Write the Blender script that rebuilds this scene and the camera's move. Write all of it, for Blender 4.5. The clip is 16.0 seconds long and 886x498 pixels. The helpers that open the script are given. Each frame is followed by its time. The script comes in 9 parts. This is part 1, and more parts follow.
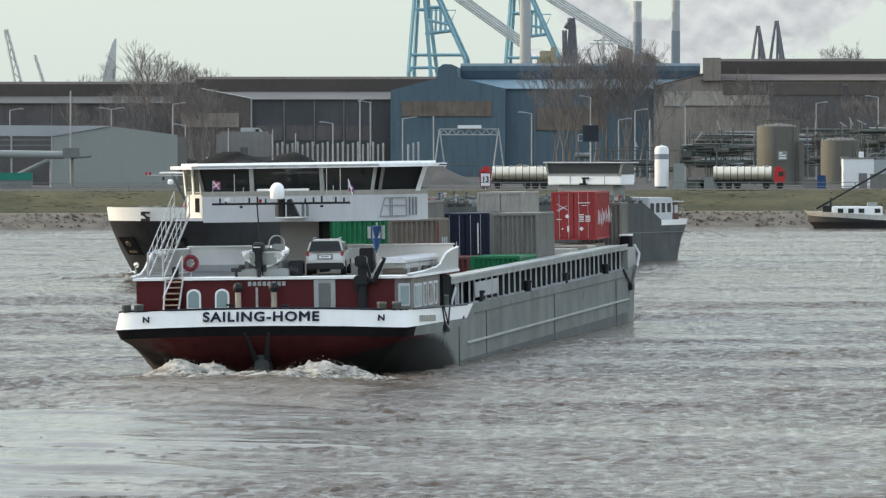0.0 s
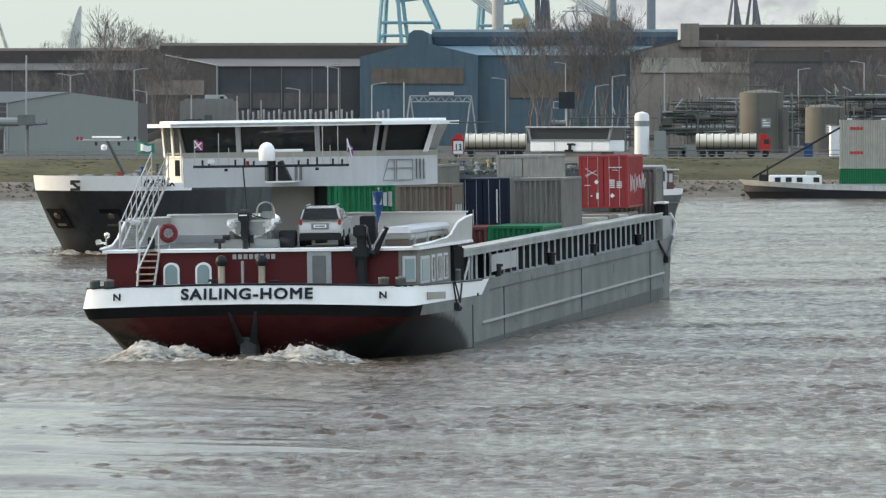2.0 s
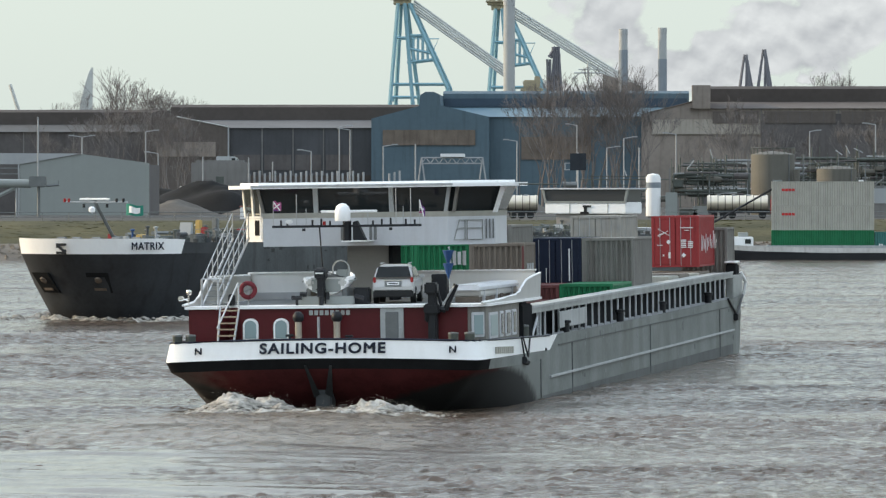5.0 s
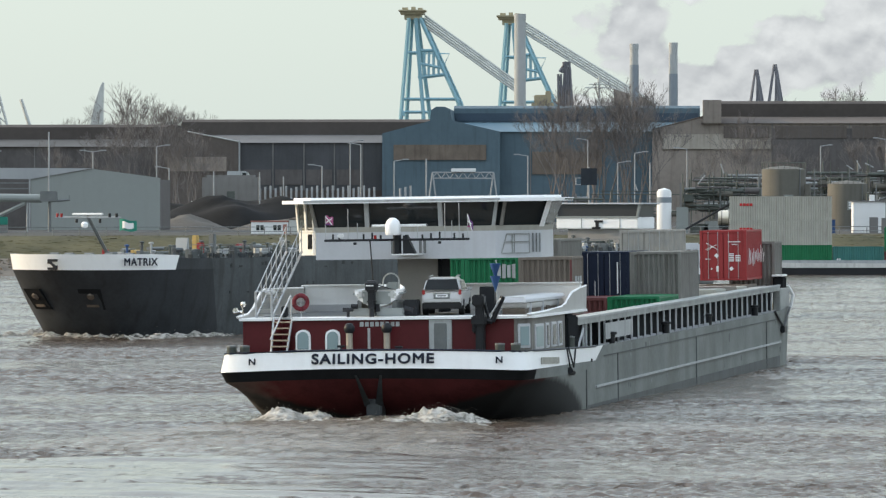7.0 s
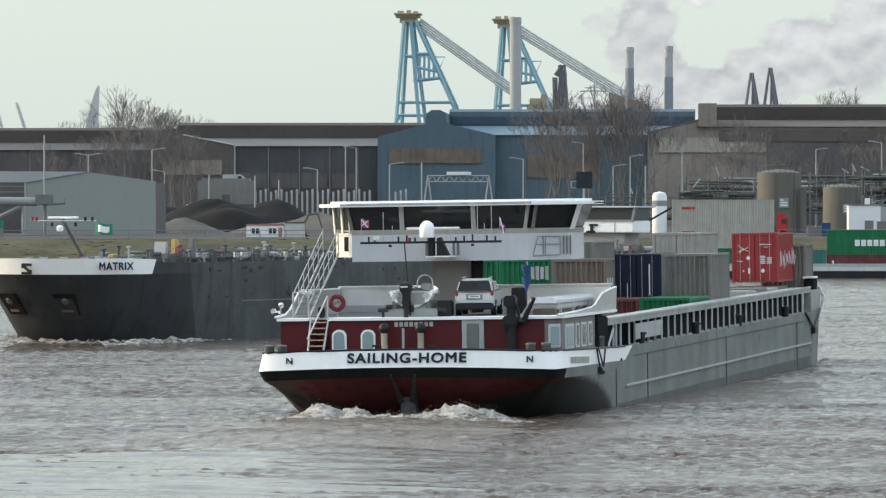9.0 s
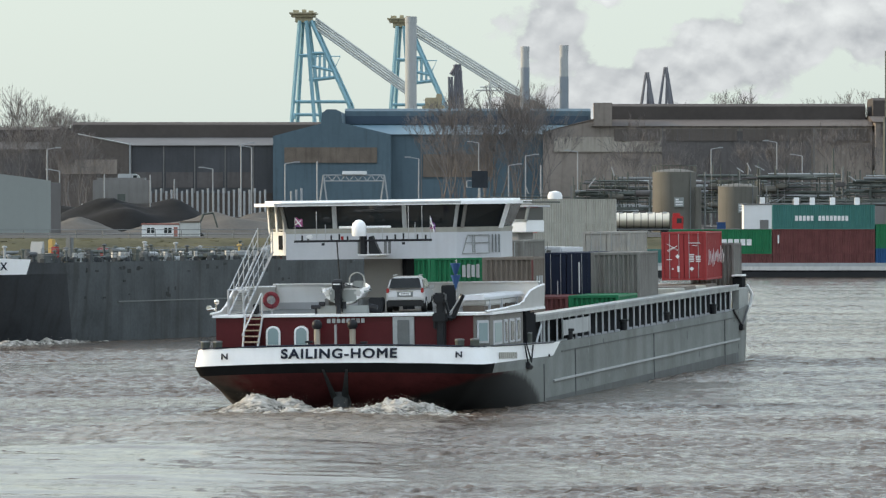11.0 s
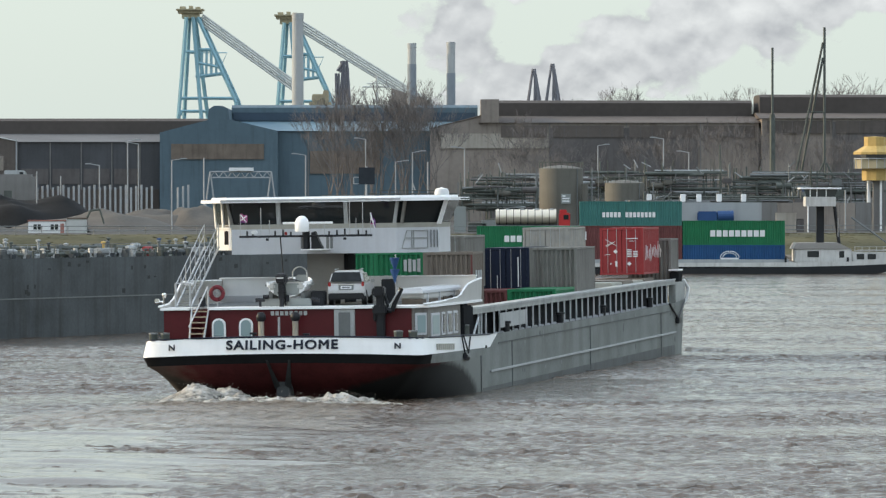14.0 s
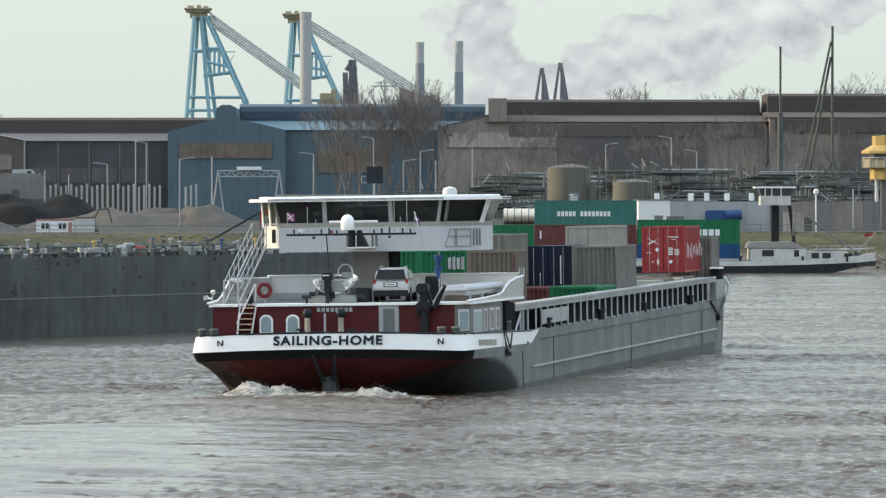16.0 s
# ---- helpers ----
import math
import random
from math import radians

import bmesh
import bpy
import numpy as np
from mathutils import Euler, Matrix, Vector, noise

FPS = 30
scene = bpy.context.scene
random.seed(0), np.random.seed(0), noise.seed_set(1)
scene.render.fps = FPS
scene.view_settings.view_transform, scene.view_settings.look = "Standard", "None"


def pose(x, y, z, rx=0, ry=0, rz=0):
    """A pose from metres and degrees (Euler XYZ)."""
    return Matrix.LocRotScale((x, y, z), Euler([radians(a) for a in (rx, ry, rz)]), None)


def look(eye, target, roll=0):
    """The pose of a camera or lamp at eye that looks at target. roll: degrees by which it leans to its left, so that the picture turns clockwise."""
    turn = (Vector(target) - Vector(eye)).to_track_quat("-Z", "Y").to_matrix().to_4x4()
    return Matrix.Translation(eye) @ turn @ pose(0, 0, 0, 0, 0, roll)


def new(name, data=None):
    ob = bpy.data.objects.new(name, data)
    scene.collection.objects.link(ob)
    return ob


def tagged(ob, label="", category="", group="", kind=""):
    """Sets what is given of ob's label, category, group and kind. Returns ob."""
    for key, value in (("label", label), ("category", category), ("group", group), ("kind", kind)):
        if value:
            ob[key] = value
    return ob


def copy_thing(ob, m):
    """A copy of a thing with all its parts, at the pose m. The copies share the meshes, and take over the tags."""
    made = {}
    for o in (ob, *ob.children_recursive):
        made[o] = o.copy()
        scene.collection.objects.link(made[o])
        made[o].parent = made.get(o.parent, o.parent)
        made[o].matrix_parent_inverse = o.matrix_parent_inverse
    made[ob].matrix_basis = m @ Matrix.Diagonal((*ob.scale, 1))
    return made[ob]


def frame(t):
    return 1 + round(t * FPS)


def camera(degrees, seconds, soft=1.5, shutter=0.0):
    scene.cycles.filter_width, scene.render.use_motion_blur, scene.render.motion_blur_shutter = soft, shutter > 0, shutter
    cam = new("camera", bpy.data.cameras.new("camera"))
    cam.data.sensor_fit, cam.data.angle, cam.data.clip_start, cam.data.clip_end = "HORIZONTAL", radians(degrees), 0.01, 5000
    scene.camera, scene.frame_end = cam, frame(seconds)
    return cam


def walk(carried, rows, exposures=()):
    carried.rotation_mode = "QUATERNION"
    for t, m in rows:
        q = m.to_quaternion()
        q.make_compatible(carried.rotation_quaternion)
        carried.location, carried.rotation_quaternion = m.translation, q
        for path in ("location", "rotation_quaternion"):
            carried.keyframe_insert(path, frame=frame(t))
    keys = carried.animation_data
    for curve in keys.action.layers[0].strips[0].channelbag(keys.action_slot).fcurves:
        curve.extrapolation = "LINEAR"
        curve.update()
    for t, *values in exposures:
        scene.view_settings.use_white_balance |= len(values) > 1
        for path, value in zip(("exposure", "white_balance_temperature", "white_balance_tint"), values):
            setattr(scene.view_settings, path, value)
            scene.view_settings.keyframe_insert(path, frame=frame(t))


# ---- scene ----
cam = camera(8.966, 16.0, soft=1.3)
CAMERA_ROWS = [  # seconds, x, y, z, pan to the right, tilt up (radians)
    (0.0, 1.30, -33.17, 8.54, -0.03915, -0.01638), (0.1, 1.13, -29.27, 8.48, -0.03858, -0.01643), (0.2, 0.97, -25.38, 8.42, -0.03801, -0.01648),
    (0.3, 0.80, -21.48, 8.36, -0.03744, -0.01654), (0.4, 0.65, -17.59, 8.29, -0.03687, -0.01659), (0.5, 0.50, -13.69, 8.23, -0.03630, -0.01664),
    (0.6, 0.36, -9.99, 8.17, -0.03605, -0.01681), (0.7, 0.24, -6.59, 8.11, -0.03579, -0.01698), (0.8, 0.13, -3.60, 8.06, -0.03554, -0.01716),
    (0.9, 0.05, -1.30, 8.02, -0.03528, -0.01733), (1.0, 0.00, 0.00, 8.00, -0.03503, -0.01749), (1.5, 0.00, 0.00, 8.00, -0.03486, -0.02003),
    (2.0, 0.00, 0.00, 8.00, -0.03398, -0.02153), (2.5, 0.00, 0.00, 8.00, -0.03422, -0.02147), (3.0, 0.00, 0.00, 8.00, -0.03409, -0.02000),
    (3.5, 0.00, 0.00, 8.00, -0.03451, -0.01799), (4.0, 0.00, 0.00, 8.00, -0.03525, -0.01528), (4.5, 0.00, 0.00, 8.00, -0.03572, -0.01248),
    (6.8, 0.00, 0.00, 8.00, -0.03765, -0.00830), (7.0, 0.00, 0.00, 8.00, -0.03792, -0.00800), (7.5, 0.00, 0.00, 8.00, -0.03785, -0.00771),
    (8.0, 0.00, 0.00, 8.00, -0.03754, -0.00763), (8.2, 0.00, 0.00, 8.00, -0.03750, -0.00745), (10.3, 0.00, 0.00, 8.00, -0.03090, -0.00740),
    (10.5, 0.00, 0.00, 8.00, -0.02758, -0.00740), (11.0, 0.00, 0.00, 8.00, -0.01861, -0.00752), (11.5, 0.00, 0.00, 8.00, -0.01193, -0.00755),
    (12.0, 0.00, 0.00, 8.00, -0.00611, -0.00782), (12.5, 0.00, 0.00, 8.00, -0.00251, -0.00813), (13.0, 0.00, 0.00, 8.00, -0.00031, -0.00817),
    (13.5, 0.00, 0.00, 8.00, 0.00074, -0.00830), (14.0, 0.00, 0.00, 8.00, 0.00140, -0.00813), (14.5, 0.00, 0.00, 8.00, 0.00147, -0.00829),
    (15.0, 0.00, 0.00, 8.00, 0.00169, -0.00839), (15.5, 0.00, 0.00, 8.00, 0.00140, -0.00846), (16.0, 0.00, 0.00, 8.00, -0.00000, -0.00830)]
walk(cam, [(t, look((x, y, z), (x + 100 * math.tan(a), y + 100, z + 100 * math.tan(b)))) for t, x, y, z, a, b in CAMERA_ROWS])

# ---- world and sun ----
SUN_DIR = Vector((-0.93, 0.18, 0.30)).normalized()
world = bpy.data.worlds.new("sky")
scene.world = world
world.use_nodes = True
wn, wl = world.node_tree.nodes, world.node_tree.links
sky = wn.new("ShaderNodeTexSky")
sky.sky_type, sky.sun_disc = "NISHITA", False
sky.sun_elevation = math.asin(SUN_DIR.z)
sky.sun_rotation = math.atan2(SUN_DIR.x, SUN_DIR.y)
sky.dust_density, sky.air_density = 2.0, 1.0
# thin high overcast that greys the blue
veil = wn.new("ShaderNodeMixRGB")
veil.inputs[0].default_value = 0.62
high = wn.new("ShaderNodeValToRGB")  # paler and greener low down, bluer and brighter overhead
high.color_ramp.elements[0].position, high.color_ramp.elements[1].position = 0.06, 0.70
high.color_ramp.elements[0].color, high.color_ramp.elements[1].color = (0.775, 0.892, 0.86, 1), (1.42, 1.66, 1.92, 1)
gen, sep_ = wn.new("ShaderNodeTexCoord"), wn.new("ShaderNodeSeparateXYZ")
wl.new(gen.outputs["Generated"], sep_.inputs[0]), wl.new(sep_.outputs[2], high.inputs[0])
ten = wn.new("ShaderNodeVectorMath")
ten.operation = "SCALE"
ten.inputs["Scale"].default_value = 10.0
wl.new(high.outputs[0], ten.inputs[0]), wl.new(ten.outputs[0], veil.inputs[2])
wl.new(sky.outputs[0], veil.inputs[1])
bg = wn["Background"]
wl.new(veil.outputs[0], bg.inputs[0])
bg.inputs[1].default_value = 0.11

sun = new("sun", bpy.data.lights.new("sun", "SUN"))
sun.data.energy, sun.data.angle, sun.data.color = 3.0, radians(1.5), (1.0, 0.80, 0.52)
sun.matrix_world = look(SUN_DIR * 100, (0, 0, 0))
scene.view_settings.exposure = 0.2


# ---- materials ----
def mat(name, color, rough=0.6, metal=0.0, var=0.2, scale=0.8, bump=0.1, streak=0.0, tint=None, spec=0.22, lines=3.0):
    """Paint or other plain surface with blotches, fine grain, optional rain streaks and a second colour."""
    m = bpy.data.materials.new(name)
    m.use_nodes = True
    n, l = m.node_tree.nodes, m.node_tree.links
    b = n["Principled BSDF"]
    b.inputs["Roughness"].default_value, b.inputs["Metallic"].default_value = rough, metal
    b.inputs["Specular IOR Level"].default_value = spec
    co = n.new("ShaderNodeTexCoord")
    big, fine = n.new("ShaderNodeTexNoise"), n.new("ShaderNodeTexNoise")
    big.inputs["Scale"].default_value, big.inputs["Detail"].default_value = scale, 6
    fine.inputs["Scale"].default_value, fine.inputs["Detail"].default_value = scale * 14, 4
    l.new(co.outputs["Object"], big.inputs["Vector"]), l.new(co.outputs["Object"], fine.inputs["Vector"])
    dark = [c * (1 - var) for c in color]
    lite = [min(1, c * (1 + var * 0.7)) for c in (tint or color)]
    ramp = n.new("ShaderNodeValToRGB")
    ramp.color_ramp.elements[0].position, ramp.color_ramp.elements[1].position = 0.32, 0.68
    ramp.color_ramp.elements[0].color, ramp.color_ramp.elements[1].color = (*dark, 1), (*lite, 1)
    mix = n.new("ShaderNodeMath")
    mix.operation = "MULTIPLY_ADD"
    mix.inputs[1].default_value = 0.3
    l.new(fine.outputs[0], mix.inputs[0])
    sc = n.new("ShaderNodeMath")
    sc.operation = "MULTIPLY"
    sc.inputs[1].default_value = 0.7
    l.new(big.outputs[0], sc.inputs[0])
    l.new(sc.outputs[0], mix.inputs[2])
    l.new(mix.outputs[0], ramp.inputs[0])
    out = ramp.outputs[0]
    if streak:
        mp, st, rr, mx = n.new("ShaderNodeMapping"), n.new("ShaderNodeTexNoise"), n.new("ShaderNodeValToRGB"), n.new("ShaderNodeMixRGB")
        mp.inputs["Scale"].default_value = (lines, lines, 0.25)
        st.inputs["Scale"].default_value, st.inputs["Detail"].default_value = 1.4 * max(scale, 0.3), 5
        rr.color_ramp.elements[0].position, rr.color_ramp.elements[1].position = 0.5, 0.75
        mx.blend_type = "MULTIPLY"
        mx.inputs[2].default_value = (0.42, 0.36, 0.32, 1)
        k = n.new("ShaderNodeMath")
        k.operation = "MULTIPLY"
        k.inputs[1].default_value = streak
        l.new(co.outputs["Object"], mp.inputs[0]), l.new(mp.outputs[0], st.inputs["Vector"])
        l.new(st.outputs[0], rr.inputs[0]), l.new(rr.outputs[0], k.inputs[0])
        l.new(k.outputs[0], mx.inputs[0]), l.new(out, mx.inputs[1])
        out = mx.outputs[0]
    l.new(out, b.inputs["Base Color"])
    if bump:
        bp = n.new("ShaderNodeBump")
        bp.inputs["Strength"].default_value, bp.inputs["Distance"].default_value = bump, 0.02
        l.new(fine.outputs[0], bp.inputs["Height"]), l.new(bp.outputs[0], b.inputs["Normal"])
    return m


def water_mat(name="river_water", c0=(0.074, 0.051, 0.036), c1=(0.128, 0.096, 0.072), rough=0.1, stir=1.0):
    m = bpy.data.materials.new(name)
    m.use_nodes = True
    n, l = m.node_tree.nodes, m.node_tree.links
    b = n["Principled BSDF"]
    b.inputs["Roughness"].default_value = rough
    b.inputs["IOR"].default_value = 1.33
    co, chop = n.new("ShaderNodeTexCoord"), n.new("ShaderNodeMapping")
    chop.inputs["Scale"].default_value = (1.0, 0.62, 1.0)
    l.new(co.outputs["Object"], chop.inputs[0])
    silt = n.new("ShaderNodeTexNoise")
    silt.inputs["Scale"].default_value, silt.inputs["Detail"].default_value = 0.035, 4
    ramp = n.new("ShaderNodeValToRGB")
    ramp.color_ramp.elements[0].color, ramp.color_ramp.elements[1].color = (*c0, 1), (*c1, 1)
    l.new(co.outputs["Object"], silt.inputs["Vector"]), l.new(silt.outputs[0], ramp.inputs[0])
    l.new(ramp.outputs[0], b.inputs["Base Color"])
    slick, calm, rng_ = n.new("ShaderNodeMapping"), n.new("ShaderNodeTexNoise"), n.new("ShaderNodeMapRange")
    slick.inputs["Scale"].default_value = (0.022, 0.11, 1.0)
    calm.inputs["Scale"].default_value, calm.inputs["Detail"].default_value = 1.0, 5
    rng_.inputs["From Min"].default_value, rng_.inputs["From Max"].default_value = 0.38, 0.60
    rng_.inputs["To Min"].default_value, rng_.inputs["To Max"].default_value = 0.38 * stir, 1.1 * stir
    l.new(co.outputs["Object"], slick.inputs[0]), l.new(slick.outputs[0], calm.inputs["Vector"]), l.new(calm.outputs[0], rng_.inputs["Value"])
    # short gusts roughen the surface in small flecks
    fleck, spot, amount, both = n.new("ShaderNodeMapping"), n.new("ShaderNodeTexNoise"), n.new("ShaderNodeMapRange"), n.new("ShaderNodeMath")
    fleck.inputs["Scale"].default_value = (2.1, 0.42, 1.0)
    spot.inputs["Scale"].default_value, spot.inputs["Detail"].default_value, spot.inputs["Roughness"].default_value = 1.0, 5, 0.65
    amount.inputs["From Min"].default_value, amount.inputs["From Max"].default_value = 0.38, 0.60
    amount.inputs["To Min"].default_value, amount.inputs["To Max"].default_value = 0.0, 1.0
    both.operation = "MULTIPLY"
    l.new(co.outputs["Object"], fleck.inputs[0]), l.new(fleck.outputs[0], spot.inputs["Vector"]), l.new(spot.outputs[0], amount.inputs["Value"])
    l.new(amount.outputs[0], both.inputs[0]), l.new(rng_.outputs[0], both.inputs[1])
    last = None
    for scale, strength, dist in ((0.85, 1.0, 0.75), (2.9, 1.0, 0.46), (9.5, 1.0, 0.2)):
        tx, bp = n.new("ShaderNodeTexNoise"), n.new("ShaderNodeBump")
        tx.inputs["Scale"].default_value, tx.inputs["Detail"].default_value, tx.inputs["Roughness"].default_value = scale, 5, 0.6
        bp.inputs["Strength"].default_value, bp.inputs["Distance"].default_value = strength, dist
        l.new(both.outputs[0], bp.inputs["Strength"])
        l.new(chop.outputs[0], tx.inputs["Vector"]), l.new(tx.outputs[0], bp.inputs["Height"])
        if last:
            l.new(last.outputs[0], bp.inputs["Normal"])
        last = bp
    l.new(last.outputs[0], b.inputs["Normal"])
    return m


def glass_mat(name, color, rough=0.05):
    m = bpy.data.materials.new(name)
    m.use_nodes = True
    b = m.node_tree.nodes["Principled BSDF"]
    b.inputs["Base Color"].default_value = (*color, 1)
    b.inputs["Roughness"].default_value, b.inputs["Specular IOR Level"].default_value = rough, 0.5
    return m


def clear_glass():
    """A thin clean pane: mostly see-through, glossy at a slant."""
    m = bpy.data.materials.new("clear_glass")
    m.use_nodes = True
    n, l = m.node_tree.nodes, m.node_tree.links
    n.remove(n["Principled BSDF"])
    tr, gl, mx = n.new("ShaderNodeBsdfTransparent"), n.new("ShaderNodeBsdfGlossy"), n.new("ShaderNodeMixShader")
    tr.inputs[0].default_value = (0.62, 0.64, 0.6, 1)
    gl.inputs["Roughness"].default_value = 0.05
    mx.inputs[0].default_value = 0.18
    l.new(tr.outputs[0], mx.inputs[1]), l.new(gl.outputs[0], mx.inputs[2])
    l.new(mx.outputs[0], n["Material Output"].inputs[0])
    return m


CLEAR_GLASS = clear_glass()
WATER = water_mat()
WAKE_WATER = water_mat("smoothed_brown_water", (0.080, 0.056, 0.040), (0.136, 0.103, 0.078), 0.08, 0.16)
CHURNED_WATER = water_mat("churned_brown_water", (0.150, 0.122, 0.094), (0.23, 0.195, 0.16), 0.22, 1.2)
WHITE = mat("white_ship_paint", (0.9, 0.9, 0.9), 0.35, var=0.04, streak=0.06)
# white greyed and cooled, as on the shaded aft face of the wheelhouse
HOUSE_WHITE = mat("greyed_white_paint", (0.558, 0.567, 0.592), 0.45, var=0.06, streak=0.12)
INNER_GREY = mat("shaded_beige_grey_paint", (0.30, 0.285, 0.27), 0.6, var=0.08)
BUOY_RED = mat("faded_maroon_red", (0.15, 0.022, 0.03), 0.6, var=0.15)
SHED_ROOF = mat("pale_shed_roof_sheet", (0.36, 0.37, 0.38), 0.6, var=0.1, scale=0.1)
# the same white made lighter and warmer for the sun on the wing
SUNLIT_WHITE = mat("sunlit_wing_white", (0.78, 0.77, 0.74), 0.35, var=0.05)
GREY_HULL = mat("grey_hull_paint", (0.205, 0.218, 0.208), 0.7, var=0.28, scale=0.3, streak=0.45, bump=0.2, lines=0.9)
# hull paint in two tones: side lighter for the skylight it catches, bow darker
SHADED_BOW = mat("shaded_bow_hull_paint", (0.043, 0.047, 0.053), 0.5, var=0.3, scale=0.35, streak=0.5)
DARK_HULL = mat("dark_grey_hull_paint", (0.070, 0.078, 0.084), 0.5, var=0.4, scale=0.35, streak=0.75)
BLACK = mat("black_paint", (0.02, 0.021, 0.024), 0.45, var=0.2)
NAVY = mat("blue_black_paint", (0.012, 0.016, 0.03), 0.45, var=0.2)
MAROON = mat("maroon_paint", (0.09, 0.013, 0.016), 0.4, var=0.15)
DECK = mat("deck_paint", (0.128, 0.136, 0.136), 0.7, var=0.25)
STEEL = mat("galvanised_steel", (0.45, 0.46, 0.47), 0.45, 0.6, var=0.15)
RIBBED = mat("warm_polished_steel", (0.74, 0.66, 0.54), 0.38, 0.6, var=0.1)
MATT_BLACK = mat("matt_black_steel", (0.02, 0.021, 0.023), 0.9, var=0.2, spec=0.03)
STACK_BLUE = mat("blue_grey_chimney_paint", (0.24, 0.27, 0.3), 0.7, var=0.12, scale=0.05)
POLISHED = mat("polished_vent_steel", (0.66, 0.60, 0.50), 0.3, 0.55, var=0.1)
CHROME = mat("polished_steel", (0.7, 0.68, 0.64), 0.2, 1.0, var=0.05)
DULL_GLASS = glass_mat("dull_dark_glass", (0.03, 0.032, 0.035), 0.35)
GLASS = glass_mat("dark_window_glass", (0.02, 0.024, 0.026))
FROST = glass_mat("frosted_glass", (0.25, 0.33, 0.34), 0.35)
RUBBER = mat("black_rubber", (0.02, 0.02, 0.02), 0.8, var=0.2)
SILVER = mat("silver_car_paint", (0.49, 0.485, 0.48), 0.3, 0.2, var=0.04)
LAMP_RED = mat("red_lamp_lens", (0.28, 0.03, 0.03), 0.2, var=0.05)
RED = mat("red_paint", (0.5, 0.04, 0.04), 0.5, var=0.1)
BLUE = mat("blue_paint", (0.03, 0.075, 0.19), 0.5, var=0.1)
BOX_GREY = mat("grey_container_paint", (0.205, 0.195, 0.18), 0.6, var=0.18, streak=0.5)
SOFT_RED = mat("faded_red_paint", (0.36, 0.16, 0.13), 0.7, var=0.2)
BOX_WORN = mat("rust_stained_grey_paint", (0.40, 0.40, 0.385), 0.65, var=0.3, scale=1.6, streak=0.5, tint=(0.33, 0.30, 0.26))
BOX_PALE = mat("worn_pale_grey_paint", (0.42, 0.43, 0.43), 0.6, var=0.2, streak=0.5)
PALE_WHITE = mat("dirty_white_paint", (0.58, 0.57, 0.55), 0.6, var=0.15, streak=0.4)
BOX_BEIGE = mat("pale_beige_container_paint", (0.40, 0.39, 0.345), 0.6, var=0.1, streak=0.3)
COAMING_GREY = mat("worn_grey_green_coaming_paint", (0.36, 0.37, 0.355), 0.7, var=0.3, streak=0.4)
BOX_TAUPE = mat("weathered_taupe_container_paint", (0.185, 0.155, 0.13), 0.6, var=0.14, streak=0.35)
BOX_NAVY = mat("navy_container_paint", (0.013, 0.019, 0.04), 0.5, var=0.15, streak=0.3)
BOX_RED = mat("red_container_paint", (0.3, 0.04, 0.042), 0.5, var=0.12, streak=0.35)
BOX_GREEN = mat("green_container_paint", (0.02, 0.16, 0.07), 0.5, var=0.12, streak=0.25)
BOX_RUST = mat("rust_red_container_paint", (0.15, 0.054, 0.052), 0.6, var=0.2, streak=0.5)
# teal and blue lightened to carry the haze over the distant barge
BOX_TEAL = mat("teal_container_paint", (0.055, 0.178, 0.162), 0.55, var=0.1, streak=0.25)
BOX_BLUE = mat("blue_container_paint", (0.0225, 0.0825, 0.203), 0.55, var=0.1, streak=0.25)
def foam_mat():
    """Lacy foam: creamy where it is thick, with holes through which the water shows."""
    m = mat("creamy_foam", (0.24, 0.215, 0.18), 0.85, var=0.5, scale=2.2, bump=0.3, tint=(0.50, 0.475, 0.43))
    n, l = m.node_tree.nodes, m.node_tree.links
    b = n["Principled BSDF"]
    co, mp, tx, rg = n.new("ShaderNodeTexCoord"), n.new("ShaderNodeMapping"), n.new("ShaderNodeTexNoise"), n.new("ShaderNodeMapRange")
    mp.inputs["Scale"].default_value = (0.8, 1.0, 2.2)
    tx.inputs["Scale"].default_value, tx.inputs["Detail"].default_value, tx.inputs["Roughness"].default_value = 2.6, 9, 0.68
    rg.inputs["From Min"].default_value, rg.inputs["From Max"].default_value = 0.40, 0.62
    rg.inputs["To Min"].default_value, rg.inputs["To Max"].default_value = 0.0, 0.95
    l.new(co.outputs["Object"], mp.inputs[0]), l.new(mp.outputs[0], tx.inputs["Vector"]), l.new(tx.outputs[0], rg.inputs["Value"])
    # thicker towards the crest
    sep, up = n.new("ShaderNodeSeparateXYZ"), n.new("ShaderNodeMath")
    up.operation, up.inputs[1].default_value = "MULTIPLY_ADD", 0.38
    l.new(co.outputs["Object"], sep.inputs[0]), l.new(sep.outputs[2], up.inputs[0]), l.new(tx.outputs[0], up.inputs[2]), l.new(up.outputs[0], rg.inputs["Value"])
    l.new(rg.outputs[0], b.inputs["Alpha"])
    return m


FOAM = foam_mat()
GRASS = mat("winter_grass", (0.0411, 0.0459, 0.0169), 0.9, var=0.45, scale=0.12, tint=(0.082, 0.070, 0.034))
SAND = mat("grey_sand", (0.112, 0.1, 0.0875), 0.9, var=0.25, scale=0.15)
COAL = mat("coal", (0.0137, 0.0133, 0.0133), 0.95, var=0.35, scale=0.3)
STONE = mat("bank_stones", (0.15, 0.128, 0.105), 0.9, var=0.4, scale=0.4)
ASPHALT = mat("yard_asphalt", (0.0638, 0.06, 0.0562), 0.9, var=0.3, scale=0.05)
SHEET_BLUE = mat("blue_sheet_cladding", (0.092, 0.136, 0.166), 0.6, var=0.12, scale=0.1, streak=0.3)
SHEET_NAVY = mat("dark_blue_sheet", (0.05, 0.075, 0.105), 0.6, var=0.15, scale=0.1)
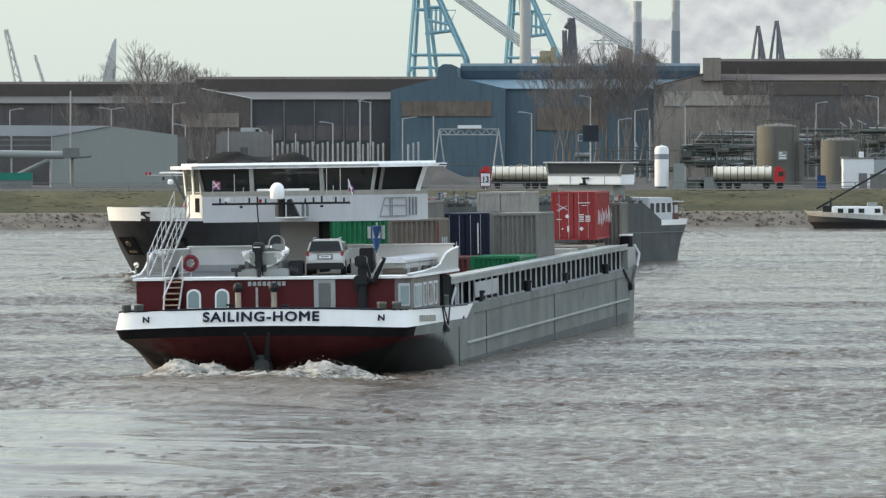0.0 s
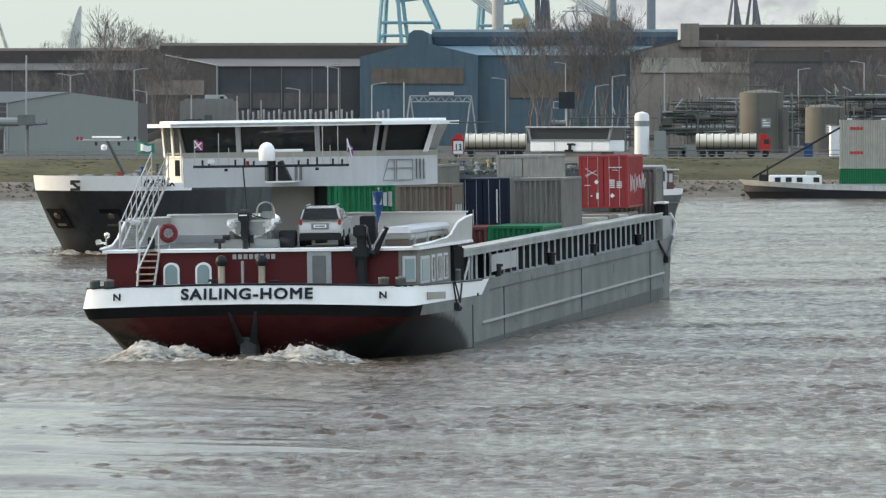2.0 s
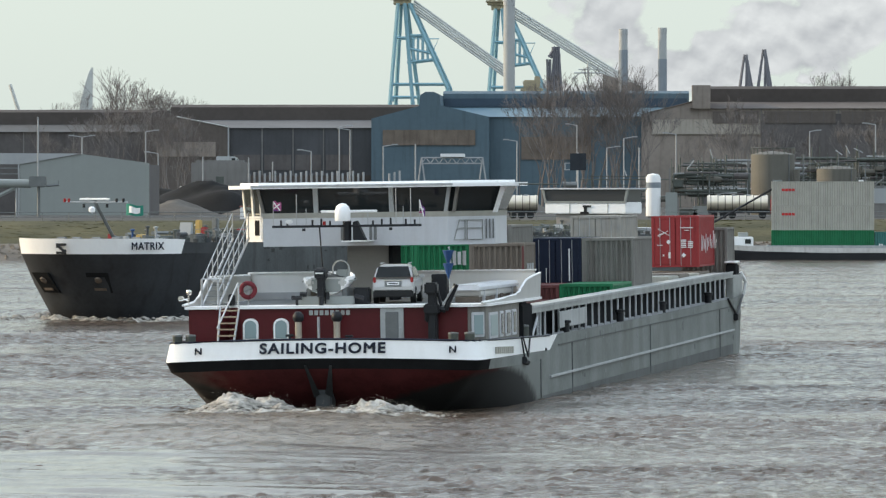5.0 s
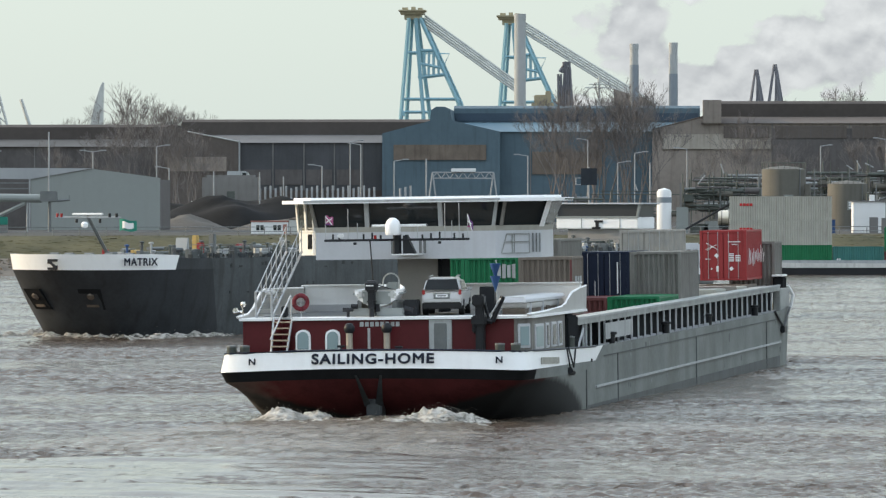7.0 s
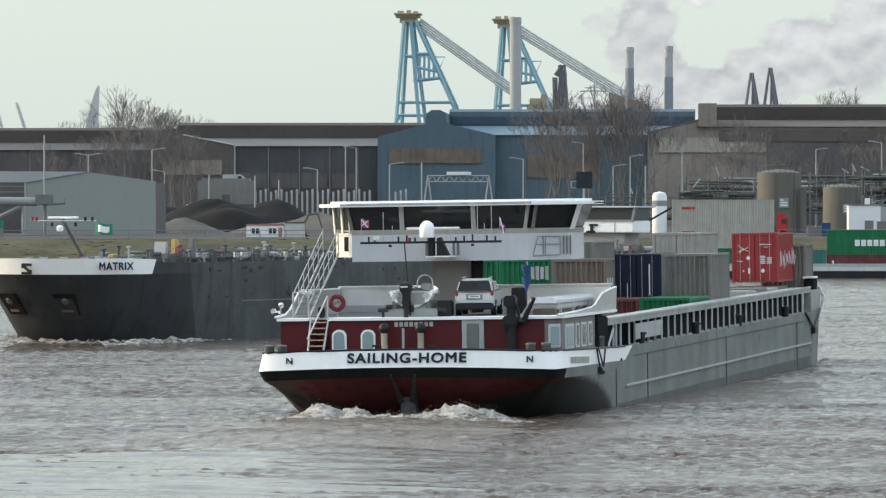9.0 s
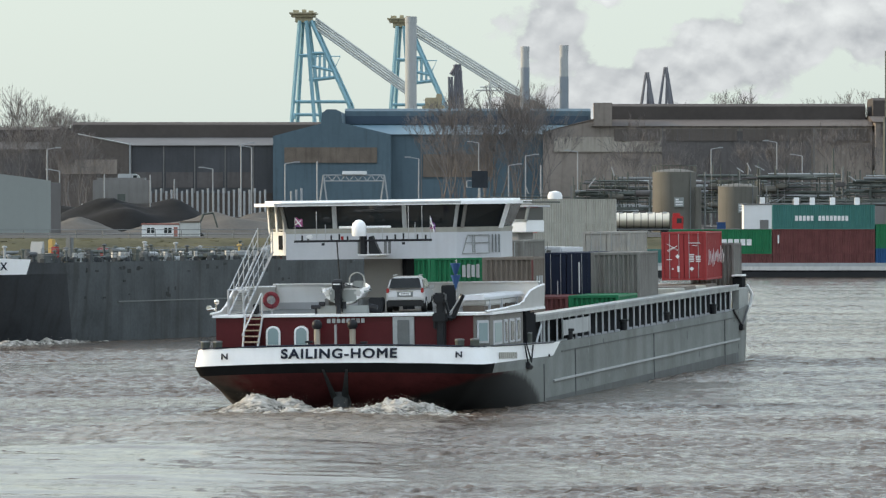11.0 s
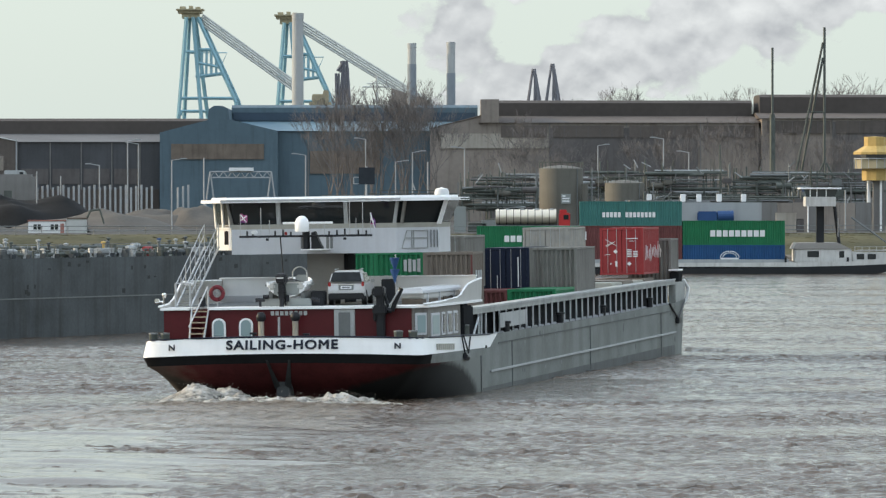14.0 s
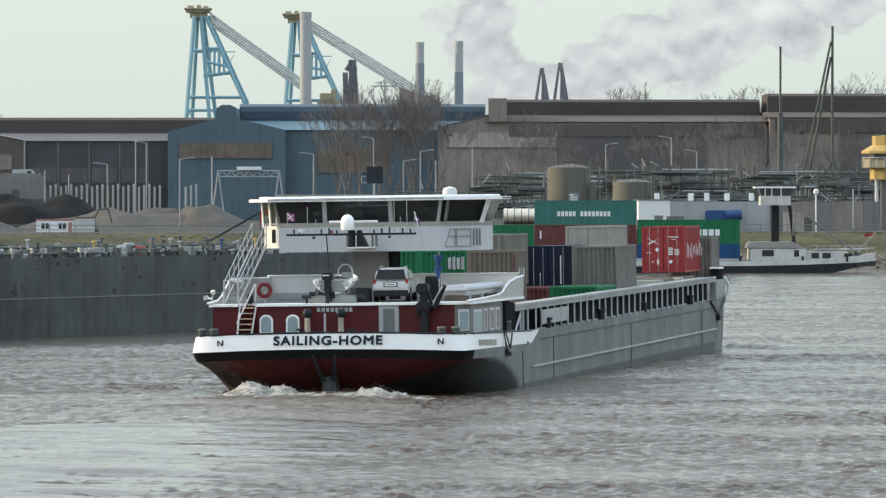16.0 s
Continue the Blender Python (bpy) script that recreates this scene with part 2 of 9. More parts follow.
SHEET_ROOF_BLUE = mat("pale_blue_roof_sheet", (0.13, 0.205, 0.25), 0.5, var=0.1, scale=0.1)
SHEET_BROWN = mat("rusty_brown_cladding", (0.172, 0.14, 0.115), 0.8, var=0.3, scale=0.3, streak=0.5)
SHEET_GREY = mat("grey_sheet_cladding", (0.265, 0.282, 0.272), 0.55, var=0.05, scale=0.1, streak=0.06)
SHEET_GLAZE = mat("dark_wired_glass_cladding", (0.068, 0.070, 0.078), 0.4, var=0.2, scale=0.15, streak=0.3, spec=0.3)
SHEET_DARK = mat("dark_sheet_cladding", (0.118, 0.108, 0.106), 0.7, var=0.25, scale=0.08, streak=0.4)
ROOF_DARK = mat("dark_bitumen_roof", (0.082, 0.07, 0.064), 0.85, var=0.25, scale=0.06)
ROOF_BROWN = mat("dull_brown_roof_sheet", (0.115, 0.098, 0.088), 0.85, var=0.25, scale=0.1, streak=0.4)
ROOF_MID = mat("mid_grey_roof_sheet", (0.135, 0.133, 0.134), 0.75, var=0.15, scale=0.1, streak=0.2)
ROOF_PALE = mat("pale_grey_rubber", (0.5, 0.5, 0.48), 0.6, var=0.1)
ROOF_LIGHT = mat("pale_roof_sheet", (0.09, 0.087, 0.084), 0.7, var=0.15, scale=0.1)
BEIGE = mat("weathered_beige_concrete", (0.265, 0.228, 0.2), 0.85, var=0.2, scale=0.08, streak=0.5)
BEIGE_PALE = mat("pale_beige_panel", (0.37, 0.335, 0.29), 0.85, var=0.15, scale=0.1, streak=0.4)
# blue and lattice grey paled: haze over the far cranes put into the colour
CRANE_BLUE = mat("hazy_light_blue_crane_paint", (0.25, 0.43, 0.50), 0.5, var=0.1, scale=0.1)
CRANE_GREY = mat("hazy_grey_lattice_paint", (0.54, 0.55, 0.53), 0.6, var=0.1)
CRANE_DIM = mat("dim_grey_crane_paint", (0.17, 0.17, 0.19), 0.6, var=0.1)
CRANE_SAND = mat("sand_coloured_machinery_paint", (0.38, 0.33, 0.22), 0.6, var=0.2)
CHIMNEY = mat("pale_concrete_chimney", (0.40, 0.41, 0.41), 0.8, var=0.1, scale=0.05)
BARK = mat("grey_brown_bark", (0.165, 0.150, 0.145), 0.9, var=0.25)
POST = mat("pale_lamp_post", (0.344, 0.353, 0.361), 0.5, var=0.1)
NEAR_BLACK = mat("black_hull_paint", (0.012, 0.0125, 0.0135), 0.7, var=0.3, scale=0.4, streak=0.4, spec=0.05)
PALE_SHEET = mat("pale_grey_sheet", (0.345, 0.36, 0.367), 0.6, var=0.06, scale=0.2, streak=0.15)
PALE_STEEL = mat("pale_grey_steel_paint", (0.384, 0.4, 0.408), 0.5, var=0.12, streak=0.35)
# dark tone lifted for the haze over the far works
PIPE_DARK = mat("dark_pipework", (0.094, 0.104, 0.094), 0.6, var=0.3)
PIPE_GREY = mat("grey_pipework", (0.18, 0.188, 0.188), 0.5, 0.3, var=0.2)
TANK_TAN = mat("tan_storage_tank", (0.142, 0.134, 0.116), 0.7, var=0.12, scale=0.3, streak=0.35)
SIGN_DARK = mat("faded_dark_sign_paint", (0.032, 0.037, 0.045), 0.7, var=0.2)
YELLOW = mat("ochre_yellow_paint", (0.50, 0.345, 0.125), 0.6, var=0.15, streak=0.2)
CONCRETE = mat("grey_concrete", (0.196, 0.189, 0.182), 0.85, var=0.15, scale=0.3, streak=0.3)
CLOTH_WHITE = mat("white_cloth", (0.75, 0.75, 0.75), 0.8, var=0.05)
# white dimmed for the shaded inner faces, with some rain streaks
SCREEN_WHITE = mat("shaded_streaked_screen_white", (0.46, 0.45, 0.43), 0.55, var=0.08, streak=0.2)
FLAG_RED = mat("red_flag_cloth", (0.33, 0.09, 0.20), 0.8, var=0.1)
FLAG_BLUE = mat("blue_flag_cloth", (0.16, 0.06, 0.20), 0.8, var=0.1)
STEP_WOOD = mat("pale_wood_step", (0.42, 0.34, 0.24), 0.7)
TEAL_TARP = mat("teal_tarpaulin", (0.03, 0.20, 0.15), 0.7, var=0.15)


# ---- mesh helpers ----
def part(name, bm, material, parent=None, label=""):
    """Links a bmesh as one mesh object, under a thing or a part if given."""
    me = bpy.data.meshes.new(name)
    bmesh.ops.recalc_face_normals(bm, faces=bm.faces)
    bm.to_mesh(me)
    bm.free()
    me.materials.append(material)
    ob = new(name, me)
    if parent:
        ob.parent = parent
    return tagged(ob, label)


def thing(name, label, category, group="", kind=""):
    return tagged(new(name), label, category, group, kind)


def box(bm, x0, x1, y0, y1, z0, z1):
    v = [bm.verts.new((x, y, z)) for x in (x0, x1) for y in (y0, y1) for z in (z0, z1)]
    for f in ((0, 1, 3, 2), (4, 6, 7, 5), (0, 4, 5, 1), (2, 3, 7, 6), (0, 2, 6, 4), (1, 5, 7, 3)):
        bm.faces.new([v[i] for i in f])
    return v


def boxes(*args, bevel=0.0):
    bm = bmesh.new()
    for a in args:
        box(bm, *a)
    if bevel:
        bmesh.ops.bevel(bm, geom=bm.edges[:], offset=bevel, segments=2, affect="EDGES")
    return bm


def tube(bm, a, b, r, seg=8, r2=None):
    a, b = Vector(a), Vector(b)
    q = (b - a).to_track_quat("Z", "Y")
    r2 = r if r2 is None else r2
    rings = []
    for p, rr in ((a, r), (b, r2)):
        rings.append([bm.verts.new(p + q @ Vector((rr * math.cos(2 * math.pi * i / seg), rr * math.sin(2 * math.pi * i / seg), 0))) for i in range(seg)])
    for i in range(seg):
        j = (i + 1) % seg
        bm.faces.new((rings[0][i], rings[0][j], rings[1][j], rings[1][i]))
    if seg > 3:
        bm.faces.new(rings[0][::-1]), bm.faces.new(rings[1])


def tubes(*segs, r=0.03, seg=6):
    bm = bmesh.new()
    for s in segs:
        tube(bm, s[0], s[1], s[2] if len(s) > 2 else r, seg)
    return bm


def chain(bm, pts, r, seg=6):
    """One bent tube through all the points."""
    pts = [Vector(p) for p in pts]
    rings = []
    for i, p in enumerate(pts):
        q = (pts[min(i + 1, len(pts) - 1)] - pts[max(i - 1, 0)]).to_track_quat("Z", "Y")
        rings.append([bm.verts.new(p + q @ Vector((r * math.cos(2 * math.pi * j / seg), r * math.sin(2 * math.pi * j / seg), 0))) for j in range(seg)])
    for a, b in zip(rings, rings[1:]):
        k = min(range(seg), key=lambda o: (b[o].co - a[0].co).length)
        for j in range(seg):
            bm.faces.new((a[j], a[(j + 1) % seg], b[(j + 1 + k) % seg], b[(j + k) % seg]))
    bm.faces.new(rings[0][::-1]), bm.faces.new(rings[-1])


def lathe(bm, profile, cx=0, cy=0, cz=0, seg=20):
    """Turns (radius, height) pairs round the z axis."""
    rings = []
    for r, z in profile:
        if r < 1e-4:
            rings.append([bm.verts.new((cx, cy, cz + z))])
        else:
            rings.append([bm.verts.new((cx + r * math.cos(2 * math.pi * i / seg), cy + r * math.sin(2 * math.pi * i / seg), cz + z)) for i in range(seg)])
    for a, b in zip(rings, rings[1:]):
        for i in range(seg):
            j = (i + 1) % seg
            q = [a[i % len(a)], a[j % len(a)], b[j % len(b)], b[i % len(b)]]
            q = list(dict.fromkeys(q))
            if len(q) > 2:
                bm.faces.new(q)
    if len(rings[0]) > 1:
        bm.faces.new(rings[0][::-1])
    if len(rings[-1]) > 1:
        bm.faces.new(rings[-1])


def prism(bm, outline, axis, a, b):
    """Extrudes an outline of two coordinates along axis (0, 1 or 2) from a to b."""
    def at(p, d):
        c = list(p)
        c.insert(axis, d)
        return bm.verts.new(c)
    r0, r1 = [at(p, a) for p in outline], [at(p, b) for p in outline]
    k = len(outline)
    for i in range(k):
        bm.faces.new((r0[i], r0[(i + 1) % k], r1[(i + 1) % k], r1[i]))
    bm.faces.new(r0[::-1]), bm.faces.new(r1)


def smooth(ob, deg=40):
    me = ob.data
    me.shade_smooth()
    bm = bmesh.new()
    bm.from_mesh(me)
    for e in bm.edges:
        if len(e.link_faces) == 2 and e.calc_face_angle(0) > radians(deg):
            e.smooth = False
    bm.to_mesh(me)
    bm.free()
    return ob


def lettering(name, text, size, width, material, parent, m, label=""):
    """Raised letters from the built-in font, fitted to a width, in the plane that the pose m gives."""
    cu = bpy.data.curves.new(name, "FONT")
    cu.body, cu.size, cu.extrude, cu.align_x, cu.align_y = text, size, 0.008, "CENTER", "CENTER"
    cu.bevel_depth, cu.bevel_resolution, cu.space_character = 0.03 * size, 0, 1.14
    tmp = bpy.data.objects.new(name, cu)
    scene.collection.objects.link(tmp)
    me = bpy.data.meshes.new_from_object(tmp.evaluated_get(bpy.context.evaluated_depsgraph_get()))
    bpy.data.objects.remove(tmp)
    xs = [v.co.x for v in me.vertices]
    k = width / (max(xs) - min(xs))
    for v in me.vertices:
        v.co.x *= k
    me.transform(m)
    me.materials.append(material)
    ob = new(name, me)
    ob.parent = parent
    return tagged(ob, label)


# ---- water and far bank ----
def fine_steps(lo, hi, a, b, step, grow=1.35):
    mid = list(np.arange(a, b + step / 2, step))
    up, d = [b + step], step
    while up[-1] < hi:
        d *= grow
        up.append(up[-1] + d)
    dn, d = [a - step], step
    while dn[-1] > lo:
        d *= grow
        dn.append(dn[-1] - d)
    return np.array(dn[::-1] + mid + up)


def build_water():
    xs = np.unique(np.round(np.concatenate([fine_steps(-4000, -52, -122, -52, 0.6), np.arange(-52, 36, 0.22), fine_steps(36, 4000, 36, 90, 0.6)]), 3))
    ys = np.unique(np.round(np.concatenate([fine_steps(-900, 112, 100, 112, 0.5), np.arange(112, 330, 0.22), fine_steps(330, 2600, 330, 640, 0.55)]), 3))
    gx, gy = np.meshgrid(xs, ys, indexing="ij")
    rng = np.random.default_rng(7)
    gx, gy = gx.astype(np.float32), gy.astype(np.float32)
    z, sx, sy = np.zeros_like(gx), np.zeros_like(gx), np.zeros_like(gx)
    for i in range(84):  # wind chop: many short sharp-crested waves
        lam = 0.42 * (1.1 / 0.42) ** rng.random()
        ang = radians(-84) + rng.normal(0, 0.5) if i % 5 < 3 else radians(-40) + rng.normal(0, 0.8)
        c, d, k = math.cos(ang), math.sin(ang), 2 * math.pi / lam
        ph = k * (c * gx + d * gy) + rng.random() * 6.283
        a = 0.0060 * lam ** 0.85
        z += a * np.sin(ph)
        w = np.cos(ph) * (0.9 * a)
        sx += c * w
        sy += d * w
    gust = np.zeros_like(gx)
    for i in range(16):
        lam, ang = 14 + 60 * rng.random(), rng.random() * 6.283
        gust += np.sin(2 * math.pi / lam * (math.cos(ang) * gx + 1.6 * math.sin(ang) * gy) + rng.random() * 6.283)
    fade = np.clip((gx + 125) / 6, 0, 1) * np.clip((92 - gx) / 6, 0, 1) * np.clip((gy - 100) / 6, 0, 1) * np.clip((650 - gy) / 15, 0, 1)
    swell = np.clip(0.85 + 0.2 * gust, 0.25, 1.25) * fade
    z, gx, gy = z * swell, gx + sx * swell, gy + sy * swell
    nx, ny = len(xs), len(ys)
    me = bpy.data.meshes.new("water")
    me.vertices.add(nx * ny)
    me.vertices.foreach_set("co", np.stack([gx, gy, z], -1).astype(np.float32).ravel())
    i = np.arange((nx - 1) * (ny - 1))
    a = (i // (ny - 1)) * ny + i % (ny - 1)
    quads = np.stack([a, a + ny, a + ny + 1, a + 1], -1).astype(np.int32)
    me.loops.add(quads.size)
    me.loops.foreach_set("vertex_index", quads.ravel())
    me.polygons.add(len(quads))
    me.polygons.foreach_set("loop_start", np.arange(0, quads.size, 4, dtype=np.int32))
    me.polygons.foreach_set("use_smooth", np.ones(len(quads), dtype=bool))
    me.update(calc_edges=True)
    me.materials.append(WATER)
    return tagged(new("water", me), "choppy grey-brown river water with short wind waves", "river water", kind="structure")


water = build_water()
WATER_Z = -0.42
BANK = lambda x: 686 + 0.35 * x  # waterline of the far bank


def strip(name, profile, material, label, category, x0=-900, x1=900, step=6.0, rough=0.0, seed=1):
    """A long strip along the far bank; profile gives (distance behind the waterline, height)."""
    bm = bmesh.new()
    rng = random.Random(seed)
    rows = []
    x = x0
    while x <= x1:
        rows.append([bm.verts.new((x - 0.33 * d, BANK(x) + d, z + rng.uniform(-rough, rough) * (0 < i < len(profile) - 1))) for i, (d, z) in enumerate(profile)])
        x += step
    for a, b in zip(rows, rows[1:]):
        for i in range(len(profile) - 1):
            bm.faces.new((a[i], b[i], b[i + 1], a[i + 1]))
    ob = part(name, bm, material)
    ob.data.shade_smooth()
    return tagged(ob, label, category, kind="structure")


strip("bank_foot", [(-6, -2), (0.5, 0.15), (4, 0.9), (9, 1.5)], STONE, "stony grey-brown foot of the river bank", "river bank", rough=0.12)
strip("dike", [(8.5, 1.35), (14, 2.2), (22, 3.4), (28, 4.0), (36, 4.05)], GRASS, "grassy dike slope in dull winter green", "dike", rough=0.08, seed=2)
strip("ground", [(35.5, 4.0), (60, 4.0), (120, 4.0), (300, 4.0), (900, 4.0), (3500, 4.0)], ASPHALT, "dark flat industrial yard behind the dike", "ground", x0=-2500, x1=2500, step=100)


# ---- ships ----
def hull_strips(levels, rings):
    """Quads between successive rings; yields (level index, side, station index, four corners)."""
    for k in range(len(levels) - 1):
        for side in (-1, 1):
            for i in range(len(rings[k]) - 1):
                c = []
                for kk, ii in ((k, i), (k, i + 1), (k + 1, i + 1), (k + 1, i)):
                    x, y = rings[kk][ii]
                    c.append((side * x, y, levels[kk]))
                yield k, side, i, c


def skin(quads):
    bm = bmesh.new()
    for c in quads:
        bm.faces.new([bm.verts.new(p) for p in c])
    bmesh.ops.remove_doubles(bm, verts=bm.verts[:], dist=0.002)
    return bm


def sheer(y):
    """Rise of the side lines towards the bow."""
    return 0.0045 * (y - 16)


def sloped(bm, x0, x1, y0, y1, z0, z1):
    """A box whose top and bottom follow the ship's sheer."""
    for v in box(bm, x0, x1, y0, y1, z0, z1):
        v.co.z += sheer(v.co.y)


def sloped_boxes(*args):
    bm = bmesh.new()
    for a in args:
        sloped(bm, *a)
    return bm


def ship_ring(ys, hb0, hb4, hb8, flare):
    """Half outline of the cargo ship at one height, stern to bow: (half breadth, y)."""
    b, L = 6.2, 87.2
    return [(0.0, ys), (0.3 * hb0, ys), (0.6 * hb0, ys + 0.01), (0.85 * hb0, ys + 0.04), (0.94 * hb0, ys + 0.12), (0.98 * hb0, ys + 0.3), (hb0, ys + 0.8), ((hb0 + hb4) / 2, 2.3 + 0.5 * ys), (hb4, 4.0 + 0.3 * ys),
            ((hb4 + hb8) / 2, 6.0 + 0.2 * ys), (hb8, 8.0 + 0.2 * ys), ((hb8 + b) / 2, 11.0), (b, 14.0), (b, 16.4), (b, 18.4), (b, 28.0), (b, 38.0), (b, 48.0), (b, 58.0), (b, 68.0), (b, 76.0),
            (b - 0.1, L - 6.5 + flare * 0.5), (b - 0.5, L - 4.2 + flare), (b - 1.3, L - 2.6 + flare), (b - 2.8, L - 1.0 + flare), (b - 4.6, L - 0.2 + flare), (0.0, L + flare)]


def stern_paint():
    """Dull red amidships of the stern, black on the quarters: a slanting paint line with worn edges."""
    m = mat("stern_paint", (0.080, 0.020, 0.022), 0.6, var=0.3, scale=0.6, streak=0.4, spec=0.1)
    n, l = m.node_tree.nodes, m.node_tree.links
    b = n["Principled BSDF"]
    red = b.inputs["Base Color"].links[0].from_socket
    co, sep, ab, line, wob, mixv, edge, mx = [n.new("ShaderNode" + k) for k in ("TexCoord", "SeparateXYZ", "Math", "Math", "TexNoise", "Math", "MapRange", "MixRGB")]
    l.new(co.outputs["Object"], sep.inputs[0])
    ab.operation, line.operation, mixv.operation = "ABSOLUTE", "MULTIPLY_ADD", "MULTIPLY_ADD"
    l.new(sep.outputs[0], ab.inputs[0])
    l.new(sep.outputs[2], line.inputs[0])
    line.inputs[1].default_value = -3.7
    l.new(ab.outputs[0], line.inputs[2])
    wob.inputs["Scale"].default_value, wob.inputs["Detail"].default_value = 2.2, 6
    l.new(co.outputs["Object"], wob.inputs["Vector"])
    l.new(wob.outputs[0], mixv.inputs[0])
    mixv.inputs[1].default_value = 1.1
    l.new(line.outputs[0], mixv.inputs[2])
    edge.inputs["From Min"].default_value, edge.inputs["From Max"].default_value = 2.55, 3.2
    l.new(mixv.outputs[0], edge.inputs["Value"])
    l.new(edge.outputs[0], mx.inputs[0]), l.new(red, mx.inputs[1])
    mx.inputs[2].default_value = (0.024, 0.025, 0.026, 1)
    # the black runs out forward in a rounded end; grey side paint beyond it
    sq = []
    for socket, centre, size in ((1, 2.0, 11.3), (2, -0.75, 1.95)):
        off, squ = n.new("ShaderNodeMath"), n.new("ShaderNodeMath")
        off.operation, off.inputs[1].default_value = "MULTIPLY_ADD", 1 / size
        off.inputs[2].default_value = -centre / size
        squ.operation, squ.inputs[1].default_value = "POWER", 2.0
        l.new(sep.outputs[socket], off.inputs[0]), l.new(off.outputs[0], squ.inputs[0])
        sq.append(squ)
    ell, fuzz, fore, end, grey = [n.new("ShaderNode" + k) for k in ("Math", "Math", "Math", "MapRange", "MixRGB")]
    l.new(sq[0].outputs[0], ell.inputs[0]), l.new(sq[1].outputs[0], ell.inputs[1])
    fuzz.operation, fuzz.inputs[1].default_value = "MULTIPLY_ADD", 0.3
    l.new(wob.outputs[0], fuzz.inputs[0]), l.new(ell.outputs[0], fuzz.inputs[2])
    end.inputs["From Min"].default_value, end.inputs["From Max"].default_value = 0.98, 1.22
    l.new(fuzz.outputs[0], end.inputs["Value"])
    fore.operation, fore.inputs[1].default_value = "GREATER_THAN", 1.4
    l.new(sep.outputs[1], fore.inputs[0])
    both = n.new("ShaderNodeMath")
    both.operation = "MULTIPLY"
    l.new(end.outputs[0], both.inputs[0]), l.new(fore.outputs[0], both.inputs[1])
    l.new(both.outputs[0], grey.inputs[0]), l.new(mx.outputs[0], grey.inputs[1])
    grey.inputs[2].default_value = (0.195, 0.205, 0.195, 1)
    l.new(grey.outputs[0], b.inputs["Base Color"])
    # port quarter greyed where the low sun strikes it: light put into the colour
    sun_grey, mask, sun_edge = n.new("ShaderNodeMixRGB"), n.new("ShaderNodeMapRange"), n.new("ShaderNodeMath")
    sun_edge.operation, sun_edge.inputs[1].default_value = "MULTIPLY_ADD", 2.4
    l.new(wob.outputs[0], sun_edge.inputs[0]), l.new(sep.outputs[0], sun_edge.inputs[2])
    mask.inputs["From Min"].default_value, mask.inputs["From Max"].default_value = -2.4, -4.6
    mask.inputs["To Min"].default_value, mask.inputs["To Max"].default_value = 0.0, 0.85
    l.new(sun_edge.outputs[0], mask.inputs["Value"]), l.new(mask.outputs[0], sun_grey.inputs[0])
    l.new(b.inputs["Base Color"].links[0].from_socket, sun_grey.inputs[1])
    sun_grey.inputs[2].default_value = (0.125, 0.118, 0.108, 1)
    l.new(sun_grey.outputs[0], b.inputs["Base Color"])
    return m


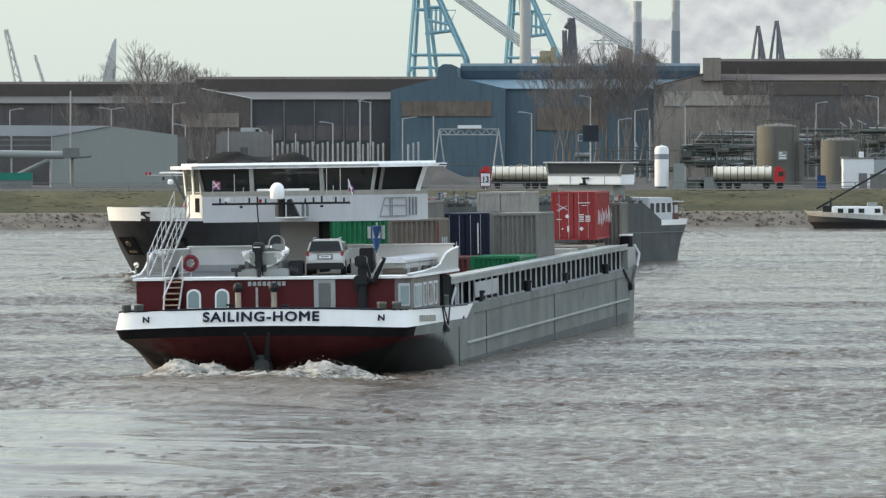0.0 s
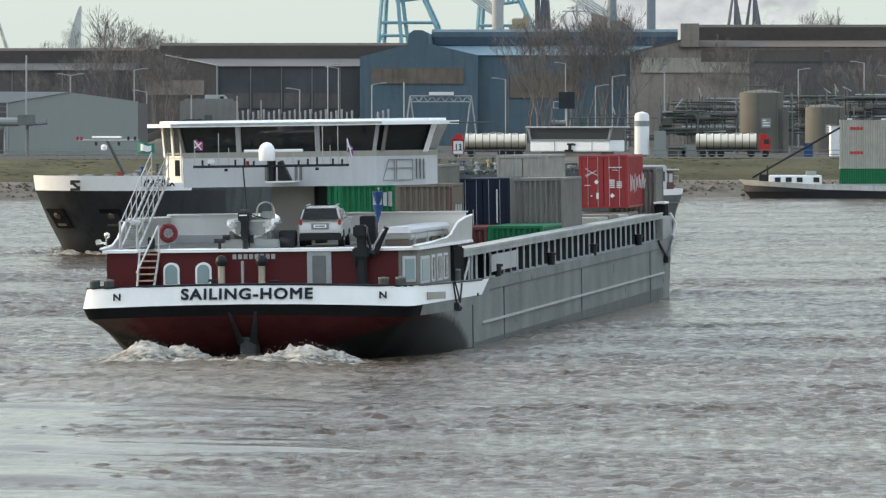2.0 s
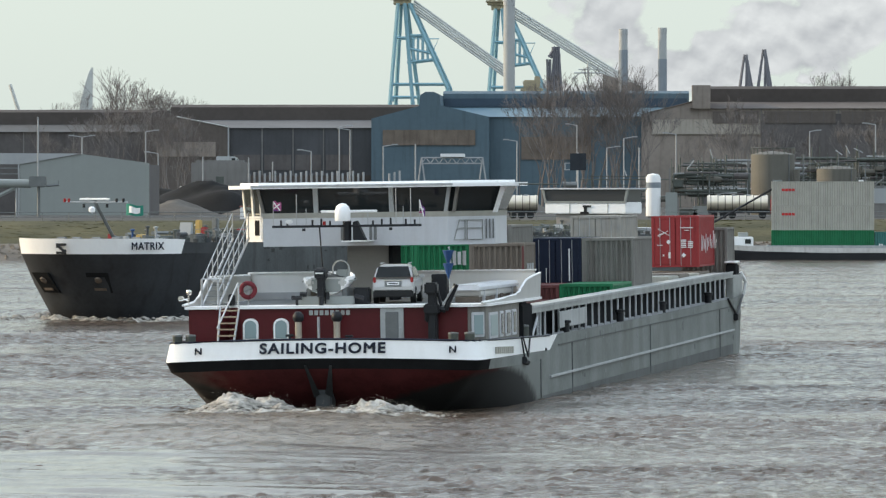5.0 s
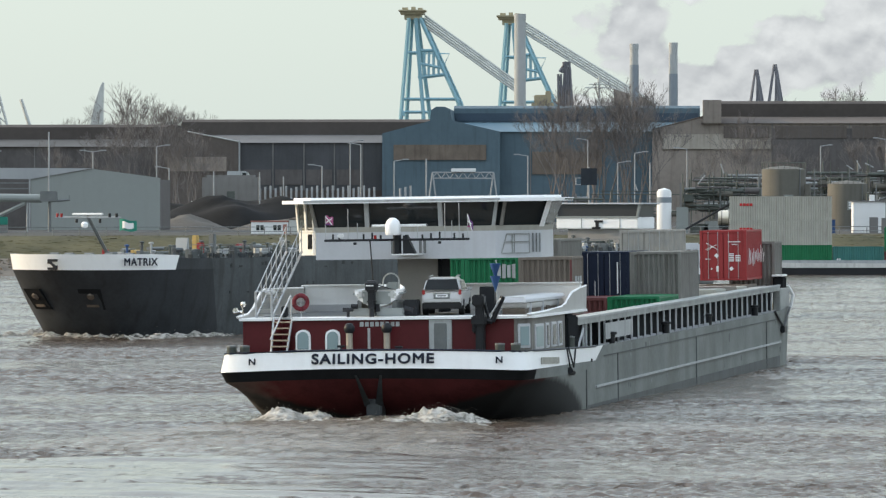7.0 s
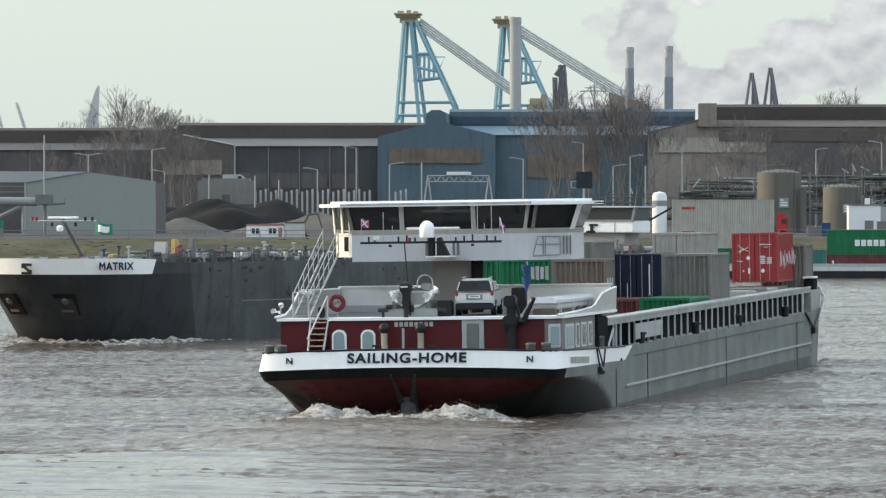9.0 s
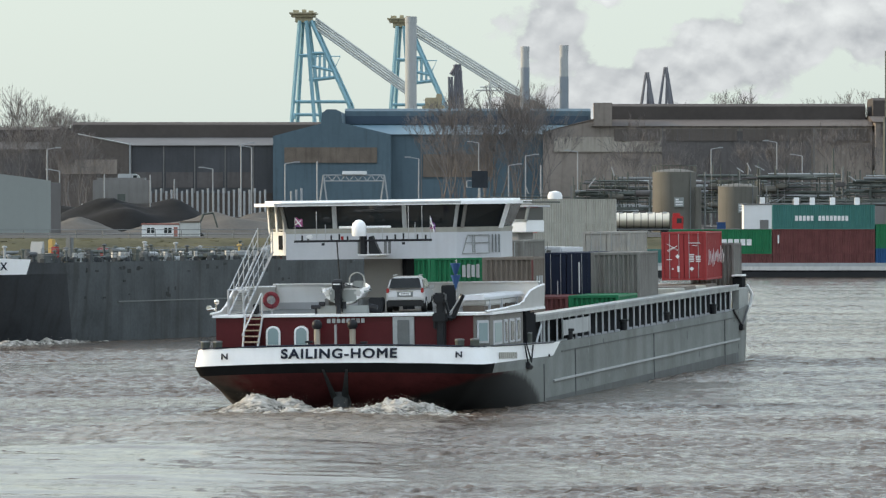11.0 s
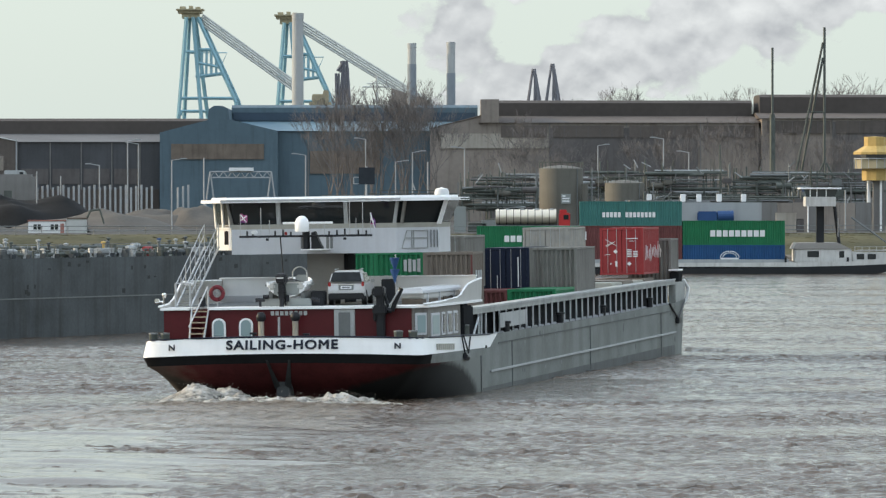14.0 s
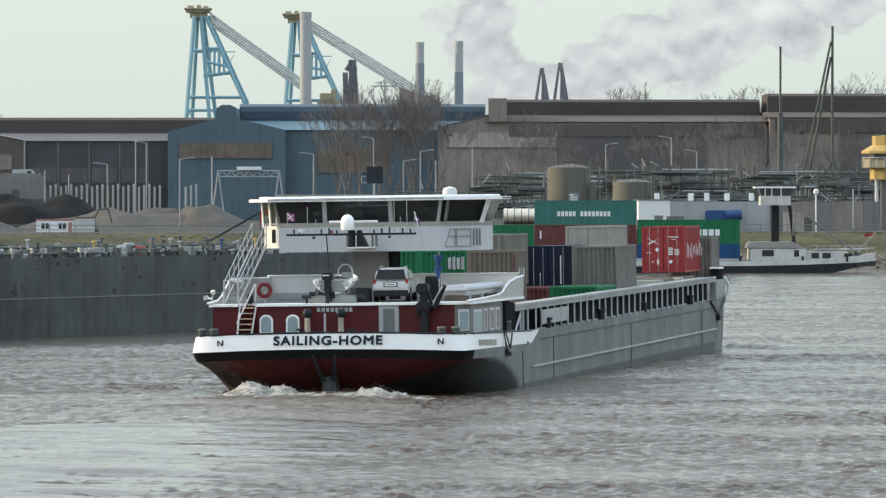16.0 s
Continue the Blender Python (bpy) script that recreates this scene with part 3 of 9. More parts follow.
def cargo_hull(ship):
    levels = [-1.4, -0.5, 0.0, 0.45, 0.85, 1.22, 1.62, 2.33]
    rings = [ship_ring(4.5, 3.2, 4.3, 5.6, -2.4), ship_ring(2.6, 4.3, 5.2, 6.0, -1.9), ship_ring(1.7, 4.9, 5.6, 6.1, -1.5), ship_ring(1.0, 5.25, 5.85, 6.15, -1.1), ship_ring(0.5, 5.6, 6.0, 6.2, -0.8),
             ship_ring(0.12, 5.95, 6.15, 6.2, -0.5), ship_ring(0.0, 6.12, 6.2, 6.2, -0.2), ship_ring(0.1, 5.97, 6.15, 6.2, 0.3)]

    def lift(k, x, y):
        if k < 5:
            return 0.0
        if y < 1.5:
            return -0.13 * (x / 6.1) ** 2
        return np.interp(y, [1.5, 16.4, 45, 76, 86], [-0.13, -0.36, -0.3, -0.14, 0.15]) if k == 7 else np.interp(y, [1.5, 16.4, 86], [-0.13, -0.22, 0.1])
    sets = {"stern": [], "black": [], "white": [], "grey": []}
    for k, side, i, c in hull_strips(levels, rings):
        kk = (k, k, k + 1, k + 1)
        c = [(x, y, z + lift(q, x, y)) for q, (x, y, z) in zip(kk, c)]
        if k <= 4:
            key = "stern" if i < 12 else "grey"
        elif k == 5:
            key = "black" if i < 7 else "grey"
        else:
            key = "white" if i < 13 else "grey"
            if i == 13:  # the white ends in a slant
                sets["grey"].append((c[0], c[1], c[2]))
                c, key = (c[0], c[2], c[3]), "white"
        sets[key].append(c)
    smooth(part("stern_plating", skin(sets["stern"]), stern_paint(), ship, "dull red stern with black quarters, the port one greyed as sunlit"), 60)
    smooth(part("boot_stripe", skin(sets["black"]), NEAR_BLACK, ship, "black stripe under the bulwark"), 60)
    smooth(part("bulwark", skin(sets["white"]), WHITE, ship, "white stern bulwark carrying the name"), 60)
    smooth(part("side_plating", skin(sets["grey"]), GREY_HULL, ship, "weathered grey steel side plating"))
    top = [(x, y, 2.33 + lift(7, x, y)) for x, y in rings[7]]
    bm = bmesh.new()
    inner = [(max(x - 0.06, 0), y + (0.06 if y < 1 else 0), z - 0.06) for x, y, z in top]
    for (xa, ya, za), (xb, yb, zb) in zip(inner, inner[1:]):  # deck in strips from side to side
        za, zb = (min(za, 1.97), min(zb, 1.97))
        bm.faces.new([bm.verts.new(q) for q in ((-xa, ya, za), (xa, ya, za), (xb, yb, zb), (-xb, yb, zb)) if True])
    bmesh.ops.remove_doubles(bm, verts=bm.verts[:], dist=0.002)
    part("deck", bm, DECK, ship)
    bm = bmesh.new()
    cap = top[:14]
    chain(bm, [(x, y, z + 0.01) for x, y, z in cap[::-1]] + [(-x, y, z + 0.01) for x, y, z in cap[1:]], 0.045)
    part("bulwark_rail", bm, NAVY, ship)
    bm = bmesh.new()
    tube(bm, (0, 85.9, 0), (0, 86.2, 2.3), 0.12, 8)
    part("stem_bar", bm, DARK_HULL, ship)


def sailing_ship():
    ship = thing("cargo_ship", "grey and maroon inland container ship under way with white wheelhouse", "cargo ship")
    cargo_hull(ship)
    # strakes, knuckle line and plate joints on both sides
    for s in (-1, 1):
        x = s * 6.2
        part("rubbing_strake", sloped_boxes((x - 0.05, x + 0.075, 16.3, 76.5, 0.27, 0.36)), BOX_PALE, ship, "worn white rubbing strake")
        part("knuckle", sloped_boxes((x - 0.05, x + 0.03, 18.6, 76.5, 1.50, 1.54)), DARK_HULL, ship)
        part("wet_band", sloped_boxes((x - 0.04, x + 0.012, 14.4, 76.2, -1.2, -0.38)), DARK_HULL, ship, "dark wet band along the waterline")
        for y in (13.9, 22.2, 45.7, 70.9):
            part("plate_joint", sloped_boxes((x - 0.04, x + 0.03, y, y + 0.16, -1.2, 1.1 if y < 15 else 1.52)), DARK_HULL, ship)
        part("corner_plate", boxes((s * 6.2 - 0.02, s * 6.2 + 0.05, 15.2, 15.35, 1.38, 1.5)), BLACK, ship)
    rs = random.Random(31)
    for i in range(34):  # drips and scrapes on the plating
        y, z, h = rs.uniform(24, 78), rs.choice((1.9, 1.85, 1.45, 0.2)) - rs.uniform(0, 0.15), rs.uniform(0.1, 0.42)
        part("scrape", sloped_boxes((6.195, 6.206, y, y + rs.uniform(0.08, 0.35), z - h, z)), rs.choice((PIPE_GREY, PIPE_GREY, DECK)), ship)
    # rudder bracket: two tapered plates and a lower block
    for s in (-1, 1):
        bm = bmesh.new()
        v = [bm.verts.new(p) for p in ((-0.08 + s * 0.54, 0.0, 1.36), (-0.08 + s * 0.44, 0.0, 1.36), (-0.06 + s * 0.10, 0.75, 0.25), (-0.06 + s * 0.36, 0.95, 0.1))]
        bm.faces.new(v)
        bmesh.ops.solidify(bm, geom=bm.faces[:], thickness=-0.14)
        part("rudder_bracket", bm, DARK_HULL, ship)
    part("rudder_stock", boxes((-0.36, 0.24, 0.9, 1.8, -0.9, 0.4), bevel=0.06), DARK_HULL, ship)
    # name
    lettering("name_lettering", "SAILING-HOME", 0.545, 4.84, NAVY, ship, Matrix.Translation((0.10, 0.005, 1.98)) @ pose(0, 0, 0, 81, 0, 0), "dark letters SAILING-HOME")
    for x in (-4.69, 5.08):
        lettering("letter", "N", 0.34, 0.27, NAVY, ship, Matrix.Translation((x, 0.03, 1.90)) @ pose(0, 0, 0, 81, 0, 0))
    for i in range(9):
        part("home_port_bar", boxes((6.17, 6.225, 3.2 + i * 0.47, 3.5 + i * 0.47, 1.64 - 0.012 * i, 1.90 - 0.012 * i)), BOX_BEIGE, ship)
    # deckhouse with a stair recess
    house = part("deckhouse", boxes((-3.5, 5.3, 2.2, 9.5, 1.9, 3.47), (-5.52, -4.37, 2.2, 9.5, 1.9, 3.47), (-4.37, -3.5, 4.2, 9.5, 1.9, 3.47)), MAROON, ship, "maroon aft deckhouse")
    bm = bmesh.new()
    prism(bm, [(5.302, 2.2), (5.4, 2.2), (5.9, 2.75), (5.9, 10.6), (5.302, 10.6)], 2, 1.9, 3.44)
    side = part("deckhouse_side", bm, BOX_GREY, ship, "grey windowed side of the deckhouse")
    bm = bmesh.new()
    prism(bm, [(-5.65, 2.05), (-4.37, 2.05), (-4.37, 4.2), (-3.5, 4.2), (-3.5, 2.05), (5.45, 2.05), (6.02, 2.7), (6.02, 15.6), (-5.75, 15.6)], 2, 3.46, 3.56)
    part("roof_deck", bm, WHITE, ship, "white-edged roof deck")
    part("roof_walkway", boxes((-5.4, 5.6, 4.4, 15.4, 3.562, 3.575)), DECK, ship)
    for x in (-3.1, -1.91):
        bm = bmesh.new()
        arch = [(x - 0.3, 2.27), (x + 0.3, 2.27), (x + 0.3, 2.84)] + [(x + 0.3 * math.cos(a), 2.84 + 0.26 * math.sin(a)) for a in np.linspace(0.3, 2.84, 9)] + [(x - 0.3, 2.84)]
        prism(bm, arch, 1, 2.13, 2.22)
        w = part("window_frame", bm, WHITE, house)
        bm = bmesh.new()
        prism(bm, [(x + (p - x) * 0.74, 2.33 + (q - 2.27) * 0.83) for p, q in arch], 1, 2.10, 2.15)
        part("pane", bm, FROST, w)
    d = part("door", boxes((1.94, 2.84, 2.12, 2.21, 2.0, 3.44), bevel=0.02), BOX_PALE, house, "pale grey door with frosted pane")
    part("pane", boxes((2.14, 2.64, 2.09, 2.14, 2.12, 3.3), bevel=0.015), PIPE_GREY, d)
    part("door_handle", tubes(((2.74, 2.08, 2.7), (2.66, 2.08, 2.7)), r=0.02), STEEL, d)
    bm = boxes((-0.3, 0.3, -0.05, 0.02, 2.3, 3.25), bevel=0.02)
    bm.transform(Matrix.Translation((5.64, 2.44, 0)) @ pose(0, 0, 0, 0, 0, 47.7))
    w = part("side_window", bm, HOUSE_WHITE, side)
    bm = boxes((-0.21, 0.21, -0.08, -0.03, 2.4, 3.14))
    bm.transform(Matrix.Translation((5.64, 2.44, 0)) @ pose(0, 0, 0, 0, 0, 47.7))
    part("pane", bm, FROST, w)
    for y0, y1 in ((3.4, 5.4), (5.9, 6.7), (7.2, 8.4), (8.8, 9.8)):
        w = part("side_window", boxes((5.88, 5.94, y0, y1, 2.2, 3.2), bevel=0.02), HOUSE_WHITE, side)
        part("pane", boxes((5.92, 5.96, y0 + 0.22, y1 - 0.22, 2.3, 3.1)), FROST if y0 < 5 else GLASS, w)
    for i in range(8):
        part("registration_bar", boxes((-0.82 + i * 0.205, -0.68 + i * 0.205, 2.15, 2.19, 3.2, 3.38)), BOX_PALE, house)
    # vents on the aft deck
    for x in (-1.13, 0.36):
        bm = bmesh.new()
        lathe(bm, [(0.13, 0), (0.13, 1.0), (0.15, 1.04)], x, 1.6, 1.97, 14)
        f = smooth(part("vent_pipe", bm, POLISHED, ship, "polished steel vent pipe"))
        bm = bmesh.new()
        lathe(bm, [(0.15, 0), (0.22, 0.12), (0.21, 0.26), (0.12, 0.38), (0, 0.40)], x, 1.6, 2.96, 14)
        smooth(part("cowl", bm, BLACK, f, "black cowl"))
    part("stern_light_post", tubes(((-0.33, 1.5, 1.97), (-0.33, 1.5, 3.15)), r=0.055), STEEL, ship)
    part("deck_valve", tubes(((-1.45, 1.5, 1.97), (-1.45, 1.5, 2.5), 0.05), ((-1.6, 1.5, 2.45), (-1.3, 1.5, 2.45), 0.05), ((0.85, 1.5, 1.97), (0.85, 1.5, 2.42), 0.05), ((0.7, 1.5, 2.4), (1.0, 1.5, 2.4), 0.05)), BLACK, ship)
    for x, y in ((-5.65, 0.75), (-5.12, 0.7), (5.0, 0.7), (5.6, 0.85), (6.0, 11.2)):
        bm = bmesh.new()
        lathe(bm, [(0.19, 0), (0.19, 0.48), (0.2, 0.5)], x, y, 1.97, 14)
        bo = smooth(part("bollard", bm, PIPE_DARK, ship, "dark double bollard post"))
        bm = bmesh.new()
        lathe(bm, [(0.2, 0), (0.2, 0.06), (0, 0.08)], x, y, 2.47, 14)
        part("bollard_cap", bm, PIPE_GREY, bo)
    # hold coaming, stanchions and top rail
    for s in (-1, 1):
        # flat black puts the shade between the stanchions into the coaming colour
        part("hold_coaming", sloped_boxes((s * 5.4 - 0.06, s * 5.4 + 0.06, 13.2, 79, 1.7, 2.95)), MATT_BLACK, ship, "hold coaming, blackened for the shade between the stanchions")
        part("coaming_rail", sloped_boxes((s * 5.45 - 0.55, s * 5.45 + 0.5, 12.6, 78.6, 2.93, 3.19)), COAMING_GREY, ship, "pale grey coaming top")
        part("coaming_lip", sloped_boxes((s * 5.9 - 0.04, s * 5.9 + 0.08, 12.6, 78.6, 3.15, 3.24)), BOX_PALE, ship)
    bm = sloped_boxes((-0.03, 0.04, 15.98, 16.07, 1.85, 2.95))
    prism(bm, [(15.98, 1.86), (16.07, 1.86), (16.07, 2.0), (15.98, 2.0)], 0, 0.04, 0.2)
    first = part("stanchion", bm, HOUSE_WHITE, ship)
    first.location = (5.88, 0, 0)
    for s in (-1, 1):
        for y in [15.3, 17.2, 19.4] + [20.8 + 1.89 * i for i in range(30)]:
            ob = new("stanchion", first.data)
            ob.parent, ob.location, ob.rotation_euler = ship, (s * 5.88, y - 16.02 if s > 0 else y + 16.02, sheer(y)), (0, 0, 0 if s > 0 else math.pi)
    part("stanchion_brace", tubes(((5.9, 13.8, 2.0), (5.9, 15.2, 2.75)), r=0.05), HOUSE_WHITE, ship)
    for y, z in ((12.9, 3.2), (78.4, 3.45)):
        part("hold_end", boxes((-5, 5, y, y + 0.2, 1.8, z)), BOX_GREY, ship)
    part("hold_floor", boxes((-4.9, 4.9, 13.2, 78.3, 1.55, 1.6)), DECK, ship)
    part("side_screen_board", sloped_boxes((5.97, 6.02, 20.3, 27.6, 2.15, 2.82)), BOX_PALE, ship, "pale grey screen hung on the coaming")
    part("side_locker", boxes((5.35, 6.02, 10.7, 13.2, 1.95, 3.35), (5.45, 5.95, 10.9, 12.2, 3.3, 3.62), bevel=0.06), MATT_BLACK, ship, "tall black deck locker")
    for y in (21.8, 37.5, 51.2, 68.0):
        bm = bmesh.new()
        lathe(bm, [(0.17, 0), (0.17, 0.4), (0.24, 0.42), (0.24, 0.52), (0, 0.54)], 6.02, y, 1.9 + sheer(y), 10)
        part("bollard", bm, BLACK, ship)
    for s in (-1, 1):
        part("mooring_rope", tubes(((s * 6.26, 8.9, 2.1), (s * 6.28, 9.6, 1.2)), ((s * 6.26, 9.3, 2.1), (s * 6.28, 10.4, 1.3)), ((s * 6.26, 11.0, 2.0), (s * 6.28, 10.4, 1.3)), r=0.035), BLACK, ship)
        part("rope_fender", tubes(((s * 6.28, 9.4, 1.2), (s * 6.28, 10.1, 1.1), 0.14)), BLACK, ship)
        part("anchor_chain", tubes(((s * 6.24, 74.2, 2.2), (s * 6.3, 77.2, 1.3)), ((s * 6.24, 80.2, 2.3), (s * 6.3, 77.2, 1.3)), r=0.06), BLACK, ship)
        part("anchor", boxes((s * 6.3 - 0.12, s * 6.3 + 0.12, 76.7, 77.8, 1.05, 1.4), bevel=0.04), BLACK, ship)
    # bow
    part("foredeck_locker", boxes((-4.2, 4.0, 79.2, 82, 2.2, 3.2), bevel=0.1), GREY_HULL, ship)
    for s in (-1, 1):
        part("bow_bulwark", boxes((s * 5.4 - 0.26, s * 5.4 + 0.26, 82.0, 83.6, 2.2, 3.9), bevel=0.08), MATT_BLACK, ship)
        part("bow_cap", boxes((s * 5.4 - 0.3, s * 5.4 + 0.3, 81.8, 83.7, 3.9, 4.0), bevel=0.03), WHITE, ship)
        part("bow_wing", boxes((s * 5.75 - 0.2, s * 5.75 + 0.2, 78.7, 82.5, 1.9, 3.3), bevel=0.05), COAMING_GREY, ship)
        bm = bmesh.new()
        chain(bm, [(s * 5.75, 83.4, 3.4), (s * 6.0, 83.6, 2.9), (s * 5.9, 83.5, 2.3), (s * 5.7, 83.3, 2.0)], 0.09)
        part("bow_fairlead", bm, CLOTH_WHITE, ship)
    # screens round the roof deck
    wall = part("screen_wall", boxes((-5.75, 5.9, 14.6, 14.72, 3.56, 4.62), bevel=0.03), WHITE, ship, "pale grey-white steel screen")
    part("screen_foot", boxes((-5.75, 5.9, 14.5, 14.6, 3.56, 3.86)), HOUSE_WHITE, wall)
    part("screen_rail", boxes((-5.8, 5.95, 14.5, 14.8, 4.62, 4.68)), WHITE, wall)
    for x, outline in ((5.9, [(1.9, 3.57), (15.8, 3.5), (16.0, 4.5), (14.2, 4.42), (12.4, 4.28), (11.6, 4.1), (10.7, 3.85), (9.6, 3.75), (6.0, 3.66), (1.9, 3.62)]),
                       (-5.72, [(2.1, 3.57), (15.8, 3.5), (15.8, 4.55), (7.2, 4.62), (6.3, 4.5), (5.6, 4.2), (4.9, 3.9), (4.0, 3.7), (2.1, 3.62)])):
        bm = bmesh.new()
        prism(bm, outline, 0, x - 0.04, x + 0.04)
        sc = part("side_screen", bm, SCREEN_WHITE, ship, "white side screen rising forward")
        bm = bmesh.new()
        chain(bm, [(x, p, q) for p, q in outline[2:]], 0.05)
        part("screen_edge", bm, WHITE, sc)
    part("screen_lamp", tubes(((5.82, 13.9, 4.1), (5.7, 13.5, 4.1), 0.12), seg=10), CHROME, ship)
    # white trough added to build up the inner side of the starboard bulwark
    bm = bmesh.new()
    prism(bm, [(4.3, 4.04), (4.35, 4.2), (4.45, 4.26), (5.3, 4.26), (5.4, 4.15), (5.4, 4.04)], 1, 4.4, 13.8)
    part("inner_bulwark_cap", bm, HOUSE_WHITE, ship, "white cap on the inner side of the starboard bulwark")
    part("inner_bulwark_face", boxes((4.34, 5.36, 4.8, 13.7, 3.78, 4.05), bevel=0.05), SCREEN_WHITE, ship, "pale inner bulwark face, dimmed as if shaded")
    for y in (5.6, 8.5, 12.2):
        part("inner_bulwark_rib", boxes((4.3, 5.4, y, y + 0.08, 3.57, 4.07)), HOUSE_WHITE, ship)
    part("inner_bulwark_foot", boxes((4.4, 5.3, 4.7, 13.75, 3.56, 3.8)), SHEET_BROWN, ship)
    part("deck_winch", boxes((5.0, 5.35, 9.6, 10.3, 3.57, 4.0), bevel=0.06), SHEET_BROWN, ship)
    # wheelhouse on its lifting trunk
    part("lifting_trunk", boxes((-0.95, 0.72, 10.6, 12.4, 3.56, 5.9), bevel=0.03), INNER_GREY, ship, "beige-grey lifting trunk")
    part("trunk_guide", boxes((0.74, 0.9, 10.5, 12.3, 3.56, 5.9)), MATT_BLACK, ship)
    lower = [(-3.95, 8.8), (3.43, 8.8), (5.07, 10.2), (5.07, 13.0), (-4.93, 13.0), (-4.93, 10.2)]
    bm = bmesh.new()
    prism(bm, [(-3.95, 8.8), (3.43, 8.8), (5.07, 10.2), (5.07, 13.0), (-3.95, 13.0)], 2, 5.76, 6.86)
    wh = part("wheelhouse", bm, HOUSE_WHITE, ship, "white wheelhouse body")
    bm = bmesh.new()
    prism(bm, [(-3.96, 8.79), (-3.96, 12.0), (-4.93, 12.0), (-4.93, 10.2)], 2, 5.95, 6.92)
    wing = part("wheelhouse_wing", bm, SUNLIT_WHITE, ship, "white chamfered wing in a sunlit cream tone")
    along = Vector((-0.98, 1.4, 0)).normalized()

    def on_wing(u0, u1, z0, z1, material, name, parent, thick, push, drift=0.0):
        """A flat piece on the slanting face of the wing; drift leans its top outwards."""
        c0, out = Vector((-3.95, 8.8, 0)), Vector((-along.y, along.x, 0))
        bm = bmesh.new()
        vs = [bm.verts.new(c0 + along * (u + d) + out * (push + q) + Vector((0, 0, z))) for q in (0, thick) for u, z, d in ((u0, z0, 0), (u1, z0, 0), (u1, z1, drift), (u0, z1, drift))]
        for f in ((0, 1, 2, 3), (7, 6, 5, 4), (0, 4, 5, 1), (1, 5, 6, 2), (2, 6, 7, 3), (3, 7, 4, 0)):
            bm.faces.new([vs[i] for i in f])
        return part(name, bm, material, parent)
    on_wing(0.25, 0.75, 6.2, 6.8, MATT_BLACK, "wing_window", wing, 0.03, 0.005)
    on_wing(0.18, 0.25, 6.05, 6.85, WHITE, "wing_trim", wing, 0.03, 0.012)
    on_wing(0.02, 1.7, 6.88, 6.96, SUNLIT_WHITE, "wing_sill", wing, 0.06, 0.0)
    on_wing(0.0, 0.13, 6.95, 8.03, BOX_PALE, "wing_post", wing, 0.08, 0.0, 0.1)
    on_wing(0.14, 0.75, 6.96, 8.03, GLASS, "wing_pane", wing, 0.03, 0.0, 0.1)
    on_wing(0.75, 0.92, 6.95, 8.03, SUNLIT_WHITE, "wing_post", wing, 0.08, 0.0, 0.14)
    on_wing(0.92, 1.58, 6.96, 8.03, CLEAR_GLASS, "wing_pane", wing, 0.02, 0.02, 0.14)
    on_wing(1.58, 1.72, 6.92, 8.03, SUNLIT_WHITE, "wing_post", wing, 0.08, 0.0, 0.2)
    bm = bmesh.new()
    prism(bm, [(-5.5, 9.6), (-4.3, 8.15), (3.75, 8.15), (5.8, 9.3), (5.85, 13.5), (-5.6, 13.5)], 2, 8.03, 8.17)
    prism(bm, [(-5.1, 10.0), (-4.1, 8.6), (3.6, 8.6), (5.3, 9.7), (5.4, 13.2), (-5.2, 13.2)], 2, 8.17, 8.27)
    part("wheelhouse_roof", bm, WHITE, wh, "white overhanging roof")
    part("roof_fascia", boxes((-4.3, 3.75, 8.13, 8.15, 8.08, 8.17)), BOX_PALE, wh)
    bm = bmesh.new()
    ins = lambda pl, d: [(x * d, y + 0.12) for x, y in pl]
    a, b = [bm.verts.new((x, y, 7.06)) for x, y in ins([(-3.95, 8.8), (3.43, 8.8), (5.07, 10.2), (5.07, 13.0), (-3.95, 13.0)], 0.99)], [bm.verts.new((x, y, 8.03)) for x, y in ins([(-4.14, 8.6), (3.64, 8.6), (5.5, 10.0), (5.5, 13.2), (-4.14, 13.2)], 0.99)]
    for i in range(5):
        bm.faces.new((a[i], a[(i + 1) % 5], b[(i + 1) % 5], b[i]))
    bm.faces.new(a[::-1]), bm.faces.new(b)
    part("window_band", bm, GLASS, wh, "dark wheelhouse windows")
    bm = bmesh.new()
    a, b = [bm.verts.new((x, y, 6.86)) for x, y in lower], [bm.verts.new((x * 1.008, y - 0.03, 7.07)) for x, y in lower]
    for i in range(6):
        bm.faces.new((a[i], a[(i + 1) % 6], b[(i + 1) % 6], b[i]))
    bm.faces.new(a[::-1]), bm.faces.new(b)
    part("window_sill", bm, BOX_BEIGE, wh, "beige-grey band under the windows")
    for x, lean, wd in ((-1.82, 0, 0.09), (1.2, 0, 0.09), (3.34, 0.19, 0.07), (3.66, 0.2, 0.06), (-3.93, -0.19, 0.06)):
        bm = bmesh.new()
        for y0, z in ((8.78, 7.05), (8.58, 8.05)):
            dx = lean if z > 8 else 0
            for q in ((x - wd + dx, y0), (x + wd + dx, y0), (x + wd + dx, y0 + 0.2), (x - wd + dx, y0 + 0.2)):
                bm.verts.new((*q, z))
        bm.verts.ensure_lookup_table()
        v = bm.verts
        for f in ((0, 1, 5, 4), (1, 2, 6, 5), (2, 3, 7, 6), (3, 0, 4, 7), (3, 2, 1, 0), (4, 5, 6, 7)):
            bm.faces.new([v[i] for i in f])
        part("window_post", bm, BOX_PALE if abs(x) < 3.5 else BOX_GREY, wh)
    bm = bmesh.new()
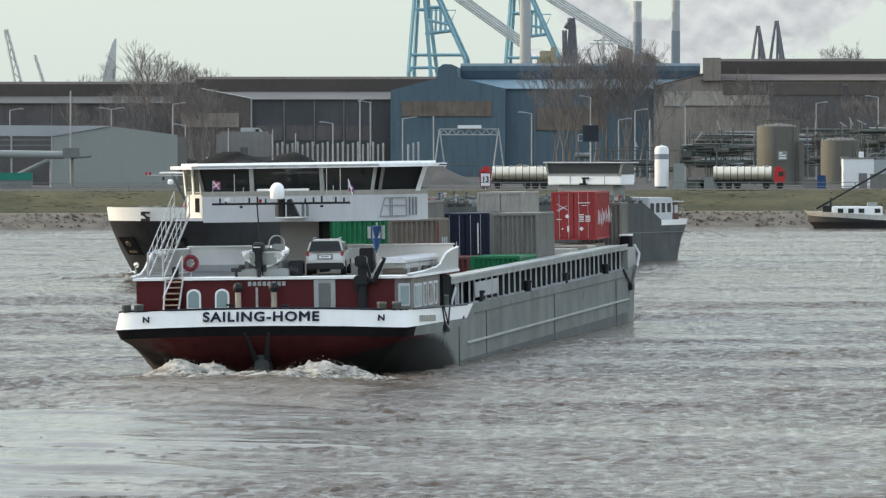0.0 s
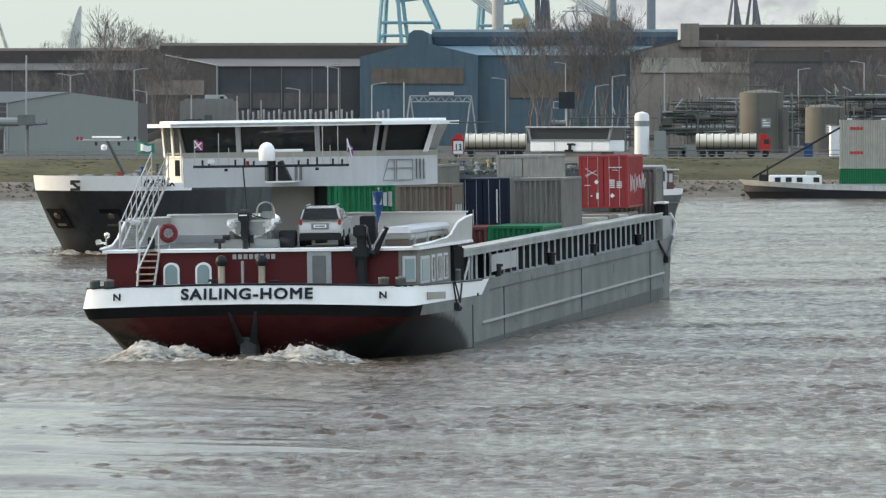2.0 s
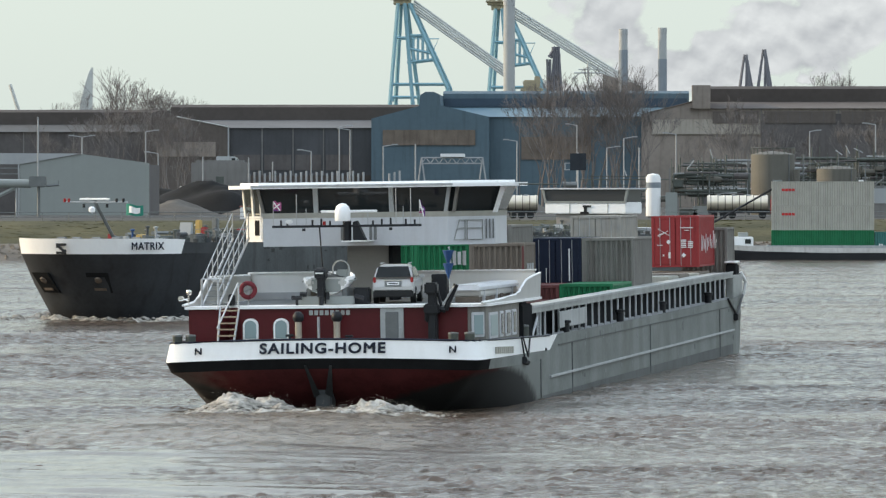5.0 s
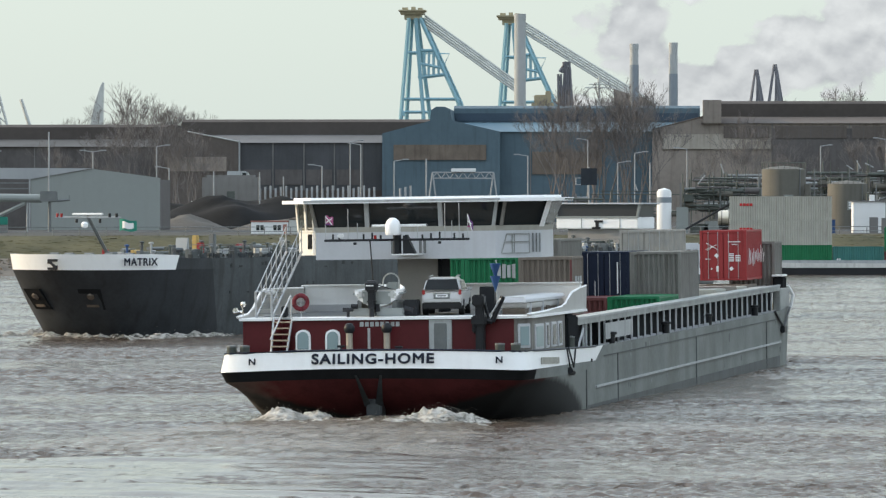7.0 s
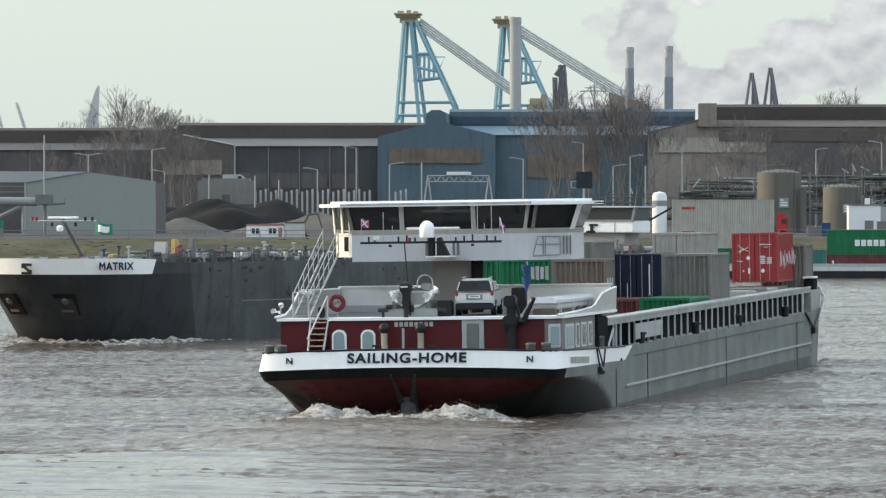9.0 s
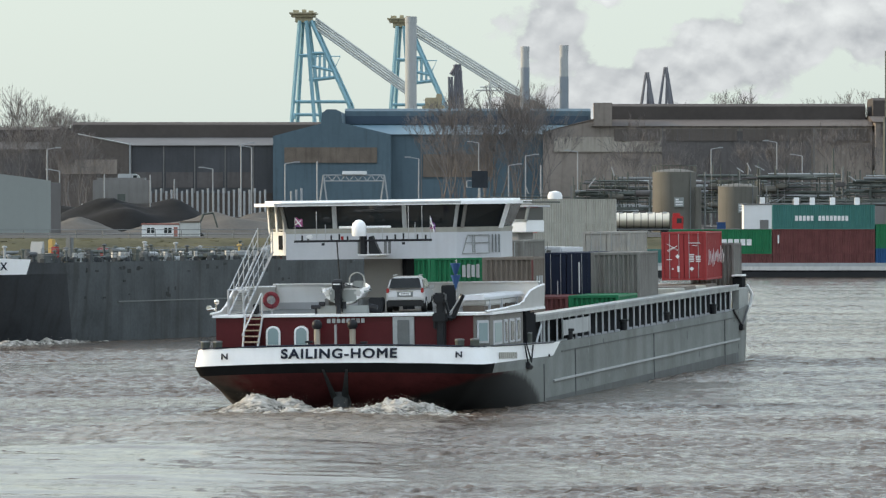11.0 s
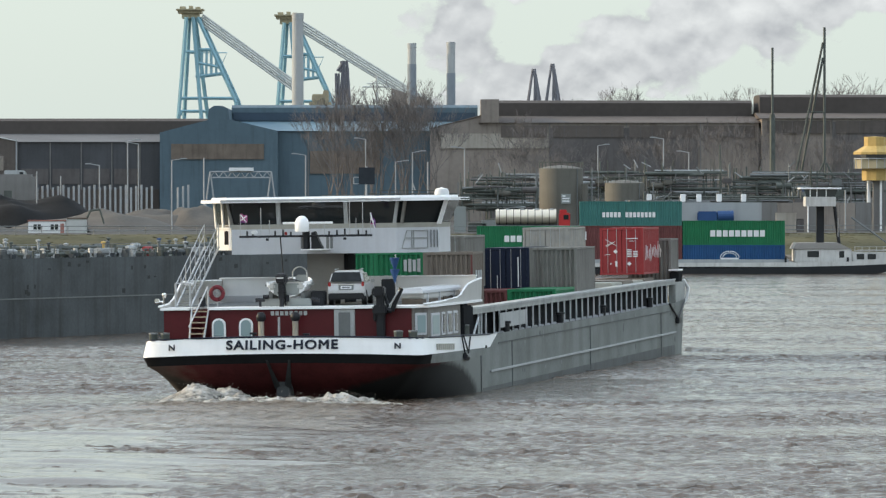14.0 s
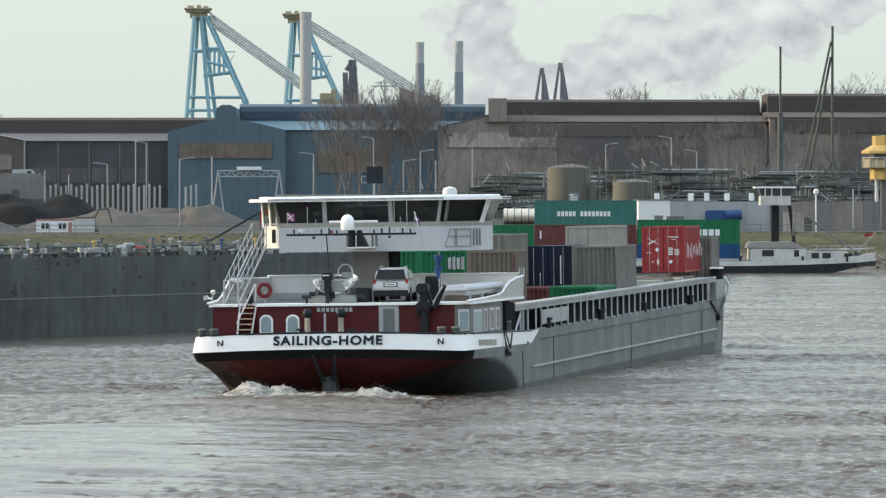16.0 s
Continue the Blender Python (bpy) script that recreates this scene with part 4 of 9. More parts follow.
    for (x, y), z in zip(((4.99, 10.1), (5.13, 10.24), (5.38, 9.86), (5.52, 10.02)), (7.0, 7.0, 8.05, 8.05)):
        bm.verts.new((x, y - 0.03, z)), bm.verts.new((x, y + 0.2, z))
    bm.verts.ensure_lookup_table()
    v = bm.verts
    for f in ((0, 2, 6, 4), (1, 5, 7, 3), (0, 4, 5, 1), (2, 3, 7, 6), (0, 1, 3, 2), (4, 6, 7, 5)):
        bm.faces.new([v[i] for i in f])
    part("corner_post", bm, WHITE, wh, "white leaning corner post")
    part("roof_spar", tubes(((5.6, 11.5, 8.1), (7.4, 11.6, 8.06)), r=0.035), PIPE_DARK, wh)
    # rails and slots on the slanting quarter of the wheelhouse
    tang, outq = Vector((1.64, 1.4, 0)).normalized(), Vector((1.4, -1.64, 0)).normalized()
    at = lambda u, z: Vector((3.43, 8.8, 0)) + tang * u + outq * 0.05 + Vector((0, 0, z))
    for seg in ((at(0.25, 5.95), at(0.5, 6.72)), (at(0.5, 6.72), at(1.55, 6.72)), (at(0.75, 5.95), at(0.75, 6.72)), (at(0.85, 5.95), at(0.85, 6.72)), (at(1.55, 5.95), at(1.55, 6.72)), (at(0.4, 6.4), at(1.55, 6.4)), (at(0.25, 5.95), at(1.55, 5.95))):
        part("quarter_rail", tubes(seg, r=0.022), COAMING_GREY, wh)
    for u in (1.72, 1.88, 2.04):
        part("quarter_slot", tubes((at(u, 5.98), at(u, 6.74), 0.028)), PIPE_GREY, wh)
    # antenna bar, radar and dome aft of the wheelhouse
    mast = part("antenna_bar", tubes(((-3.25, 7.2, 6.55), (2.66, 7.2, 6.55), 0.055), ((-0.3, 7.3, 5.98), (-0.3, 7.3, 6.75), 0.17)), BLACK, ship, "black antenna bar")
    part("mast_platform", boxes((-0.5, 0.5, 7.1, 8.85, 5.93, 5.97), bevel=0.01), WHITE, ship)
    bm = bmesh.new()
    prism(bm, [(-0.05, 5.99), (0.45, 5.99), (0.3, 6.3), (0.1, 6.75), (-0.05, 6.7)], 1, 7.2, 7.6)
    part("mast_foot", bm, BLACK, ship)
    for x in (-0.72, -0.56, 0.42, 0.6):
        part("mast_post", boxes((x - 0.05, x + 0.05, 8.4, 8.5, 5.99, 6.5)), PIPE_GREY, ship)
    part("radar_scanner", boxes((-1.33, 0.94, 7.1, 7.3, 7.07, 7.17), bevel=0.04), WHITE, ship)
    bm = bmesh.new()
    lathe(bm, [(0.28, 0), (0.31, 0.06), (0.31, 0.38), (0.26, 0.55), (0.14, 0.67), (0, 0.7)], -0.4, 6.95, 6.74, 20)
    smooth(part("radome", bm, WHITE, ship, "white domed satellite antenna"))
    for x, h in ((-3.2, 1.0), (-2.9, 0.25), (-2.65, 0.2), (-2.28, 1.25), (-1.9, 0.7), (-1.65, 0.25), (-1.3, 0.3), (-0.95, 0.2), (0.55, 0.6), (0.75, 0.2), (1.1, 0.25), (1.45, 0.3), (1.67, 1.45), (1.95, 0.75), (2.05, 0.25), (2.25, 1.45), (2.4, 0.22), (2.6, 1.0)):
        part("aerial", tubes(((x, 7.2, 6.55), (x, 7.2, 6.55 + h)), r=0.017 if h > 0.45 else 0.04), BLACK if h < 0.45 else STEEL, mast)
    for x in (-2.0, 1.45):
        part("bar_lamp", tubes(((x - 0.06, 7.2, 6.42), (x + 0.06, 7.2, 6.42), 0.06)), BLACK, mast)
    part("signal_lamp", tubes(((-1.18, 7.2, 6.6), (-1.18, 7.2, 6.74), 0.06)), LAMP_RED, mast)
    part("loud_hailer", boxes((-2.7, -2.45, 7.05, 7.3, 6.66, 6.82), bevel=0.04), CLOTH_WHITE, mast)
    for x, wide in ((-3.2, 0.3), (2.58, 0.22)):
        bm, crs = bmesh.new(), bmesh.new()
        prev = None
        for j in range(9):
            f = j / 8
            q = (x + 0.01 + wide * f, 7.2 + 0.07 * math.sin(f * 7), -(0.08 if x < 0 else 0.38) * f + 0.03 * math.sin(f * 9))
            cur = (bm.verts.new((q[0], q[1], 7.22 + q[2])), bm.verts.new((q[0], q[1], 7.55 + q[2])))
            if prev:
                bm.faces.new((prev[0], cur[0], cur[1], prev[1]))
            prev = cur
        fl = part("flag", bm, FLAG_RED if x < 0 else FLAG_BLUE, ship, "small red, white and blue flag")
        dz = -0.08 if x < 0 else -0.38
        tube(crs, (x + 0.03, 7.12, 7.26), (x + wide - 0.02, 7.12, 7.52 + dz), 0.024, 5), tube(crs, (x + 0.03, 7.12, 7.51), (x + wide - 0.02, 7.12, 7.26 + dz), 0.024, 5)
        part("flag_cross", crs, CLOTH_WHITE, fl)
        part("flag_band", boxes((x + 0.02, x + wide * 0.9, 7.11, 7.13, 7.21 + dz * 0.5, 7.27 + dz * 0.5)), FLAG_BLUE if x < 0 else FLAG_RED, fl)
    # stair to the wheelhouse
    a, b = Vector((-5.28, 3.6, 3.57)), Vector((-5.2, 8.9, 6.1))
    wide = Vector((0.64, 0, 0))
    stair = part("stair", tubes((a, b, 0.055), (a + wide, b + wide, 0.055)), STEEL, ship, "steep galvanised stair with rails")
    for i in range(12):
        p = a.lerp(b, (i + 0.7) / 12.5)
        part("step", boxes((p.x, p.x + 0.64, p.y - 0.12, p.y + 0.12, p.z - 0.012, p.z + 0.012)), PIPE_GREY, stair)
    for off in (Vector((0, 0, 0)), wide):
        bm = bmesh.new()
        for h in (1.0, 0.55):
            tube(bm, a + off + Vector((0, 0, h)), b + off + Vector((0, 0, h)), 0.024, 6)
        for i in range(7):
            p = a.lerp(b, i / 6) + off
            tube(bm, p, p + Vector((0, 0, 1.0)), 0.022, 6)
        part("stair_rail", bm, STEEL, stair)
    part("gate_post", tubes(((-5.3, 3.5, 3.57), (-5.3, 3.5, 4.6)), ((-5.3, 3.5, 4.6), (-4.66, 3.5, 4.6)), ((-4.66, 3.5, 3.57), (-4.66, 3.5, 4.6)), r=0.028), STEEL, stair)
    part("rolled_cloth", boxes((-5.3, -4.85, 5.2, 5.6, 4.45, 4.62), bevel=0.07), CLOTH_WHITE, stair, "white bundle tied to the rail")
    # short steps down to the aft deck
    low = part("deck_steps", tubes(((-4.22, 1.3, 2.0), (-4.3, 2.3, 3.55), 0.045), ((-3.62, 1.3, 2.0), (-3.56, 2.3, 3.55), 0.045), ((-4.22, 1.3, 2.75), (-3.62, 2.4, 4.45), 0.035), ((-3.6, 2.3, 3.55), (-3.6, 2.4, 4.45), 0.03)), STEEL, ship)
    for i in range(6):
        part("step", boxes((-4.25, -3.58, 1.34 + i * 0.16, 1.6 + i * 0.16, 2.2 + i * 0.235, 2.25 + i * 0.235)), STEP_WOOD, low)
    # lifebuoy with pale bands
    bm = bmesh.new()
    N, M = 24, 8
    vs = [[bm.verts.new(((0.27 + 0.09 * math.cos(q)) * math.cos(p), 0.09 * math.sin(q), (0.27 + 0.09 * math.cos(q)) * math.sin(p))) for q in np.linspace(0, 2 * math.pi, M, endpoint=False)] for p in np.linspace(0, 2 * math.pi, N, endpoint=False)]
    for i in range(N):
        for j in range(M):
            bm.faces.new((vs[i][j], vs[(i + 1) % N][j], vs[(i + 1) % N][(j + 1) % M], vs[i][(j + 1) % M]))
    bmesh.ops.translate(bm, verts=bm.verts[:], vec=(-3.64, 4.3, 4.14))
    buoy = smooth(part("lifebuoy", bm, BUOY_RED, ship, "faded red lifebuoy"))
    for a_ in (0.4, 1.97, 3.54, 5.1):
        part("buoy_band", tubes(((-3.64 + 0.19 * math.cos(a_), 4.2, 4.14 + 0.19 * math.sin(a_)), (-3.64 + 0.35 * math.cos(a_), 4.2, 4.14 + 0.35 * math.sin(a_))), r=0.03), MAROON, buoy)
    part("lifebuoy_holder", tubes(((-3.64, 4.4, 3.56), (-3.64, 4.4, 4.5)), ((-3.8, 4.38, 4.1), (-3.5, 4.38, 4.2)), r=0.03), STEEL, ship)
    # folded deck crane
    cr = part("deck_crane", boxes((3.85, 4.2, 1.7, 2.1, 1.97, 4.3), (3.7, 4.3, 1.6, 2.2, 3.2, 3.6), (3.74, 4.22, 1.6, 2.15, 3.95, 4.4), (3.72, 3.86, 1.65, 2.0, 2.9, 3.3), bevel=0.06), BLACK, ship, "black folded hydraulic deck crane")
    part("crane_arm", tubes(((4.5, 1.9, 3.35), (4.93, 1.9, 4.32), 0.11), ((4.0, 1.9, 3.45), (4.5, 1.9, 3.35), 0.12), ((4.2, 1.9, 4.1), (4.35, 1.9, 3.5), 0.06)), BLACK, cr)
    part("crane_ram", tubes(((4.42, 1.8, 3.55), (4.86, 1.8, 4.25), 0.04)), STEEL, cr)
    sl = part("searchlight", tubes(((-5.7, 3.0, 3.6), (-5.7, 3.0, 4.0), 0.03), ((-6.05, 2.9, 3.78), (-5.7, 2.9, 3.82), 0.06), ((-5.98, 2.85, 3.86), (-5.98, 3.05, 3.86), 0.11)), CHROME, ship)
    bm = bmesh.new()
    lathe(bm, [(0, -0.12), (0.09, -0.08), (0.12, 0), (0.09, 0.08), (0, 0.12)], -5.67, 3.0, 4.1, 12)
    smooth(part("lamp_ball", bm, CHROME, sl))
    # blue double cone signal
    for z, r in ((4.47, 0.21), (4.96, 0.22)):
        bm = bmesh.new()
        lathe(bm, [(0, 0), (r, 0.62), (r, 0.64), (0, 0.65)], 4.44, 3.0, z, 16)
        part("signal_cone", bm, BLUE, ship, "blue signal cone pointing down")
    part("signal_pole", tubes(((4.44, 3.25, 3.56), (4.44, 3.25, 5.75)), ((4.44, 3.0, 5.7), (4.44, 3.25, 5.7)), ((4.44, 3.0, 4.5), (4.44, 3.25, 4.5)), r=0.02), STEEL, ship)
    # gear on the roof deck beside the boat
    part("deck_gear", boxes((-4.35, -4.1, 3.9, 4.15, 3.56, 4.0), bevel=0.04), BLACK, ship)
    part("gear_box", boxes((0.55, 1.15, 4.0, 4.6, 3.56, 4.2), bevel=0.05), BLACK, ship)
    part("fairlead", tubes(((-1.7, 3.2, 3.85), (-1.3, 3.2, 3.85), 0.09), ((-1.5, 3.2, 3.56), (-1.5, 3.2, 3.85), 0.06)), BLACK, ship)
    part("roller", tubes(((0.75, 3.2, 3.9), (1.1, 3.2, 3.8), 0.09)), BLACK, ship)
    part("aerial_foot", tubes(((-0.45, 2.7, 3.56), (-0.45, 2.7, 3.9), 0.1)), BLACK, ship)
    part("whip_aerial", tubes(((-0.42, 3.4, 3.6), (-0.62, 3.4, 6.55)), r=0.03), BLACK, ship)
    return ship


def box_container(length, material, label, doors=True, high=2.59):
    """A corrugated steel container, base at z 0, door end at y 0, length along y."""
    W, Hh, L = 2.44, high, length
    con = thing("shipping_container", label, "container")
    fr = [(sx * (W / 2 - 0.07) - 0.07, sx * (W / 2 - 0.07) + 0.07, y, y + 0.14, 0, Hh) for sx in (-1, 1) for y in (0, L - 0.14)]
    fr += [(-W / 2 + 0.14, W / 2 - 0.14, y, y + 0.14, z, z + 0.13) for y in (0, L - 0.14) for z in (0, Hh - 0.13)]
    fr += [(sx * (W / 2 - 0.05) - 0.05, sx * (W / 2 - 0.05) + 0.05, 0.14, L - 0.14, z, z + 0.1) for sx in (-1, 1) for z in (0.0, Hh - 0.1)]
    part("frame", boxes(*fr), material, con)

    def wave(n, depth, a, b, flip):
        pts, p = [], (b - a) / n
        for i in range(n):
            s = a + i * p
            pts += [(s, 0), (s + p * 0.3, 0), (s + p * 0.5, depth * flip), (s + p * 0.8, depth * flip)]
        return pts + [(b, 0)]
    for sx in (-1, 1):
        bm = bmesh.new()
        pr = wave(int(L / 0.28), 0.06, 0.14, L - 0.14, -sx)
        lo = [bm.verts.new((sx * (W / 2 - 0.02) + d, s, 0.1)) for s, d in pr]
        hi = [bm.verts.new((sx * (W / 2 - 0.02) + d, s, Hh - 0.1)) for s, d in pr]
        for i in range(len(pr) - 1):
            bm.faces.new((lo[i], lo[i + 1], hi[i + 1], hi[i]))
        part("side_wall", bm, material, con)
    ends = (L,) if doors else (0, L)
    for e in ends:
        bm = bmesh.new()
        pr = wave(9, 0.085, -W / 2 + 0.14, W / 2 - 0.14, 1 if e == 0 else -1)
        lo = [bm.verts.new((s, abs(e - 0.03) + d, 0.13)) for s, d in pr]
        hi = [bm.verts.new((s, abs(e - 0.03) + d, Hh - 0.13)) for s, d in pr]
        for i in range(len(pr) - 1):
            bm.faces.new((lo[i], lo[i + 1], hi[i + 1], hi[i]))
        part("end_wall", bm, material, con)
    part("roof", boxes((-W / 2 + 0.05, W / 2 - 0.05, 0.1, L - 0.1, Hh - 0.06, Hh - 0.015)), material, con)
    if doors:
        for sx in (-1, 1):
            d = part("door", boxes((min(sx * 0.015, sx * 1.07), max(sx * 0.015, sx * 1.07), 0.03, 0.08, 0.14, Hh - 0.14), bevel=0.015), material, con)
            for q in (0.28, 0.78):
                part("locking_bar", tubes(((sx * q, 0.0, 0.08), (sx * q, 0.0, Hh - 0.08)), r=0.016), STEEL, d)
            for z in (0.6, 1.35, 2.0):
                part("hinge", boxes((sx * 1.0 - 0.08, sx * 1.0 + 0.08, 0.0, 0.04, z, z + 0.08)), material, d)
    return con


LOADS = []  # (thing, seconds-to-pose function key, pose on the ship)


def load(ob, ship, x, y, z, rz=0):
    LOADS.append((ob, ship, pose(x, y, z, 0, 0, rz)))
    return ob


def tanker():
    """Tanker, origin at the bow on the waterline, hull reaching back along -y."""
    ship = thing("tanker_ship", "dark grey inland tanker with white bow band, coming on", "tanker")

    def half(z, hb, back):
        f = hb / 5.75
        return [(0.0, -back), (2.3 * f, -back - 0.35), (3.9 * f, -back - 1.5), (5.1 * f, -back - 4.0), (5.65 * f, -back - 8.0), (5.66 * f + 0.03, -10.5 - 0.5 * back), (5.75, -18.0), (5.75, -30.0), (5.75, -50.0), (5.75, -70.0), (5.75, -82.0), (5.75, -86.0), (5.5, -91.5 + 0.3 * back), (4.2, -96.0 + 0.9 * back), (0.0, -97.5 + 1.1 * back)]
    levels = [-0.9, 0.0, 1.8, 3.85]
    rings = [half(-0.9, 5.0, 4.2), half(0, 5.2, 3.4), half(1.8, 5.5, 1.8), half(3.85, 5.75, 0.3)]
    low = lambda c: [(x, y, z if y > -83 or z < 0 else z * 0.68) for x, y, z in c]  # the after deck lies lower
    smooth(part("hull", skin([low(c) for k, s, i, c in hull_strips(levels, rings) if i > 4]), DARK_HULL, ship, "scuffed dark grey steel hull"))
    smooth(part("bow_plating", skin([c for k, s, i, c in hull_strips(levels, rings) if i <= 4]), SHADED_BOW, ship, "blue-black bow plating, darker than the side as if shaded"))
    top, cap = half(3.85, 5.75, 0.3), half(4.65, 5.75, 0.0)
    band, upper, fore_upper, aft = [], [], [], []
    for s in (-1, 1):
        for i in range(len(top) - 1):
            a, b = top[i], top[i + 1]
            c, d = cap[i], cap[i + 1]
            if i < 3:
                band.append([(s * a[0], a[1], 3.85), (s * b[0], b[1], 3.85), (s * d[0], d[1], 4.84), (s * c[0], c[1], 4.84)])
            elif i == 3:  # the white ends in a slant a little way along the side
                e, g = (5.4, -6.0), (5.47, -6.6)
                band.append([(s * a[0], a[1], 3.85), (s * e[0], e[1] - 0.2, 3.85), (s * g[0], g[1], 4.76), (s * c[0], c[1], 4.84)])
                fore_upper.append([(s * e[0], e[1] - 0.2, 3.85), (s * b[0], b[1], 3.85), (s * d[0], d[1], 4.55), (s * g[0], g[1], 4.6)])
            else:
                (aft if i >= 11 else fore_upper if i == 4 else upper).append([(s * a[0], a[1], 3.85), (s * b[0], b[1], 3.85), (s * d[0], d[1], 4.55), (s * c[0], c[1], 4.55)])
    smooth(part("bow_band", skin(band), WHITE, ship, "white bow bulwark carrying the name"))
    smooth(part("aft_bulwark", skin([low(c) for c in aft]), WHITE, ship, "white stern bulwark"))
    smooth(part("sheer_plating", skin([low(c) for c in upper]), DARK_HULL, ship))
    smooth(part("fore_plating", skin(fore_upper), SHADED_BOW, ship))
    bm = bmesh.new()
    fore, after = [q for q in top if q[1] > -83], [q for q in top if q[1] < -81]
    for edge, z in ((fore, 4.3), (after, 2.9)):
        bm.faces.new([bm.verts.new((x, y, z)) for x, y in edge] + [bm.verts.new((-x, y, z)) for x, y in edge[::-1] if x > 0])
    part("deck", bm, DECK, ship)
    part("deck_step", boxes((-5.6, 5.6, -82.1, -81.9, 2.4, 4.3)), DARK_HULL, ship)
    for x in (5.75, -5.75):
        part("rubbing_strake", boxes((x - 0.04, x + 0.04, -92, -17, 2.0, 2.08)), PIPE_GREY, ship)
    return ship


def barge_ship():
    """Low container barge, origin at the stem on the waterline, hull reaching back along -y."""
    ship = thing("container_barge", "low black and white motor barge loaded with containers", "barge")

    def half(back, hb=4.4):
        return [(0.0, -back), (1.6, -back - 1.0), (3.2, -back - 4.0), (hb, -back - 9.0), (hb, -20.0), (hb, -40.0), (hb, -62.0), (hb, -74.6), (3.4, -81.1), (0.0, -83.6)]
    lv = [-1.0, 0.0, 0.62]
    smooth(part("hull", skin([[(x, y, max(z, (-75.5 - y) / 9.0 * 0.7 if y < -75.5 else z)) for x, y, z in c] for k, s, i, c in hull_strips(lv, [half(1.6), half(1.2), half(0.6)])]), BLACK, ship, "black lower hull"))
    quads = []
    shp = [2.0, 1.9, 1.75, 1.45, 1.2, 1.08, 1.1, 1.25, 1.8, 2.2]
    lo, hi = half(0.6), half(0.0)
    deep = [0.62] * 7 + [0.5, 0.8, 1.0]  # depth of the white band
    for s in (-1, 1):
        for i in range(len(lo) - 1):
            quads.append([(s * lo[i][0], lo[i][1], shp[i] - deep[i]), (s * lo[i + 1][0], lo[i + 1][1], shp[i + 1] - deep[i + 1]), (s * hi[i + 1][0], hi[i + 1][1], shp[i + 1]), (s * hi[i][0], hi[i][1], shp[i])])
    smooth(part("sheer_strake", skin(quads), PALE_WHITE, ship, "white sheer band"))
    quads = []
    for s in (-1, 1):
        for i in range(len(lo) - 1):
            quads.append([(s * lo[i][0] * 0.998, lo[i][1], 0.55), (s * lo[i + 1][0] * 0.998, lo[i + 1][1], 0.55), (s * lo[i + 1][0] * 0.998, lo[i + 1][1], shp[i + 1] - deep[i + 1] + 0.04), (s * lo[i][0] * 0.998, lo[i][1], shp[i] - deep[i] + 0.04)])
    smooth(part("topside", skin(quads), BLACK, ship))
    bm = bmesh.new()
    bm.faces.new([bm.verts.new((x, y, 1.1)) for x, y in lo] + [bm.verts.new((-x, y, 1.1)) for x, y in lo[-2:0:-1]])
    part("deck", bm, DECK, ship)
    part("hold_coaming", boxes((3.5, 3.6, -67.6, -11.5, 1.0, 1.5), (-3.6, -3.5, -67.6, -11.5, 1.0, 1.5), (-3.5, 3.5, -11.6, -11.5, 1.0, 1.5), (-3.5, 3.5, -67.6, -67.5, 1.0, 1.5)), PALE_STEEL, ship, "pale grey hold coaming")
    return ship


cargo_ship = load(sailing_ship(), "cargo", 0, 0, 0)
tanker_ship = load(tanker(), "tank", 0, 0, 0)
barge = load(barge_ship(), "barge", 0, 0, 0)

C20, C40 = 6.06, 12.19
CARGO = [  # length, paint, label, doors towards the stern, x, y, base height
    (2.99, BOX_TAUPE, "weathered taupe half-length corrugated container", False, 1.18, 33.8, 2.95),
    (C20, BOX_GREEN, "green corrugated container with white lettering blocks", False, -1.28, 33.9, 2.98),
    (C20, BOX_GREEN, "green corrugated container beside another", False, -3.74, 33.9, 2.98),
    (C20, BOX_GREY, "grey container with closed doors", True, -0.8, 42.5, 3.68),
    (C20, BOX_NAVY, "navy blue container with doors", True, 1.2, 50.2, 3.0),
    (C20, BOX_GREY, "grey corrugated container beside the navy one", False, 3.66, 50.2, 2.98),
    (C20, BOX_WORN, "pale grey rust-stained container with doors and small labels", True, 1.22, 62.75, 3.95),
    (C20, BOX_RED, "red container with doors, hazard labels and white scrawl", True, 3.42, 75.5, 3.82),
    (C20, BOX_GREEN, "green container low in the hold", False, 3.66, 43.3, 0.98),
    (C20, BOX_RUST, "rust-red container low in the hold", False, 1.2, 43.3, 0.94),
    (C20, BOX_RUST, "rust-red container under the stack", False, 1.18, 33.9, 0.36),
    (2.99, BOX_GREY, "grey half-length container beside the red one", False, 4.0, 82.3, 3.15),
]
for L, paint, label, doors, x, y, z in CARGO:
    load(box_container(L, paint, label, doors), "cargo", x, y, z)
for L, paint, label, y, z in (
        (C40, BOX_GREEN, "long green container low on the barge", -12.0, 0.4), (C40, BOX_BEIGE, "long pale beige container on the barge", -12.0, 3.3), (C40, BOX_BEIGE, "long pale beige container on the stack", -12.0, 6.2),
        (C20, BOX_TEAL, "short teal container in the hold", -24.3, 0.2),
        (C40, BOX_RUST, "long rust-red container under a green one", -30.5, -0.35), (C40, BOX_GREEN, "long green container with white lettering blocks", -30.5, 2.56),
        (C40, BOX_RUST, "long rust-red container on the barge", -42.8, -0.3), (C40, BOX_RUST, "second long rust-red container on the barge", -42.8, 2.6), (C40, BOX_TEAL, "long teal container on the stack", -42.8, 5.5),
        (C40, BOX_BLUE, "long blue container with white emblem", -55.1, 0.3), (C40, BOX_GREEN, "long green container on the stack", -55.1, 3.2)):
    load(box_container(L, paint, label, True, high=2.9), "barge", 0, y - L, z)


